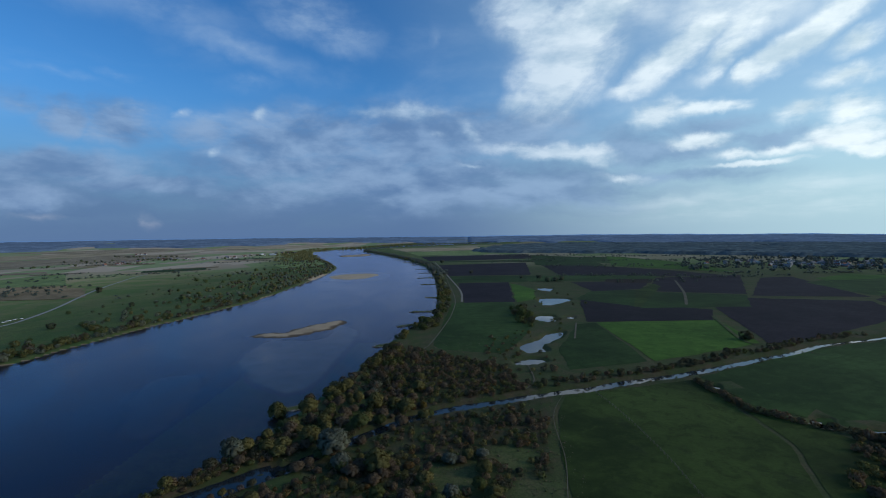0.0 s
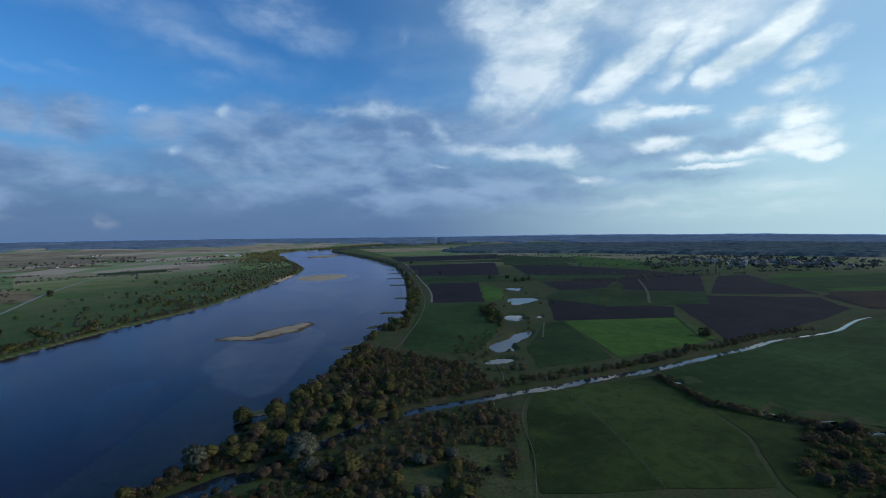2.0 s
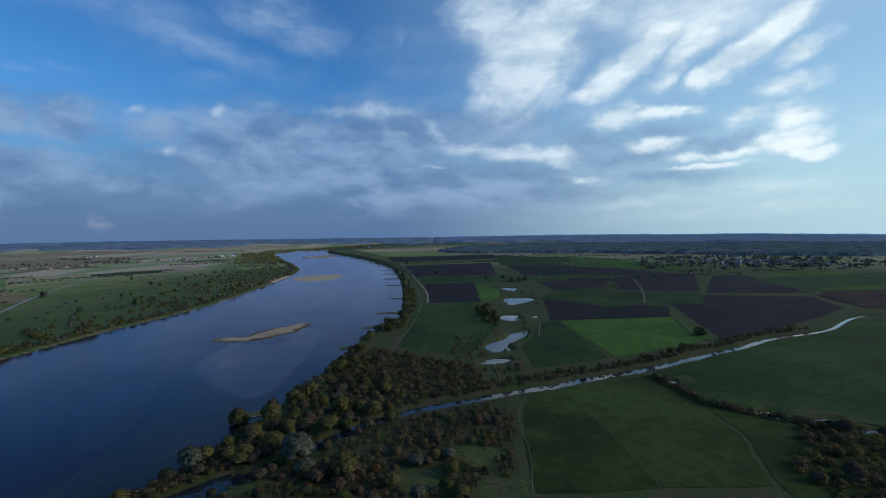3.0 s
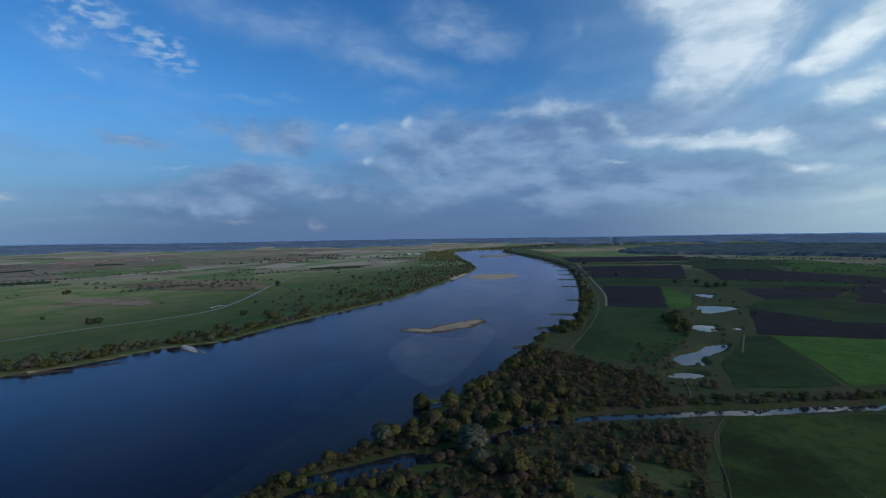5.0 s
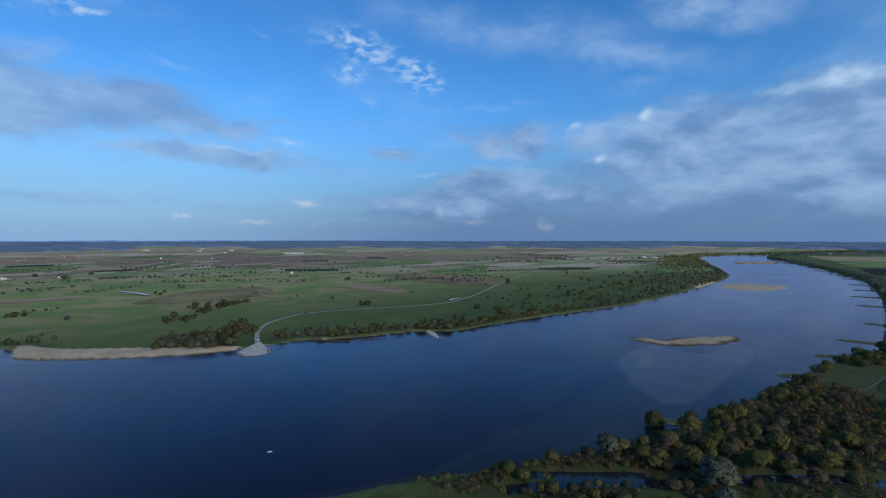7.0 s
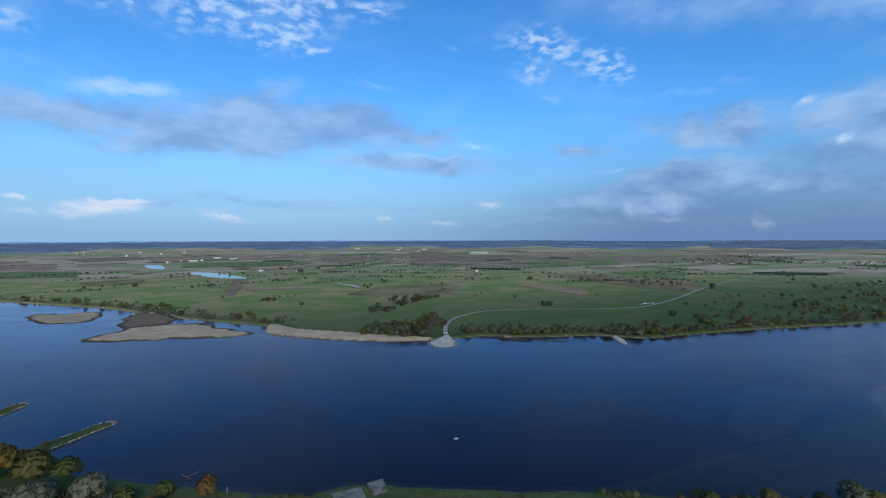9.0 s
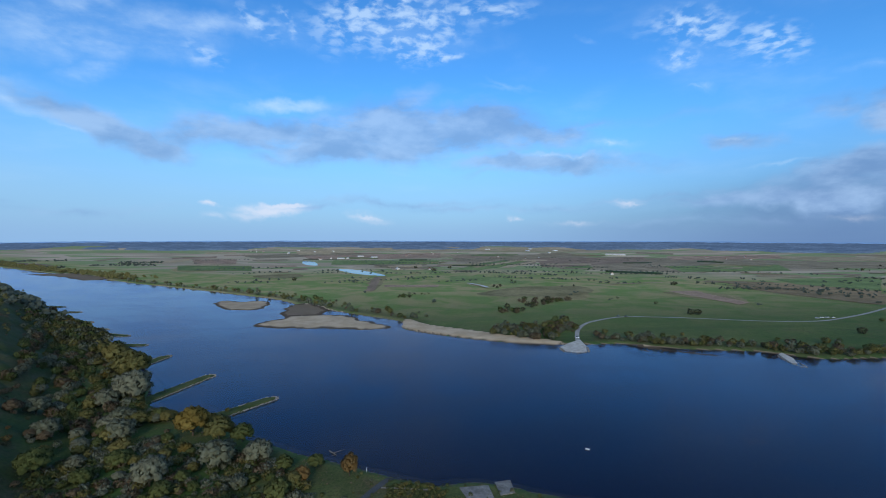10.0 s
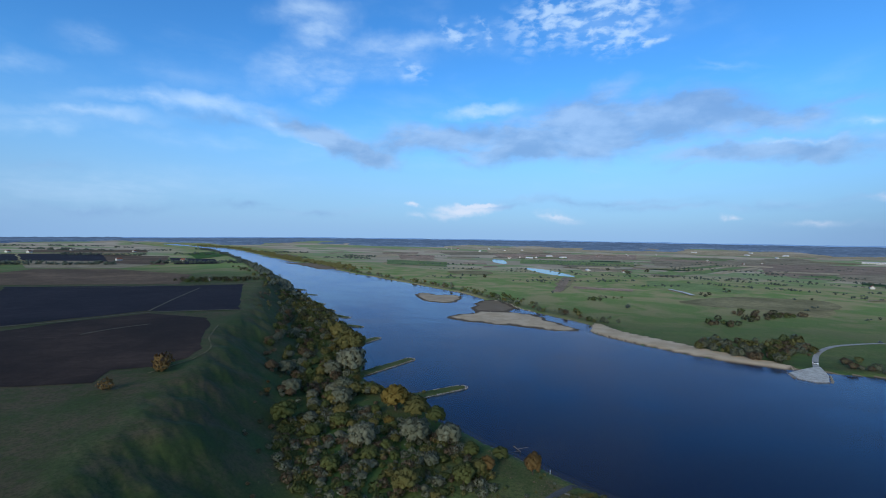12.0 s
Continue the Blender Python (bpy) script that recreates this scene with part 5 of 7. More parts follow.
# trees that stand out below the bluff and at the creek's mouth
for kind, colour, x, y, size in (
        ("poplar", "yellow", -252, -92, 2.37), ("willow", "olive", -245, -77, 1.55), ("willow", "green", -241, -65, 1.15), ("willow", "silver", -215, -68, 1.69), ("willow", "silver", -218, -52, 1.20),
        ("poplar", "olive", -192, -33, 1.15), ("poplar", "rust", -195, -30, 0.95), ("willow", "green", -209, -26, 0.96), ("poplar", "rust", -200, -11, 1.25), ("willow", "silver", -195, -54, 0.79),
        ("willow", "olive", -171, -58, 0.92), ("willow", "green", -276, -118, 1.22), ("willow", "olive", -235, -117, 1.00), ("willow", "silver", -265, -138, 1.34), ("willow", "olive", -269, -126, 1.27),
        ("willow", "silver", -311, -148, 1.55), ("willow", "silver", -301, -157, 1.04), ("willow", "olive", -298, -165, 1.20), ("shrub", "yellow", -362, -191, 1.73), ("willow", "olive", -368, -175, 2.32),
        ("willow", "olive", -408, -206, 1.94), ("willow", "green", -401, -185, 1.47), ("willow", "silver", -389, -242, 1.69), ("willow", "silver", -327, -209, 1.61), ("willow", "silver", -317, -191, 1.54),
        ("willow", "silver", -283, -183, 2.09), ("willow", "brown", -272, -187, 1.13), ("willow", "silver", -292, -178, 1.27), ("shrub", "rust", -248, -163, 1.91), ("willow", "silver", -238, -136, 0.77),
        ("willow", "silver", -221, -128, 0.95), ("willow", "silver", -209, -98, 0.88), ("willow", "silver", -202, -90, 1.01), ("willow", "silver", -209, -105, 0.72), ("shrub", "silver", -196, -105, 1.26),
        ("shrub", "silver", -180, -103, 1.36), ("shrub", "silver", -166, -91, 1.25), ("shrub", "silver", -175, -78, 1.47), ("shrub", "silver", -165, -78, 1.22), ("willow", "green", -195, -71, 0.65),
        ("willow", "green", -202, -78, 0.63), ("willow", "green", -185, -45, 0.69), ("willow", "olive", -187, -36, 0.78), ("willow", "green", -217, -93, 0.85), ("willow", "olive", -227, -95, 0.71),
        ("willow", "yellow", -230, -87, 0.77), ("willow", "green", -200, -43, 0.60), ("shrub", "green", -206, -54, 1.03), ("willow", "green", -325, -184, 1.05), ("willow", "green", -262, -154, 0.71),
        ("willow", "silver", -186, -78, 0.68), ("willow", "olive", -181, -68, 0.61), ("shrub", "silver", -181, -91, 1.15), ("shrub", "green", -206, -129, 1.12), ("shrub", "silver", -188, -97, 1.10),
        ("shrub", "brown", -197, -115, 1.28), ("shrub", "brown", -203, -139, 1.01), ("shrub", "silver", -197, -96, 1.36), ("willow", "green", -185, -56, 0.61), ("willow", "silver", -174, -51, 0.66),
        ("willow", "green", -173, -44, 0.61), ("shrub", "olive", -212, -77, 1.31), ("willow", "green", -245, -101, 0.83), ("shrub", "brown", -238, -106, 1.49), ("shrub", "olive", -222, -105, 1.40),
        ("willow", "silver", -77, 216, 1.11), ("willow", "brown", -83, 218, 0.90), ("willow", "olive", -79, 237, 1.09), ("poplar", "olive", -63, 241, 1.01), ("willow", "olive", -56, 245, 0.92),
        ("willow", "brown", -70, 243, 1.10), ("willow", "silver", -51, 209, 1.31), ("willow", "brown", -36, 194, 0.96), ("willow", "silver", -45, 196, 1.08), ("willow", "brown", -63, 194, 0.89),
        ("willow", "rust", -16, 195, 0.66), ("willow", "olive", -72, 169, 0.88), ("willow", "olive", -96, 159, 0.77), ("willow", "olive", -111, 161, 0.66), ("willow", "brown", -90, 201, 0.94),
        ("willow", "dark", -102, 200, 0.85), ("willow", "olive", -94, 260, 0.93), ("poplar", "olive", -63, 299, 1.15), ("willow", "olive", -71, 286, 0.93), ("willow", "brown", -83, 284, 1.00),
        ("willow", "brown", -34, 250, 0.98), ("willow", "brown", -24, 194, 0.85), ("willow", "brown", -8, 194, 0.65), ("willow", "dark", -14, 266, 0.96), ("willow", "brown", -30, 305, 1.18),
        ("willow", "olive", -52, 354, 0.86), ("willow", "olive", -44, 403, 1.17), ("willow", "olive", -39, 460, 1.11), ("willow", "green", -19, 513, 1.71), ("willow", "green", -7, 545, 1.55),
        ("willow", "brown", 6, 199, 0.66), ("willow", "brown", 15, 209, 0.68), ("willow", "brown", -69, 174, 0.81), ("willow", "dark", -80, 170, 0.63)):
    tree(kind, colour, x, y, size * 0.80, first=True)
SHORE = [("willow", "olive", 4), ("willow", "green", 4), ("willow", "dark", 2), ("willow", "silver", 2), ("poplar", "olive", 1), ("shrub", "brown", 2)]
SALLOW = [("shrub", "silver", 5), ("shrub", "green", 4), ("shrub", "olive", 3), ("shrub", "brown", 2), ("willow", "green", 0.6)]
wood([(-600, -345), (-556, -302), (-507, -258), (-451, -217), (-402, -192), (-395, -210), (-450, -250), (-500, -305), (-570, -365)], 7.5, SHORE, 0.6, 1.15)
wood([(-402, -192), (-348, -168), (-312, -146), (-325, -160), (-352, -186), (-398, -208)], 7.5, SHORE, 0.6, 1.0, keep=0.9)
wood([(-520, -345), (-388, -262), (-301, -213), (-290, -203), (-380, -246), (-520, -325)], 6.5, [("willow", "silver", 3), ("willow", "brown", 2), ("willow", "green", 3), ("willow", "dark", 2), ("shrub", "brown", 3)], 0.5, 1.0, keep=0.9)
wood([(-300, -140), (-272, -100), (-255, -78), (-246, -92), (-262, -120), (-280, -150)], 9, SHORE, 0.5, 0.8, keep=0.5)
wood([(-262, -128), (-240, -95), (-222, -55), (-205, -32), (-192, -24), (-178, -24), (-160, -60), (-152, -92), (-175, -118), (-215, -142)], 4.0, SALLOW, 0.45, 1.2, keep=0.85)
wood([(-400, -222), (-330, -178), (-262, -140), (-280, -165), (-330, -198), (-390, -238)], 9, SALLOW, 0.4, 1.0, keep=0.55)
wood([(-301, -213), (-249, -173), (-202, -153), (-145, -115), (-140, -95), (-200, -135), (-245, -155), (-290, -196)], 7, [("shrub", "brown", 4), ("shrub", "rust", 1), ("shrub", "dark", 3), ("shrub", "silver", 1)], 0.35, 0.8, keep=0.5)
LUSH = [("willow", "silver", 4), ("willow", "green", 4), ("willow", "olive", 3), ("willow", "brown", 2), ("shrub", "silver", 3), ("shrub", "brown", 2)]
wood([(-500, -305), (-433, -222), (-340, -160), (-292, -128), (-265, -132), (-262, -160), (-295, -195), (-395, -252)], 6.5, LUSH, 0.45, 0.95, keep=0.62)
wood([(-275, -108), (-240, -122), (-228, -142), (-250, -170), (-280, -165), (-290, -132)], 6.0, LUSH, 0.4, 0.85, keep=0.7)
wood([(-885, -585), (-600, -350), (-503, -340), (-700, -478)], 11, BANK, 0.6, 1.1, near=False)
wood([(-420, -285), (-560, -385), (-570, -410), (-400, -290)], 9, BRUSH, 0.4, 1.0, keep=0.6)
wood([(-885, -575), (-560, -385), (-580, -408), (-700, -490), (-900, -650)], 15, BRUSH, 0.6, 1.2, keep=0.7, near=False)
wood([(-180, 2), (-188, 5), (-190, 14), (-187, 23), (-180, 28), (-172, 24)], 2.4, [("shrub", "green", 3), ("shrub", "olive", 2)], 0.3, 0.55)
# the wooded mouth of the creek
wood([(-104, 200), (-95, 214), (-85, 246), (-74, 292), (-64, 335), (-53, 405), (-38, 412), (-30, 345), (-32, 290), (-50, 244), (-66, 215)],
     6.0, GALLERY, 0.45, 0.82, keep=0.9)
wood([(-144, 126), (-124, 163), (-111, 188), (-95, 214), (-66, 215), (-72, 205), (-100, 165), (-120, 135)], 3.6, BRUSH[:5] + [("willow", "brown", 0.5)], 0.35, 0.8, keep=0.85)
wood([(-60, 330), (-48, 410), (-13, 398), (47, 345), (51, 296), (8, 276), (-28, 256), (-48, 250), (-36, 290)], 4.2, BRUSH, 0.42, 0.9, keep=0.95)
wood([(-48, 300), (-30, 330), (0, 300), (-28, 262), (-48, 252)], 7, GALLERY, 0.45, 0.85)
wood([(-100, 150), (-66, 185), (-40, 218), (-12, 245), (45, 268), (56, 250), (46, 209), (38, 165), (20, 130), (-60, 120)], 4.2, BRUSH, 0.35, 0.85, keep=0.9)
wood([(-124, 160), (-111, 186), (-95, 212), (-84, 240), (-68, 216), (-85, 203), (-103, 186), (-116, 171)], 3.2, BRUSH[:5] + [("willow", "dark", 0.8), ("willow", "olive", 0.6)], 0.4, 0.85)
wood([(-100, 150), (-66, 185), (-40, 212), (-15, 205), (-15, 165), (-60, 120)], 6.6, GALLERY, 0.45, 0.8, keep=0.85)
wood([(-20, 165), (-15, 200), (10, 225), (35, 195), (15, 160)], 7, GALLERY, 0.45, 0.8, keep=0.8)
row(CREEK[:26], 4.0, (4, 10), GALLERY, 0.5, 0.85, 0.95)
row(CREEK[:25], 3.8, (-9, -4), GALLERY, 0.45, 0.8, 0.9)
row(BACKWATER, 3.0, (4.5, 9), BRUSH[:5], 0.5, 0.9)
row(BACKWATER, 4.0, (-12, -6), BRUSH[:5], 0.5, 0.9, 0.7)
row(NEAR_BANK[34:74], 4.2, (-13, -5), BANK, 0.45, 0.85, 0.9)
wood([(-203, -8), (-195, 2), (-188, 24), (-186, 55), (-172, 78), (-150, 112), (-130, 110), (-150, 60), (-160, 10), (-175, -30)], 6, [("shrub", "green", 3), ("shrub", "olive", 2), ("shrub", "silver", 1)], 0.2, 0.42, keep=0.7)
# along the creek, the hedges, the ponds
HEDGE = [("shrub", "dark", 5), ("shrub", "brown", 2), ("shrub", "green", 2), ("willow", "dark", 0.2)]
row(CREEK[30:86], 2.0, (9, 20), HEDGE, 0.5, 1.0, 0.95)
row(CREEK[30:86], 5.0, (-9, -5), HEDGE, 0.2, 0.4, 0.6)
row(curve([(165, 305), (164, 275), (167, 253), (180, 236), (192, 224), (207, 210)]), 2.6, (-2, 2), [("shrub", "dark", 3), ("shrub", "brown", 2)], 0.7, 1.15)
wood([(186, 213), (200, 222), (218, 206), (232, 200), (215, 165), (172, 145), (150, 156), (151, 178), (170, 190)], 5, BRUSH, 0.5, 1.1, keep=0.9)
wood([(80, 500), (86, 600), (104, 622), (106, 545), (92, 492)], 8, MEADOW, 0.8, 1.3)
wood([(40, 440), (66, 470), (84, 480), (80, 380), (90, 340), (65, 318), (46, 338), (27, 361)], 9, BRUSH, 0.4, 0.9, keep=0.5)
wood([(95, 400), (125, 470), (140, 560), (110, 580), (118, 500)], 11, MEADOW, 0.5, 1.0, keep=0.45)
wood([(120, 620), (200, 640), (210, 860), (150, 870)], 20, MEADOW, 0.5, 1.1, keep=0.4)
for x, y, s in ((270, 420, 1.1), (272, 418, 0.9), (-5, 1640, 1.6), (70, 1180, 1.2), (210, 950, 1.4), (225, 945, 1.4), (240, 960, 1.3), (205, 1010, 1.2), (170, 1030, 1.0)):
    tree("willow", "dark", x, y, s, False)
# trees between the right bank and its track
wood([(-52, 446), (-28, 545), (-9, 600), (-9, 790), (-22, 1110), (-5, 1110), (10, 786), (6, 590), (-8, 500), (-38, 440)], 7.5,
     [("willow", "olive", 4), ("willow", "green", 4), ("willow", "silver", 2), ("poplar", "olive", 2), ("shrub", "brown", 3), ("willow", "dark", 3)], 0.5, 0.95, gaps=0.85)
wood([(-22, 1110), (-68, 1540), (-200, 2060), (-186, 2066), (-48, 1545), (-3, 1110)], 13, FARBANK, 0.7, 1.2, near=False)
# the far bank
row(FAR_BANK[98:150], 3.0, (6, 20), FARBANK, 0.4, 0.9, 0.95, False)
row(FAR_BANK[150:184], 5.0, (6, 26), FARBANK, 0.45, 0.95, 0.9, False)
row(FAR_BANK[98:135], 6.0, (9, 34), FARBANK, 0.5, 1.0, 0.9, False)
row(FAR_BANK[98:165], 8.0, (22, 60), FARBANK, 0.4, 0.9, 0.55, False)
row(FAR_BANK[150:182], 6.0, (9, 70), FARBANK, 0.35, 0.8, 0.8, False)
row(FAR_BANK[150:182], 7.0, (30, 140), FARBANK, 0.35, 0.8, 0.55, False)
row(FAR_BANK[165:184], 8.0, (60, 170), FARBANK, 0.4, 0.8, 0.5, False)
wood([(-485, 121), (-447, 170), (-493, 221), (-567, 244), (-535, 174), (-546, 136)], 8.5, FARBANK, 0.6, 1.05, near=False)
wood([(-631, 166), (-613, 193), (-709, 264), (-738, 319), (-790, 336), (-781, 271), (-716, 193)], 11, [("willow", "green", 3), ("willow", "brown", 3), ("willow", "dark", 2)], 0.6, 1.0, near=False, keep=0.75)
wood([(-807, 29), (-843, 81), (-887, 107), (-892, 53)], 11, MEADOW, 0.7, 1.2, near=False)
wood([(-551, 854), (-707, 1262), (-514, 1498), (-392, 1033), (-384, 698)], 30, MEADOW, 0.7, 1.2, keep=0.75, near=False)
wood([(-420, 420), (-440, 676), (-486, 1000), (-560, 900), (-500, 600)], 26, MEADOW, 0.6, 1.1, keep=0.6, near=False)
for x, y, s in ((-587, 426, 1.0), (-583, 434, 1.0), (-994, 681, 1.2), (-990, 672, 1.0), (-1006, 271, 0.8), (-1000, 255, 0.8), (-990, 434, 0.6), (-766, 416, 0.5), (-1216, -203, 1.3),
                (-689, 439, 0.6), (-968, 254, 0.8), (-1134, 334, 0.7), (-1090, 330, 0.7), (-1575, 189, 1.6), (-1703, 267, 1.5), (-1712, 143, 1.5), (-662, 900, 1.2), (-672, 912, 1.2), (-640, 870, 1.0)):
    tree("willow", "dark", x, y, s, False)
wood([(-352, 400), (-345, 508), (-332, 665), (-318, 751), (-330, 1150), (-360, 1440), (-470, 1560), (-520, 1300), (-486, 1047), (-437, 676), (-414, 499), (-415, 436)], 10, FARBANK, 0.35, 0.85, keep=0.6, near=False, gaps=0.85)
wood([(-360, 1440), (-480, 1840), (-620, 2250), (-700, 2250), (-600, 1700), (-470, 1500)], 15, FARBANK, 0.4, 0.9, keep=0.5, near=False)
for gx_, gy_, gr in ((-1230, 1880, 60), (-1330, 1800, 70), (-1250, 2150, 90), (-1120, 2280, 80), (-1420, 2200, 110), (-1560, 2080, 120), (-1000, 2500, 80), (-930, 2750, 90), (-1700, 2500, 130), (-1500, 1700, 80), (-1500, 2500, 120)):
    wood([(gx_ - gr, gy_ - gr * 0.4), (gx_ + gr, gy_ - gr * 0.5), (gx_ + gr * 0.8, gy_ + gr * 0.5), (gx_ - gr * 0.7, gy_ + gr * 0.4)], 17, MEADOW, 0.8, 1.4, keep=0.8, near=False)
# upstream on the far bank
row(FAR_BANK[28:66], 8.0, (7, 34), FARBANK, 0.45, 0.95, 0.95, False)
row(FAR_BANK[28:66], 10.0, (12, 60), FARBANK, 0.4, 0.9, 0.8, False)
row(FAR_BANK[44:66], 12.0, (10, 45), FARBANK, 0.4, 0.8, 0.7, False)
# on the bluff
wood([(-560, -540), (-545, -505), (-600, -455), (-640, -460), (-640, -500)], 9, [("willow", "green", 2), ("willow", "dark", 2), ("shrub", "brown", 2)], 0.4, 0.7, keep=0.7, near=False)
row([(-560, -545), (-600, -500), (-640, -455)], 7.0, (-8, 8), [("willow", "dark", 2), ("willow", "green", 2), ("willow", "silver", 1)], 0.5, 0.9, 1.0, False)
wood([(-640, -470), (-560, -400), (-600, -400), (-720, -500), (-900, -680), (-860, -690)], 18, BANK, 0.5, 0.9, keep=0.8, near=False)
tree("shrub", "rust", -160, -192, 1.4)
tree("shrub", "rust", -196, -198, 2.0)
tree("shrub", "rust", -190, -193, 1.6)


# the nearest of each kind stand singly; those farther off are one mass of growth
xy = np.array([(p[3], p[4]) for p in placed])
levels = height(xy[:, 0], xy[:, 1])
placed = sorted(((*p, z) for p, z in zip(placed, levels)), key=lambda p: p[0])
LIMIT = {"willow": 310, "poplar": 300, "shrub": 215}
counts = {k: 0 for k in LIMIT}
rest = []
for far_, kind, colour, x, y, _, size, near, z in placed:
    counts[kind] += 1
    if counts[kind] <= LIMIT[kind]:
        plant(kind, colour, x, y, size, near, z)
    else:
        rest.append((kind, colour, x, y, z, size))
colours = list(LEAF)
for kind, name, label in (("willow", "riverside_trees", "mixed autumn willows massed along the river banks"), ("poplar", "riverside_trees", "tall olive and green poplars massed along the banks"),
                          ("shrub", "riverside_shrubs", "brown and green shrubs scattered over the river plain")):
    chosen = [r for r in rest if r[0] == kind]
    if not chosen:
        continue
    wide, tall, foot = SHAPES[kind][:3]
    verts, faces, normals, slots, count = [], [], [], [], 0
    for close, lo, hi, k, leaf in ((True, 0, 520, 280, 0.062), (True, 520, 850, 130, 0.085), (False, 850, 1e9, 44, 0.11)):
        group = [r for r in chosen if lo <= math.hypot(r[2], r[3]) < hi]
        if not group:
            continue
        k, leaf = (k, leaf) if kind != "shrub" else (int(k * 0.55), leaf * 1.2 if close else 0.095)
        base = np.repeat(np.array([(r[2], r[3], r[4]) for r in group]), k, 0)
        size = np.repeat(np.array([r[5] for r in group]), k)
        d = rng.normal(size=(len(base), 3))
        d /= np.linalg.norm(d, axis=1)[:, None]
        lump = 1 + 0.16 * np.sin(np.arctan2(d[:, 1], d[:, 0]) * 3 + base[:, 0]) + 0.12 * np.sin(d[:, 2] * 5 + base[:, 1])
        half = np.column_stack([wide * 0.47 * size * lump, wide * 0.47 * size * lump, (tall - foot) * 0.48 * size * lump])
        c = base + d * half * rng.uniform(0.72 if close else 0.45, 1.0, (len(base), 1))
        c[:, 2] = np.maximum(c[:, 2] + (foot + (tall - foot) * 0.5) * size, base[:, 2] + 0.1)
        if close:
            v, f = sprays(c, d, size * wide * leaf * rng.uniform(0.7, 1.4, len(c)), rng)
            each, own = 6, np.repeat(d, 6, 0)
        else:
            v, f = clumps(c, size * wide * leaf * rng.uniform(0.7, 1.3, len(c)), rng)
            each, own = 6, v - np.repeat(c, 6, 0)
            own /= np.linalg.norm(own, axis=1)[:, None] + 1e-6
        verts.append(v)
        faces.append(f + count)
        count += len(v)
        normals.append(0.7 * np.repeat(d, each, 0) + 0.35 * own + np.array((0, 0, 0.55)))
        slots.append(np.repeat(np.array([colours.index(r[1]) for r in group]), k * (2 if close else 8)))
    me = quick_mesh(name, np.vstack(verts), np.vstack(faces), [LEAF[q] for q in colours], np.concatenate(slots))
    soften(me, np.vstack(normals))
    tagged(new(name, me), label, "trees" if kind != "shrub" else "shrubs", kind="stuff")


# rank weeds and low growth on the near rough ground
tall_weeds = []
for shape, gap in (([(-210, -20), (-240, -70), (-300, -140), (-420, -225), (-520, -320), (-520, -390), (-380, -290), (-240, -215), (-150, -165), (-110, -150), (-110, -60), (-150, 0)], 3.0),
                   ([(-150, 112), (-100, 200), (-60, 330), (-52, 420), (60, 460), (66, 300), (62, 240), (52, 150), (-60, 110)], 3.0),
                   ([(-205, -8), (-190, 24), (-186, 55), (-172, 78), (-150, 112), (-120, 112), (-130, 40), (-150, -20)], 2.6)):
    tall_weeds += [(x, y, z) for x, y, z in spread_over(shape, gap, 0.5, 0.8) if z < 6]
tall_weeds = np.array(tall_weeds)
k = 3
base = np.repeat(tall_weeds, k, 0)
size = np.repeat(rng.uniform(0.2, 0.6, len(tall_weeds)) ** 1.3, k)
base[:, :2] += rng.normal(0, 0.6, (len(base), 2))
base[:, 2] += size * 0.35
v, f = clumps(base, size * rng.uniform(0.5, 1.0, len(base)), rng, 0.8)
shade_of = np.clip(((wave(base[:, 0], base[:, 1], 12.0, 0.3) + 1) * 2.5 + rng.normal(0, 1.0, len(base))).astype(int), 0, 5)
order = [LEAF[q] for q in ("brown", "dark", "dark", "green", "brown", "brown")]
me = quick_mesh("tall_weeds", v, f, order, np.repeat(shade_of, 8))
own = v - np.repeat(base, 6, 0)
soften(me, own / (np.linalg.norm(own, axis=1)[:, None] + 1e-6) * 0.7 + np.array((0, 0, 0.6)))
tagged(new("tall_weeds", me), "rank green and brown weeds on rough ground", "weeds", kind="stuff")


def thicket(name, places, sizes, mat, label, tufts=10, category="woodland"):
    """Far woods and scattered bushes as one mass of tufts."""
    p, s = np.array(places, float), np.array(sizes, float)
    k = len(p)
    c = np.repeat(p, tufts, 0)
    ss = np.repeat(s, tufts)
    c[:, :2] += rng.normal(0, 0.42, (k * tufts, 2)) * ss[:, None]
    c[:, 2] += rng.uniform(0.15, 0.8, k * tufts) * ss
    v, f = clumps(c, ss * 0.34 * rng.uniform(0.7, 1.3, k * tufts), rng, 0.8)
    me = quick_mesh(name, v, f, [mat])
    own = v - np.repeat(c, 6, 0)
    own /= np.linalg.norm(own, axis=1)[:, None] + 1e-6
    soften(me, own * 0.6 + np.array((0, 0, 0.7)))
    return tagged(new(name, me), label, category, kind="stuff")


def along(line, gap, lo, hi, keep=1.0):
    """Places beside a line, with their heights."""
    line = np.array(line, float)
    pts = resample(line, max(3, int(np.hypot(*np.diff(line, axis=0).T).sum() / gap)))
    pts = beside(pts, rng.uniform(min(lo, hi), max(lo, hi), len(pts)))
    pts = pts[rng.random(len(pts)) < keep]
    z = height(pts[:, 0], pts[:, 1])
    ok = z - bowl(*pts.T) > 0.5
    return np.column_stack([pts, z])[ok]


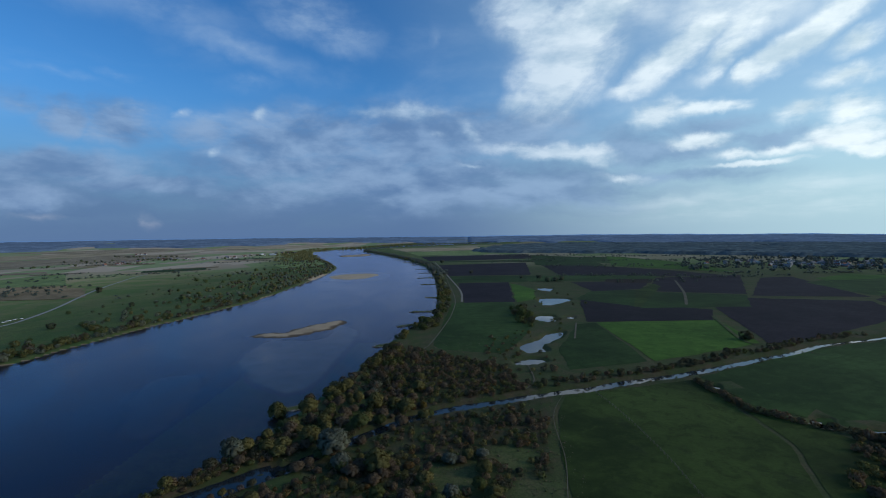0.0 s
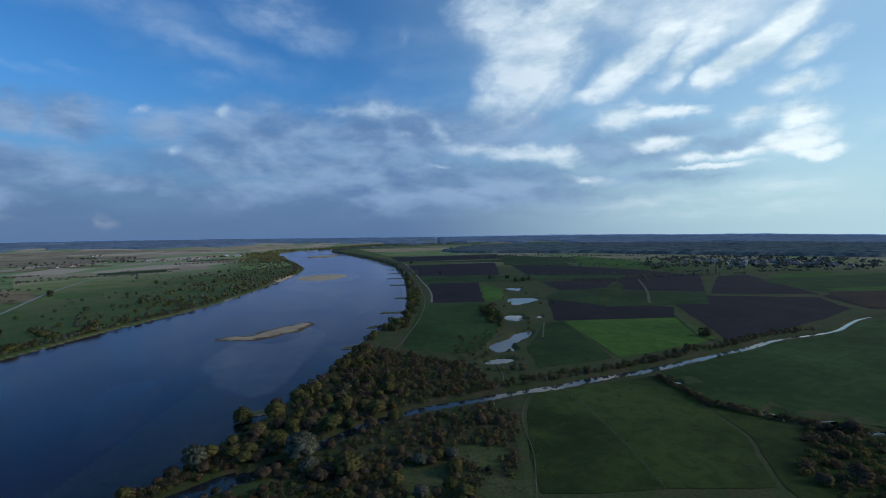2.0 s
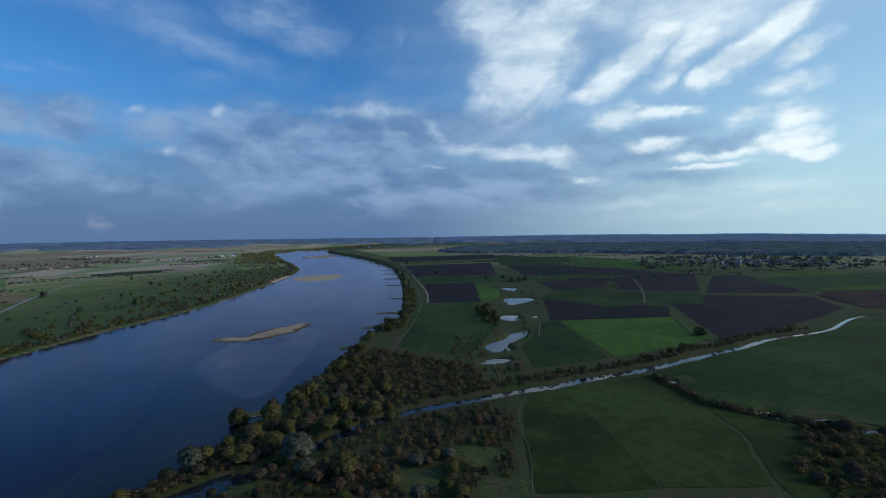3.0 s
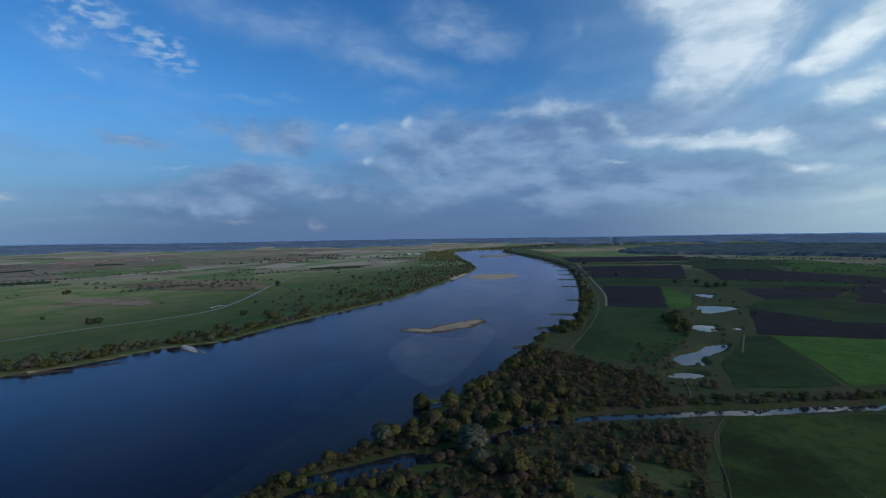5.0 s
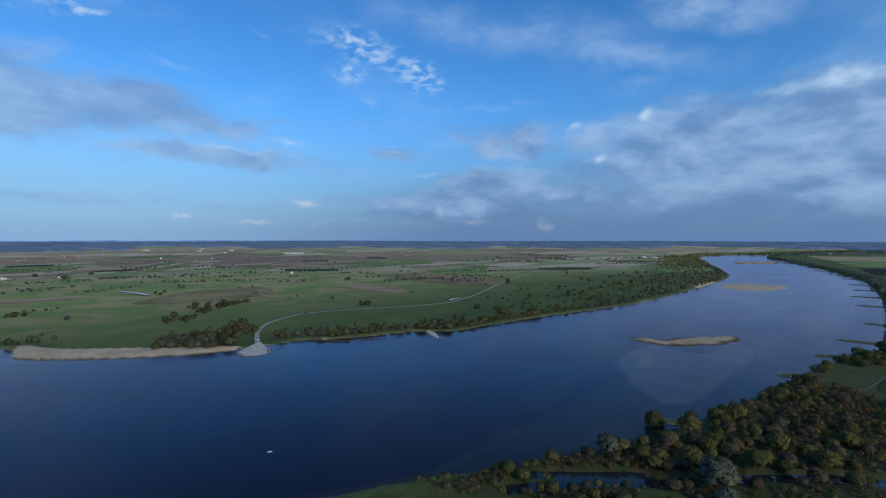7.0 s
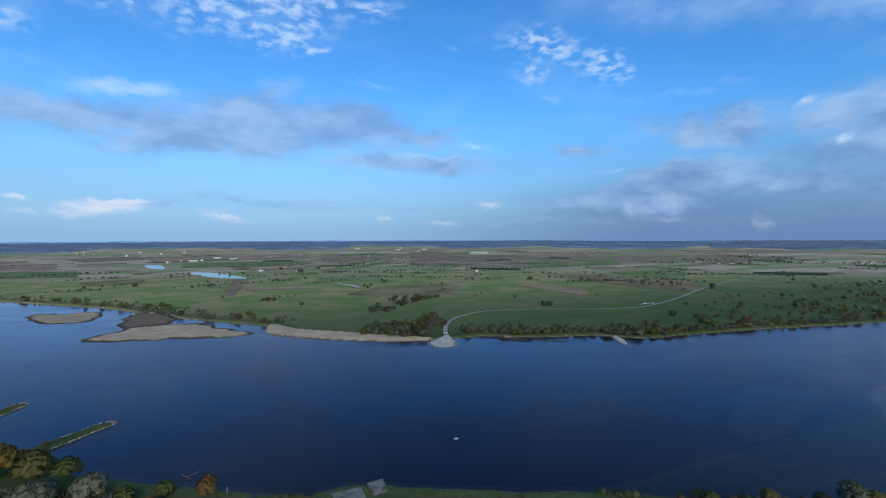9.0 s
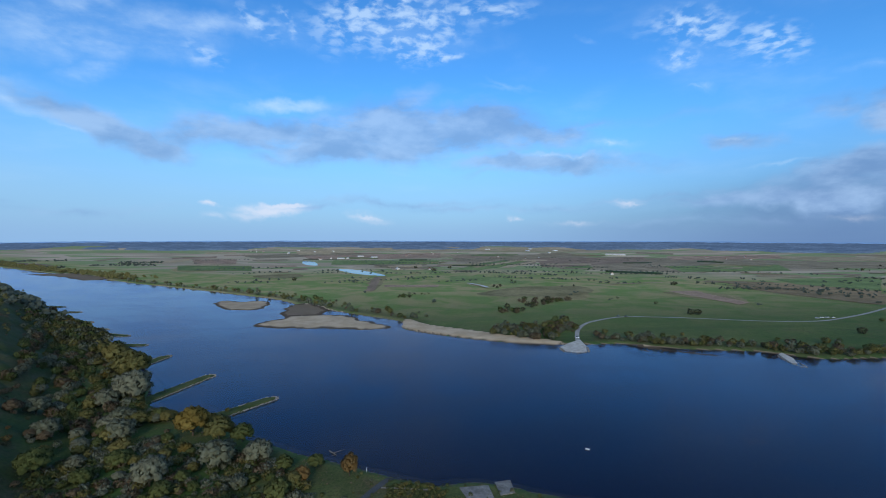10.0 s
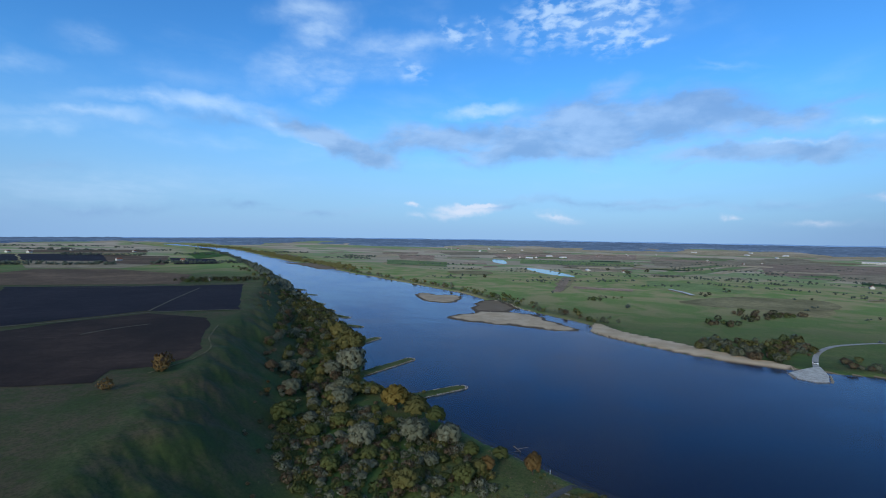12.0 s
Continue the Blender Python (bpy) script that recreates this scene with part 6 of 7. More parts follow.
# far plain on the left bank: hedgerows, farm trees and single bushes
far_places = []
for i in range(85):
    a, d = radians(rng.uniform(-2, 112)), 2300 * math.exp(rng.uniform(-0.75, 0.3))
    x, y = -math.sin(a) * d, math.cos(a) * d
    if x > FAR_BANK[:, 0].min() and x > -380 - max(0, (y - 1500)) * 0.4:
        continue
    b, long = rng.uniform(-0.5, 0.5) + a, rng.uniform(40, 360)
    far_places.append(along([(x, y), (x + math.cos(b) * long, y + math.sin(b) * long)], 14, -6, 6, 0.8))
for i in range(55):
    a, d = radians(rng.uniform(8, 112)), 1500 * math.exp(rng.uniform(-0.75, 0.9))
    x, y = -math.sin(a) * d, math.cos(a) * d
    far_places.append(np.array([(x, y, 0.0)]))
far_places = np.vstack([p for p in far_places if len(p)])
far_places[:, 2] = height(far_places[:, 0], far_places[:, 1])
dry = (far_places[:, 2] - bowl(far_places[:, 0], far_places[:, 1]) > 0.9) & (depth_in(far_places[:, 0], far_places[:, 1], RIVER) < -70)
far_places = far_places[dry]
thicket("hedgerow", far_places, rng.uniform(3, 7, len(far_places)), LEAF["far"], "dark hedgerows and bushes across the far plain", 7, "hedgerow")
bank = np.vstack([along(FAR_BANK[5:30], 12, 12, 90, 0.9), along(FAR_BANK[5:30], 12, 12, 50, 0.9), along(FAR_BANK[180:212], 12, 12, 120, 0.9), along(FAR_BANK[180:200], 10, 12, 200, 0.8)])
thicket("bank_thicket", bank, rng.uniform(6, 12, len(bank)), LEAF["olive"], "olive brush along the far river bank", 8)
bank = np.vstack([along(NEAR_BANK[12:38], 9, -14, -60, 0.95), along(NEAR_BANK[12:38], 9, -14, -40, 0.95), along(NEAR_BANK[195:230], 12, -8, -30, 0.95)])
thicket("bank_thicket", bank, rng.uniform(7, 12, len(bank)), LEAF["far"], "dark brush along the near river bank", 8)
# right bank: wooded hill and hedges between fields
def canopy(name, x, y, keep, tall, mat, label):
    """A closed roof of far tree crowns over a grid of places, dropping to the ground at its edges."""
    rows_n, cols_n = x.shape
    z = height(x.ravel(), y.ravel()).reshape(x.shape)
    inner = np.zeros(keep.shape, bool)
    inner[1:-1, 1:-1] = keep[1:-1, 1:-1] & keep[:-2, 1:-1] & keep[2:, 1:-1] & keep[1:-1, :-2] & keep[1:-1, 2:]
    lump = rng.uniform(0.7, 1.15, x.shape) + 0.12 * wave(x, y, 55.0)
    z = np.where(inner, z + tall * lump, z - 1.0)
    idx = np.arange(x.size).reshape(x.shape)
    q = np.stack([idx[:-1, :-1], idx[1:, :-1], idx[1:, 1:], idx[:-1, 1:]], -1).reshape(-1, 4)
    q = q[keep.ravel()[q].any(1)]
    tri = np.vstack([q[:, :3], q[:, [0, 2, 3]]])
    me = quick_mesh(name, np.column_stack([x.ravel(), y.ravel(), z.ravel()]), tri, [mat])
    me.shade_smooth()
    return tagged(new(name, me), label, "woodland", kind="stuff")


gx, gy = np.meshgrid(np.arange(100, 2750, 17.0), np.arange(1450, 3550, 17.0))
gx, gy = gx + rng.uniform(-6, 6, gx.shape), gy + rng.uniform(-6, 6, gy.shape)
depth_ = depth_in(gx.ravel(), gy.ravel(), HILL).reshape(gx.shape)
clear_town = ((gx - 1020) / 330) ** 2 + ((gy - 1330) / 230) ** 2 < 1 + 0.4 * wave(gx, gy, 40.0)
canopy("hillside_woods", gx, gy, (depth_ > 20 + 60 * wave(gx, gy, 90.0)) & ~clear_town & (wave(gx, gy, 190.0, 2.1) > -0.75), 13.0, hazed_far_leaf, "dark green woods on a far hillside, tinted blue for haze")
edge_ = np.array(spread_over([(600, 1180), (800, 1120), (1250, 1050), (1350, 1350), (1250, 1650), (850, 1650), (700, 1400)], 26, 0.9, 0.38))
thicket("town_trees", edge_, rng.uniform(7, 12, len(edge_)), LEAF["far"], "dark trees among the houses of a small town", 8)
strips = []
for i in range(46):
    x, y = rng.uniform(150, 1500), rng.uniform(800, 2300)
    long = rng.uniform(60, 300)
    b = rng.uniform(-0.35, 0.15)
    strips.append(along([(x, y), (x + math.cos(b) * long, y + math.sin(b) * long)], 13, -4, 4, 0.6))
strips = np.vstack([p for p in strips if len(p)])
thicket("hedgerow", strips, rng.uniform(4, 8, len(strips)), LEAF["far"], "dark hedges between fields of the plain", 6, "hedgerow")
# bluff top, far
strips = [along([(-690, -1101), (-797, -939)], 9, -10, 10), along([(-860, -900), (-1010, -760)], 9, -15, 15), along([(-560, -1150), (-700, -1080)], 10, -10, 10)]
for i in range(26):
    x = rng.uniform(-2400, -500)
    y = rng.uniform(-3000, -1000)
    long = rng.uniform(60, 300)
    b = rng.uniform(1.6, 2.4)
    strips.append(along([(x, y), (x + math.cos(b) * long, y + math.sin(b) * long)], 12, -6, 6, 0.8))
strips = np.vstack([p for p in strips if len(p)])
strips = strips[depth_in(strips[:, 0], strips[:, 1], RIVER) < -40]
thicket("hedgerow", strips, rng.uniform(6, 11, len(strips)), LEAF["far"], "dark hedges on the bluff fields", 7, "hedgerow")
# the woods that close the view, haze painted into their pale blue
for lo, hi, start, label in ((-66, -3, 3250.0, "woods on the far right-bank hills, coloured blue for haze"), (-3, 168, 3900.0, "forest along the horizon, coloured blue for haze")):
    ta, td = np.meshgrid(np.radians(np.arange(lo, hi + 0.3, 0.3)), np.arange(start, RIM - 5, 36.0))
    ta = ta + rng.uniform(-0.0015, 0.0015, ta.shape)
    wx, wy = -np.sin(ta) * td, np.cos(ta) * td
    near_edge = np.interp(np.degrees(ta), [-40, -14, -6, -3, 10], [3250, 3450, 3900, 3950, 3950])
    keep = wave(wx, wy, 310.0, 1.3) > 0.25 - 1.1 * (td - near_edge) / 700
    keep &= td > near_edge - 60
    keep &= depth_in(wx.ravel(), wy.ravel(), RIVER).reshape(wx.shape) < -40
    canopy("horizon_woods", wx, wy, keep, 11.0, hazed_horizon_leaf, label)
# the last ridge, with its blue haze as colour and glow
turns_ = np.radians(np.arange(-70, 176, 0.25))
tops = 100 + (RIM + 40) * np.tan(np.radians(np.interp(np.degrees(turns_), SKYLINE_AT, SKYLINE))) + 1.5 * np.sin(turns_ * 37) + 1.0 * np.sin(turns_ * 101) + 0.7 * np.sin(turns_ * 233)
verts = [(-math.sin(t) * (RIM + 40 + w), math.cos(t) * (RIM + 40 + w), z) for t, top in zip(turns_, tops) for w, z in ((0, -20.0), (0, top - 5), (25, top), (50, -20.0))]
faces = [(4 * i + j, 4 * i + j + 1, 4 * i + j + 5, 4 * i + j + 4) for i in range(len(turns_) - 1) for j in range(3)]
tagged(new("backdrop", mesh_of("backdrop", verts, faces, ridge_mat, False)), "ridge far off on the horizon, blue and glowing for haze", "backdrop", kind="structure")
# ---- small things ----
def part(name, bm, mat, parent, label=""):
    me = bpy.data.meshes.new(name)
    bm.to_mesh(me)
    bm.free()
    me.materials.append(mat)
    ob = new(name, me)
    ob.parent = parent
    if label:
        tagged(ob, label)
    return ob


def box(bm, x, y, z, sx, sy, sz):
    r = bmesh.ops.create_cube(bm, size=1.0)
    for v in r["verts"]:
        v.co = (v.co.x * sx + x, v.co.y * sy + y, v.co.z * sz + z)
    return r["verts"]


white_wall = plain("white_render", (0.55, 0.53, 0.50), 0.9)
grey_wall = plain("grey_render", (0.32, 0.31, 0.30), 0.9)
brick_wall = plain("brick_wall", (0.30, 0.15, 0.10), 0.9)
red_roof = plain("red_tile", (0.20, 0.075, 0.05), 0.85)
grey_roof = plain("grey_roofing", (0.16, 0.16, 0.17), 0.8)
pale_roof = plain("pale_sheet_roof", (0.52, 0.53, 0.55), 0.5)
dark_glass = plain("dark_pane", (0.03, 0.035, 0.04), 0.2)
white_paint = plain("white_paint", (0.80, 0.80, 0.80), 0.35)
dark_paint = plain("dark_paint", (0.03, 0.03, 0.035), 0.3)
rubber = plain("rubber", (0.02, 0.02, 0.02), 0.9)
wood_mat = plain("weathered_wood", (0.16, 0.13, 0.10), 0.9)
houses = {}


def house(kind, x, y, turn, size=1.0):
    """A house: walls with windows and a door, a gable or flat roof, a chimney."""
    z = spot(x, y)
    m = pose(x, y, z - 0.1, 0, 0, turn) @ Matrix.Diagonal((size, size, size, 1))
    if kind in houses:
        return copy_thing(houses[kind], m)
    long, deep, tall, pitch, wall, roof, label = {
        "white": (13, 9, 4.2, 3.6, white_wall, red_roof, "white rendered house with a red tiled gable roof"),
        "grey": (11, 9, 5.5, 3.2, grey_wall, grey_roof, "grey rendered house with a dark gable roof"),
        "brick": (14, 8, 3.6, 3.4, brick_wall, grey_roof, "brick farmhouse with a grey gable roof"),
        "barn": (34, 13, 5.0, 3.0, white_wall, pale_roof, "long white farm building with a pale sheet roof"),
        "shed": (70, 26, 8.0, 2.0, white_wall, pale_roof, "large white storage hall with a pale roof"),
        "block": (42, 13, 13.0, 0.6, white_wall, grey_roof, "pale four-storey apartment block with a flat roof")}[kind]
    ob = tagged(new("house"), label, "house", "houses on the plain")
    bm = bmesh.new()
    box(bm, 0, 0, tall / 2, long, deep, tall)
    if pitch > 1:
        for s in (-1, 1):
            v = [bm.verts.new((s * long / 2, -deep / 2, tall)), bm.verts.new((s * long / 2, deep / 2, tall)), bm.verts.new((s * long / 2, 0, tall + pitch))]
            bm.faces.new(v if s > 0 else v[::-1])
    part("wall", bm, wall, ob)
    bm = bmesh.new()
    if pitch > 1:
        for s in (-1, 1):
            lo, hi = (deep / 2 + 0.5) * s, tall - 0.5 * 2 * pitch / deep
            pts = [(-long / 2 - 0.5, lo, hi), (long / 2 + 0.5, lo, hi), (long / 2 + 0.5, 0, tall + pitch), (-long / 2 - 0.5, 0, tall + pitch)]
            v = [bm.verts.new(p) for p in pts] + [bm.verts.new((p[0], p[1], p[2] + 0.3)) for p in pts]
            for f in ((0, 1, 2, 3), (7, 6, 5, 4), (0, 4, 5, 1), (1, 5, 6, 2), (2, 6, 7, 3), (3, 7, 4, 0)):
                bm.faces.new([v[i] for i in f])
        bmesh.ops.recalc_face_normals(bm, faces=bm.faces)
    else:
        box(bm, 0, 0, tall + pitch / 2, long + 0.8, deep + 0.8, pitch)
    roof_ob = part("roof", bm, roof, ob)
    if kind in ("white", "grey", "brick"):
        bm = bmesh.new()
        box(bm, long * 0.2, deep * 0.12, tall + pitch, 0.8, 0.8, 2.0)
        part("chimney", bm, brick_wall, roof_ob)
    for level in range(max(1, int(tall // 3.2))):
        for i in range(int(long // 3.5)):
            for s in (-1, 1):
                bm = bmesh.new()
                box(bm, -long / 2 + 2.2 + i * 3.4, s * (deep / 2 + 0.03), 1.7 + 3.1 * level, 1.3, 0.12, 1.4)
                part("window", bm, dark_glass, ob)
    ob.matrix_basis = m
    houses[kind] = ob
    return ob


for x, y, kind, n_, spread_x, spread_y in ((-1282, 1821, "white", 4, 60, 40), (-1330, 1990, "brick", 3, 90, 60), (-1210, 2190, "white", 6, 110, 70), (-1100, 2330, "grey", 5, 110, 80), (-1040, 2440, "white", 6, 110, 90),
                                           (-985, 2650, "white", 5, 100, 100), (-960, 2560, "barn", 2, 60, 40), (-900, 2850, "brick", 4, 90, 100), (-1400, 2280, "grey", 4, 130, 60), (-1750, 2700, "white", 3, 150, 70),
                                           (-1640, 187, "white", 1, 5, 5), (-1655, 75, "barn", 1, 5, 5), (-1329, 701, "white", 1, 4, 4), (-2600, -250, "white", 4, 120, 90), (-2640, -210, "barn", 2, 90, 60),
                                           (-2940, -100, "barn", 3, 160, 100), (-3592, -821, "white", 4, 200, 200), (-3500, -446, "barn", 4, 200, 200), (-3300, 300, "white", 5, 300, 300), (-2700, 900, "white", 3, 250, 200),
                                           (-3500, 1200, "barn", 5, 300, 300), (-2300, 2100, "white", 4, 200, 200), 
                                           (-900, -1000, "white", 2, 150, 80), (-620, -1180, "barn", 1, 10, 10), (-1300, -1700, "white", 4, 200, 200)):
    for i in range(n_):
        house(kind, x + rng.uniform(-1, 1) * spread_x, y + rng.uniform(-1, 1) * spread_y, rng.uniform(-25, 25) + (90 if rng.random() < 0.4 else 0), rng.uniform(0.85, 1.15))
for kind, x, y, turn_ in (("grey", -590, -512, 20), ("brick", -606, -494, 70), ("grey", -618, -484, 40)):
    house(kind, x, y, turn_, 0.5)
for x, y in ((-2885, 1579), (-2925, 1540)):
    house("shed", x, y, 50, 1.0)
# the town at the foot of the wooded hill
for i in range(64):
    u = rng.random()
    x, y = 800 + 420 * u + rng.uniform(-60, 60), 1320 - 130 * u + rng.uniform(-110, 190)
    house(("white", "grey", "grey", "brick", "grey")[int(rng.integers(5))], x, y, rng.uniform(0, 180), rng.uniform(0.8, 1.05))
for i in range(7):
    house("block", rng.uniform(900, 1060), rng.uniform(1330, 1480), rng.uniform(-20, 40), rng.uniform(0.6, 0.8))
for i in range(16):
    house(("white", "grey")[i % 2], 1280 + rng.uniform(-230, 230), 2850 + rng.uniform(-200, 200), rng.uniform(0, 180), 1.2)

# slipway at the end of the road
slipway = tagged(new("slipway"), "pale concrete ferry slipway running down into the river", "slipway")
bm = bmesh.new()
top, foot = [(-446, 203), (-440, 193)], [(-404, 190), (-408, 172)]
pts = [(*top[0], 1.95), (*top[1], 1.95), (-424, 172.5, 0.75), (*foot[1], 0.18), (-402, 180, 0.12), (*foot[0], 0.2), (-422, 198, 0.9)]
low = [(x, y, -2.0) for x, y, z in pts]
va, vb = [bm.verts.new(p) for p in pts], [bm.verts.new(p) for p in low]
bm.faces.new(va)
for i in range(len(pts)):
    bm.faces.new((va[i], vb[i], vb[(i + 1) % len(pts)], va[(i + 1) % len(pts)]))
bmesh.ops.recalc_face_normals(bm, faces=bm.faces)
part("ramp", bm, concrete_mat, slipway)


def rocks(name, line, gap, spread, size, parent, label, lift=0.0):
    """A line of rough stones under a thing, as one mass."""
    pts = resample(np.array(line, float), max(3, int(np.hypot(*np.diff(np.array(line, float), axis=0).T).sum() / gap)))
    pts = pts + rng.uniform(-spread, spread, pts.shape)
    c = np.column_stack([pts, np.full(len(pts), 0.1 + lift)])
    v, f = clumps(c, size * rng.uniform(0.6, 1.4, len(c)), rng, 0.7)
    ob = new(name, mesh_of(name, v, f, stone_mat))
    ob.parent = parent
    return tagged(ob, label, kind="stuff")


rocks("stones", [(-424, 171), (-408, 170), (-400, 180), (-404, 192), (-424, 200)], 0.6, 0.8, 0.55, slipway, "rough grey stones")


tuft_at = []


def groyne(root, tip, wide, tall=0.9):
    """A low stone dam run out from the bank: earth core, grass on top, stone edges."""
    a, b = np.array(root, float), np.array(tip, float)
    d = (b - a) / np.hypot(*(b - a))
    s = np.array([-d[1], d[0]])
    a = a - d * 6
    ob = tagged(new("groyne"), "low stone groyne with rough grass on top, in the river", "groyne", "groynes along the bank")
    bm = bmesh.new()
    rings = []
    long = np.hypot(*(b - a))
    steps = max(6, int(long / 3))
    for i in range(steps + 1):
        u = i / steps
        c = a + (b - a) * u
        w = wide / 2 * (1 - 0.25 * u) * (1 if u < 0.93 else 0.55) * (1 + 0.12 * math.sin(i * 1.7))
        h = tall * (1 - 0.25 * u) * (1 + 0.15 * math.sin(i * 2.3)) * (1 if u < 0.97 else 0.4)
        rings.append([bm.verts.new((*(c + s * k * w), z)) for k, z in ((-1.7, -1.5), (-1.0, h * 0.75), (-0.45, h), (0.45, h), (1.0, h * 0.75), (1.7, -1.5))])
    for r, q in zip(rings, rings[1:]):
        for i in range(5):
            bm.faces.new((r[i], q[i], q[i + 1], r[i + 1]))
    bm.faces.new(rings[-1])
    bmesh.ops.recalc_face_normals(bm, faces=bm.faces)
    part("core", bm, grass_mat, ob)
    k = max(2, int(long / 11))
    for i in range(k):
        c = a + (b - a) * (0.06 + 0.62 * i / k)
        tuft_at.append((c[0], c[1], tall * 0.8, rng.uniform(0.25, 0.55) * (1.5 - i / k)))
    for side in (-1, 1):
        rocks("stone_edge", [a + d * 4 + s * side * wide * 0.62, b - d * 2 + s * side * wide * 0.48], 0.5, 0.5, 0.5, ob, "rough grey stones", 0.2)
    rocks("stone_head", [b - s * wide * 0.3, b + d * 1.5, b + s * wide * 0.3], 0.3, 1.0, 0.5, ob, "pale rough stones", 0.1)
    return ob


for root, tip, wide, high in (((-276, -94), (-311, -64), 8.5, 1.3), ((-316, -142), (-370, -121), 8.5, 1.3), ((-400, -188), (-437, -179), 9, 1.2), ((-486, -240), (-484, -218), 9, 1.0), ((-545, -284), (-533, -258), 9, 1.0),
                              ((-588, -330), (-574, -300), 9, 1.0), ((-640, -372), (-628, -345), 9, 1.0), ((-725, -440), (-722, -410), 9, 1.0), ((-790, -500), (-780, -465), 9, 1.0), ((-930, -620), (-910, -585), 10, 1.0)):
    groyne(root, tip, wide, high)
for root, tip, wide in (((-80, 274), (-96, 268), 3), ((-46, 430), (-63, 421), 5), ((-28, 526), (-51, 512), 4), ((-8, 612), (-43, 609), 4), ((-8, 745), (-29, 752), 5), ((-12, 946), (-47, 950), 6),
                        ((-22, 1096), (-60, 1092), 7), ((-32, 1230), (-66, 1236), 7), ((-48, 1370), (-82, 1378), 8), ((-72, 1560), (-106, 1566), 9), ((-110, 1720), (-146, 1730), 10), ((-160, 1900), (-196, 1910), 10)):
    groyne(root, tip, wide + 3, 1.0)
for x, y, z, size in tuft_at:
    plant("shrub", ("green", "olive", "dark")[int(rng.integers(3))], x, y, size, True, z)
spit = tagged(new("spit"), "pale concrete slab spit at the far bank", "groyne")
bm = bmesh.new()
va = [bm.verts.new(p) for p in ((-374, 361, 1.1), (-369, 353, 1.1), (-355, 346, 0.7), (-344, 341, 0.3), (-342, 345, 0.3), (-356, 355, 0.7))]
vb = [bm.verts.new((v.co.x, v.co.y, -1.5)) for v in va]
bm.faces.new(va)
for i in range(6):
    bm.faces.new((va[i], vb[i], vb[(i + 1) % 6], va[(i + 1) % 6]))
bmesh.ops.recalc_face_normals(bm, faces=bm.faces)
part("slab", bm, concrete_mat, spit)
rocks("stone_edge", [(-369, 352), (-352, 343), (-332, 338), (-331, 342), (-345, 349)], 0.7, 0.6, 0.5, spit, "dark rough stones")


# small motor boat with a white hull
def boat(x, y, turn):
    ob = tagged(new("boat"), "small white open motor boat drifting on the river", "boat")
    bm = bmesh.new()
    rings = []
    for u, w, lift in ((-2.3, 0.75, 0.0), (-1.2, 0.9, 0.0), (0.2, 0.9, 0.02), (1.4, 0.65, 0.1), (2.4, 0.05, 0.28)):
        rings.append([bm.verts.new((u, y_ * w, z + lift)) for y_, z in ((-1, 0.5), (-0.8, -0.15), (0, -0.3), (0.8, -0.15), (1, 0.5), (0.86, 0.5), (0.7, 0.08), (-0.7, 0.08), (-0.86, 0.5))])
    for r, q in zip(rings, rings[1:]):
        for i in range(9):
            bm.faces.new((r[i], q[i], q[(i + 1) % 9], r[(i + 1) % 9]))
    bm.faces.new(rings[0])
    bm.faces.new(rings[-1])
    bmesh.ops.recalc_face_normals(bm, faces=bm.faces)
    part("hull", bm, white_paint, ob)
    for u in (-0.9, 0.5):
        bm = bmesh.new()
        box(bm, u, 0, 0.33, 0.35, 1.4, 0.06)
        part("seat", bm, wood_mat, ob)
    bm = bmesh.new()
    box(bm, -2.45, 0, 0.65, 0.3, 0.35, 0.5)
    box(bm, -2.5, 0, 0.1, 0.12, 0.14, 0.9)
    part("outboard_motor", bm, dark_paint, ob)
    ob.matrix_basis = pose(x, y, 0.12, 0, 0, turn) @ Matrix.Diagonal((0.44, 0.44, 0.44, 1))
    return ob


boat(-213, 101, 60)
cars = {}


def car(x, y, turn, paint, word):
    z = spot(x, y) + 0.42
    if word in cars:
        return copy_thing(cars[word], pose(x, y, z, 0, 0, turn))
    ob = tagged(new("car"), word + " passenger car parked on grass beside the road", "car", "parked cars")
    bm = bmesh.new()
    for v in box(bm, 0, 0, 0.62, 4.3, 1.75, 0.65):
        if v.co.z > 0.6:
            v.co.x *= 0.96
            v.co.y *= 0.93
    part("body", bm, paint, ob)
    bm = bmesh.new()
    for v in box(bm, -0.2, 0, 1.2, 2.5, 1.55, 0.55):
        if v.co.z > 1.2:
            v.co.x = v.co.x * 0.68 - 0.1
            v.co.y *= 0.85
    part("cabin", bm, dark_glass, ob)
    for sx in (-1.35, 1.35):
        for sy in (-0.82, 0.82):
            bm = bmesh.new()
            bmesh.ops.create_cone(bm, cap_ends=True, segments=12, radius1=0.32, radius2=0.32, depth=0.22, matrix=Matrix.Translation((sx, sy, 0.32)) @ Matrix.Rotation(math.pi / 2, 4, "X"))
            part("wheel", bm, rubber, ob)
    ob.matrix_basis = pose(x, y, z, 0, 0, turn)
    cars[word] = ob
    return ob


for i, (x, y) in enumerate(((-533, 566), (-536, 576), (-537, 585), (-535, 592))):
    car(x, y, 75 + 8 * i, white_paint, "white")
for x, y in ((-580, 316), (-578, 326)):
    car(x, y, 80, dark_paint, "dark")
car(-456, 204, 30, white_paint, "white")

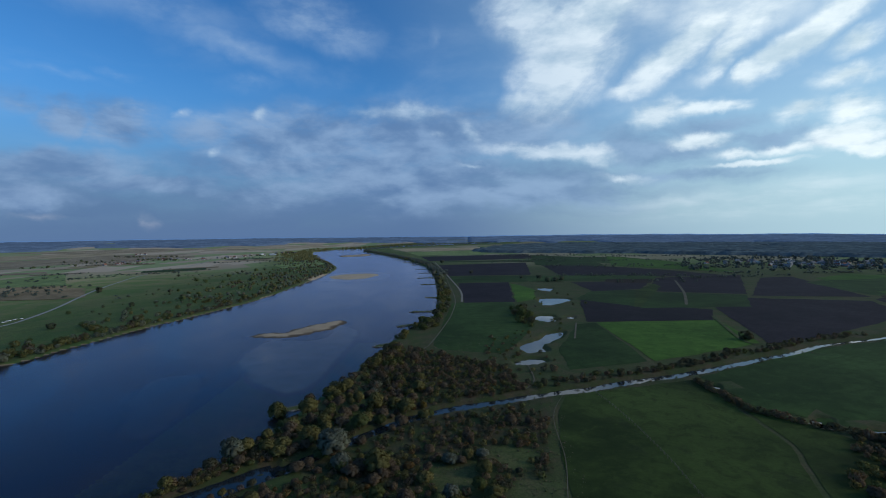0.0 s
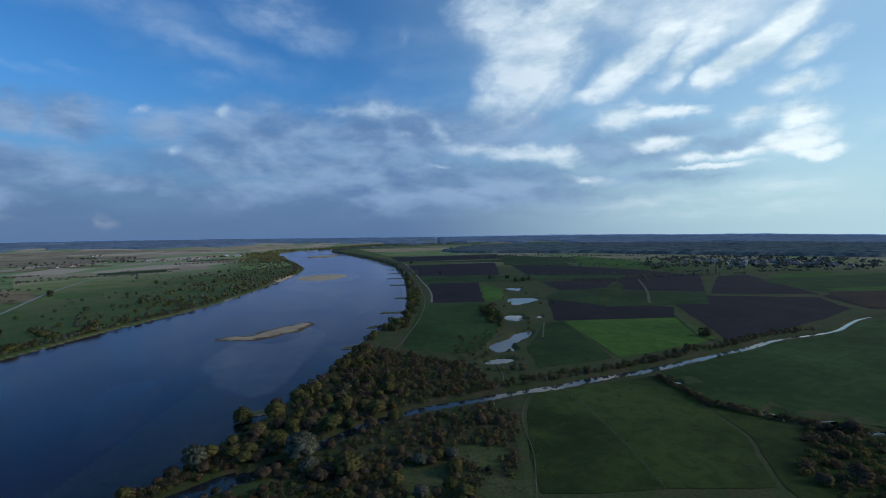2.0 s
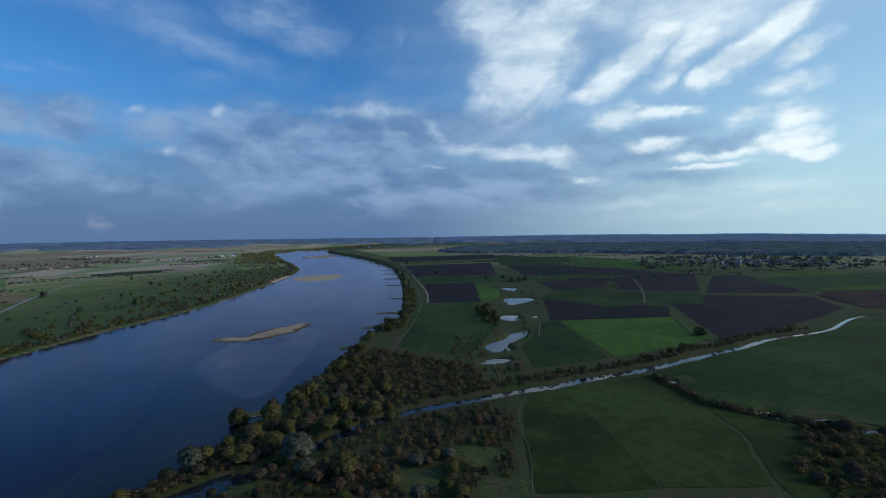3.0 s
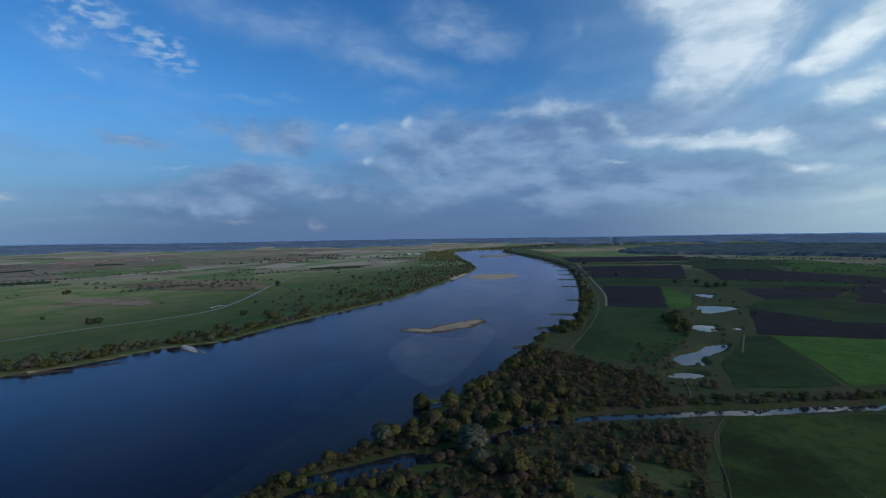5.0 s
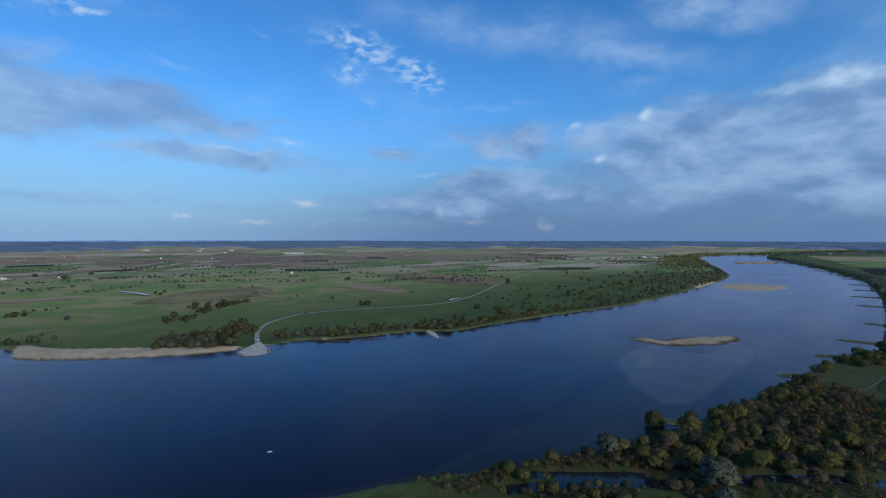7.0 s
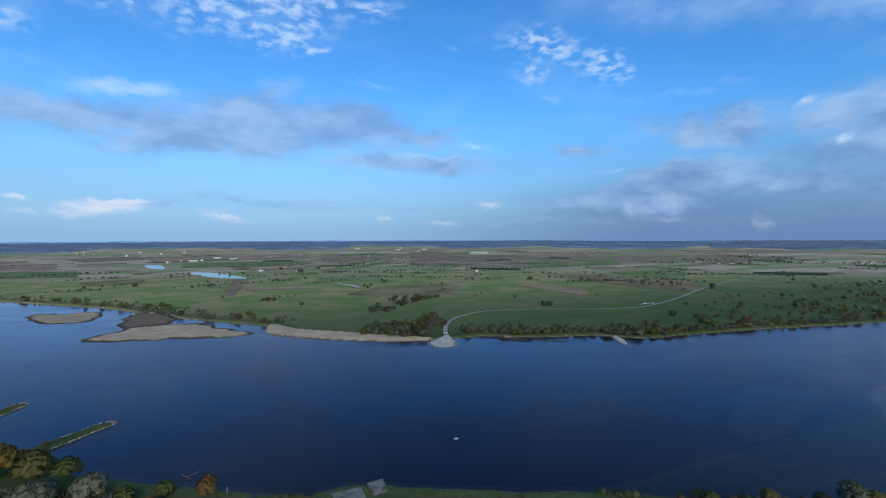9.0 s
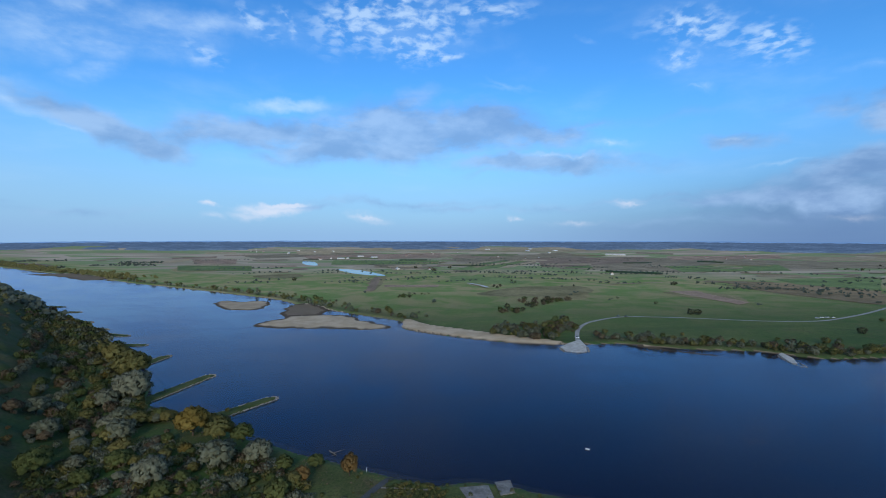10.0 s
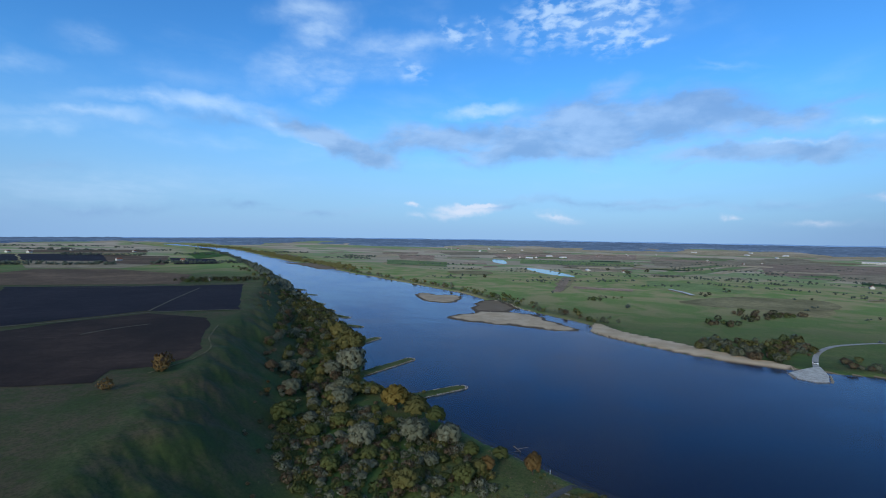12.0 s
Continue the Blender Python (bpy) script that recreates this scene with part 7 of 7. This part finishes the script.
# the landing below the eye
for corners in ([(-184, 33), (-184, 45), (-172, 45), (-173, 35)], [(-186, 48), (-187, 55), (-177, 54), (-176, 48)]):
    bm = bmesh.new()
    va = [bm.verts.new((x, y, 1.75)) for x, y in corners]
    vb = [bm.verts.new((x, y, -0.4)) for x, y in corners]
    bm.faces.new(va)
    for i in range(4):
        bm.faces.new((va[i], vb[i], vb[(i + 1) % 4], va[(i + 1) % 4]))
    bmesh.ops.recalc_face_normals(bm, faces=bm.faces)
    bmesh.ops.bevel(bm, geom=bm.edges[:], offset=0.12, segments=1, affect="EDGES")
    me = bpy.data.meshes.new("concrete_pad")
    bm.to_mesh(me)
    bm.free()
    me.materials.append(pad_mat)
    tagged(new("concrete_pad", me), "cracked pale concrete pad in grass at the shore", "concrete pad", "concrete pads at the landing")
road("landing_path", [(-160, -20), (-176, -8), (-188, 0), (-195, 6), (-198, 12)], 3.0, lane_mat, "grey lane running down to the shore", 0.25)
road("landing_path", [(-188, 2), (-186, 12), (-184, 20), (-187, 26)], 1.2, path_mat, "pale trodden path along the shore", 0.25)
post = tagged(new("mooring_post"), "slim white post standing on the grassy shore", "post")
bm = bmesh.new()
bmesh.ops.create_cone(bm, cap_ends=True, segments=10, radius1=0.16, radius2=0.12, depth=3.2, matrix=Matrix.Translation((0, 0, 1.5)))
part("shaft", bm, white_paint, post)
bm = bmesh.new()
bmesh.ops.create_cone(bm, cap_ends=True, segments=10, radius1=0.2, radius2=0.02, depth=0.3, matrix=Matrix.Translation((0, 0, 3.25)))
part("cap", bm, white_paint, post)
post.matrix_basis = pose(-204, -4, spot(-204, -4)) @ Matrix.Scale(0.65, 4)
log = tagged(new("driftwood"), "bleached driftwood branch lying in shallow water", "driftwood")
for i, (a_, b_, r_) in enumerate((((-228, -22, 0.2), (-222, -18, 0.5), 0.25), ((-225, -20, 0.3), (-227, -15, 0.9), 0.14), ((-223, -19, 0.4), (-220, -21, 1.1), 0.12))):
    bm = bmesh.new()
    va, vb = Vector(a_), Vector(b_)
    bmesh.ops.create_cone(bm, cap_ends=True, segments=7, radius1=r_, radius2=r_ * 0.4, depth=(vb - va).length,
                          matrix=Matrix.Translation((va + vb) / 2) @ (vb - va).to_track_quat("Z", "Y").to_matrix().to_4x4())
    part("stem" if i == 0 else "branch", bm, wood_mat, log)

# wire fence across the meadow
fence = tagged(new("fence"), "thin weathered post and wire fence across a meadow", "fence")
line = resample(curve([(92, 284), (95, 258), (96, 232), (96, 200), (94, 170)]), 34)
fz = height(line[:, 0], line[:, 1])
bm = bmesh.new()
box(bm, 0, 0, 0.6, 0.16, 0.16, 1.5)
post_me = bpy.data.meshes.new("post")
bm.to_mesh(post_me)
bm.free()
post_me.materials.append(wood_mat)
for (x, y), z in zip(line, fz):
    ob = new("post", post_me)
    ob.parent = fence
    ob.location = (x, y, z + 0.3)
for lift in (0.7, 1.15):
    cu = bpy.data.curves.new("wire", "CURVE")
    cu.dimensions, cu.bevel_depth, cu.bevel_resolution = "3D", 0.03, 1
    sp = cu.splines.new("POLY")
    sp.points.add(len(line) - 1)
    for p, (x, y), z in zip(sp.points, line, fz):
        p.co = (x, y, z + 0.3 + lift, 1)
    cu.materials.append(wood_mat)
    ob = new("wire", cu)
    ob.parent = fence
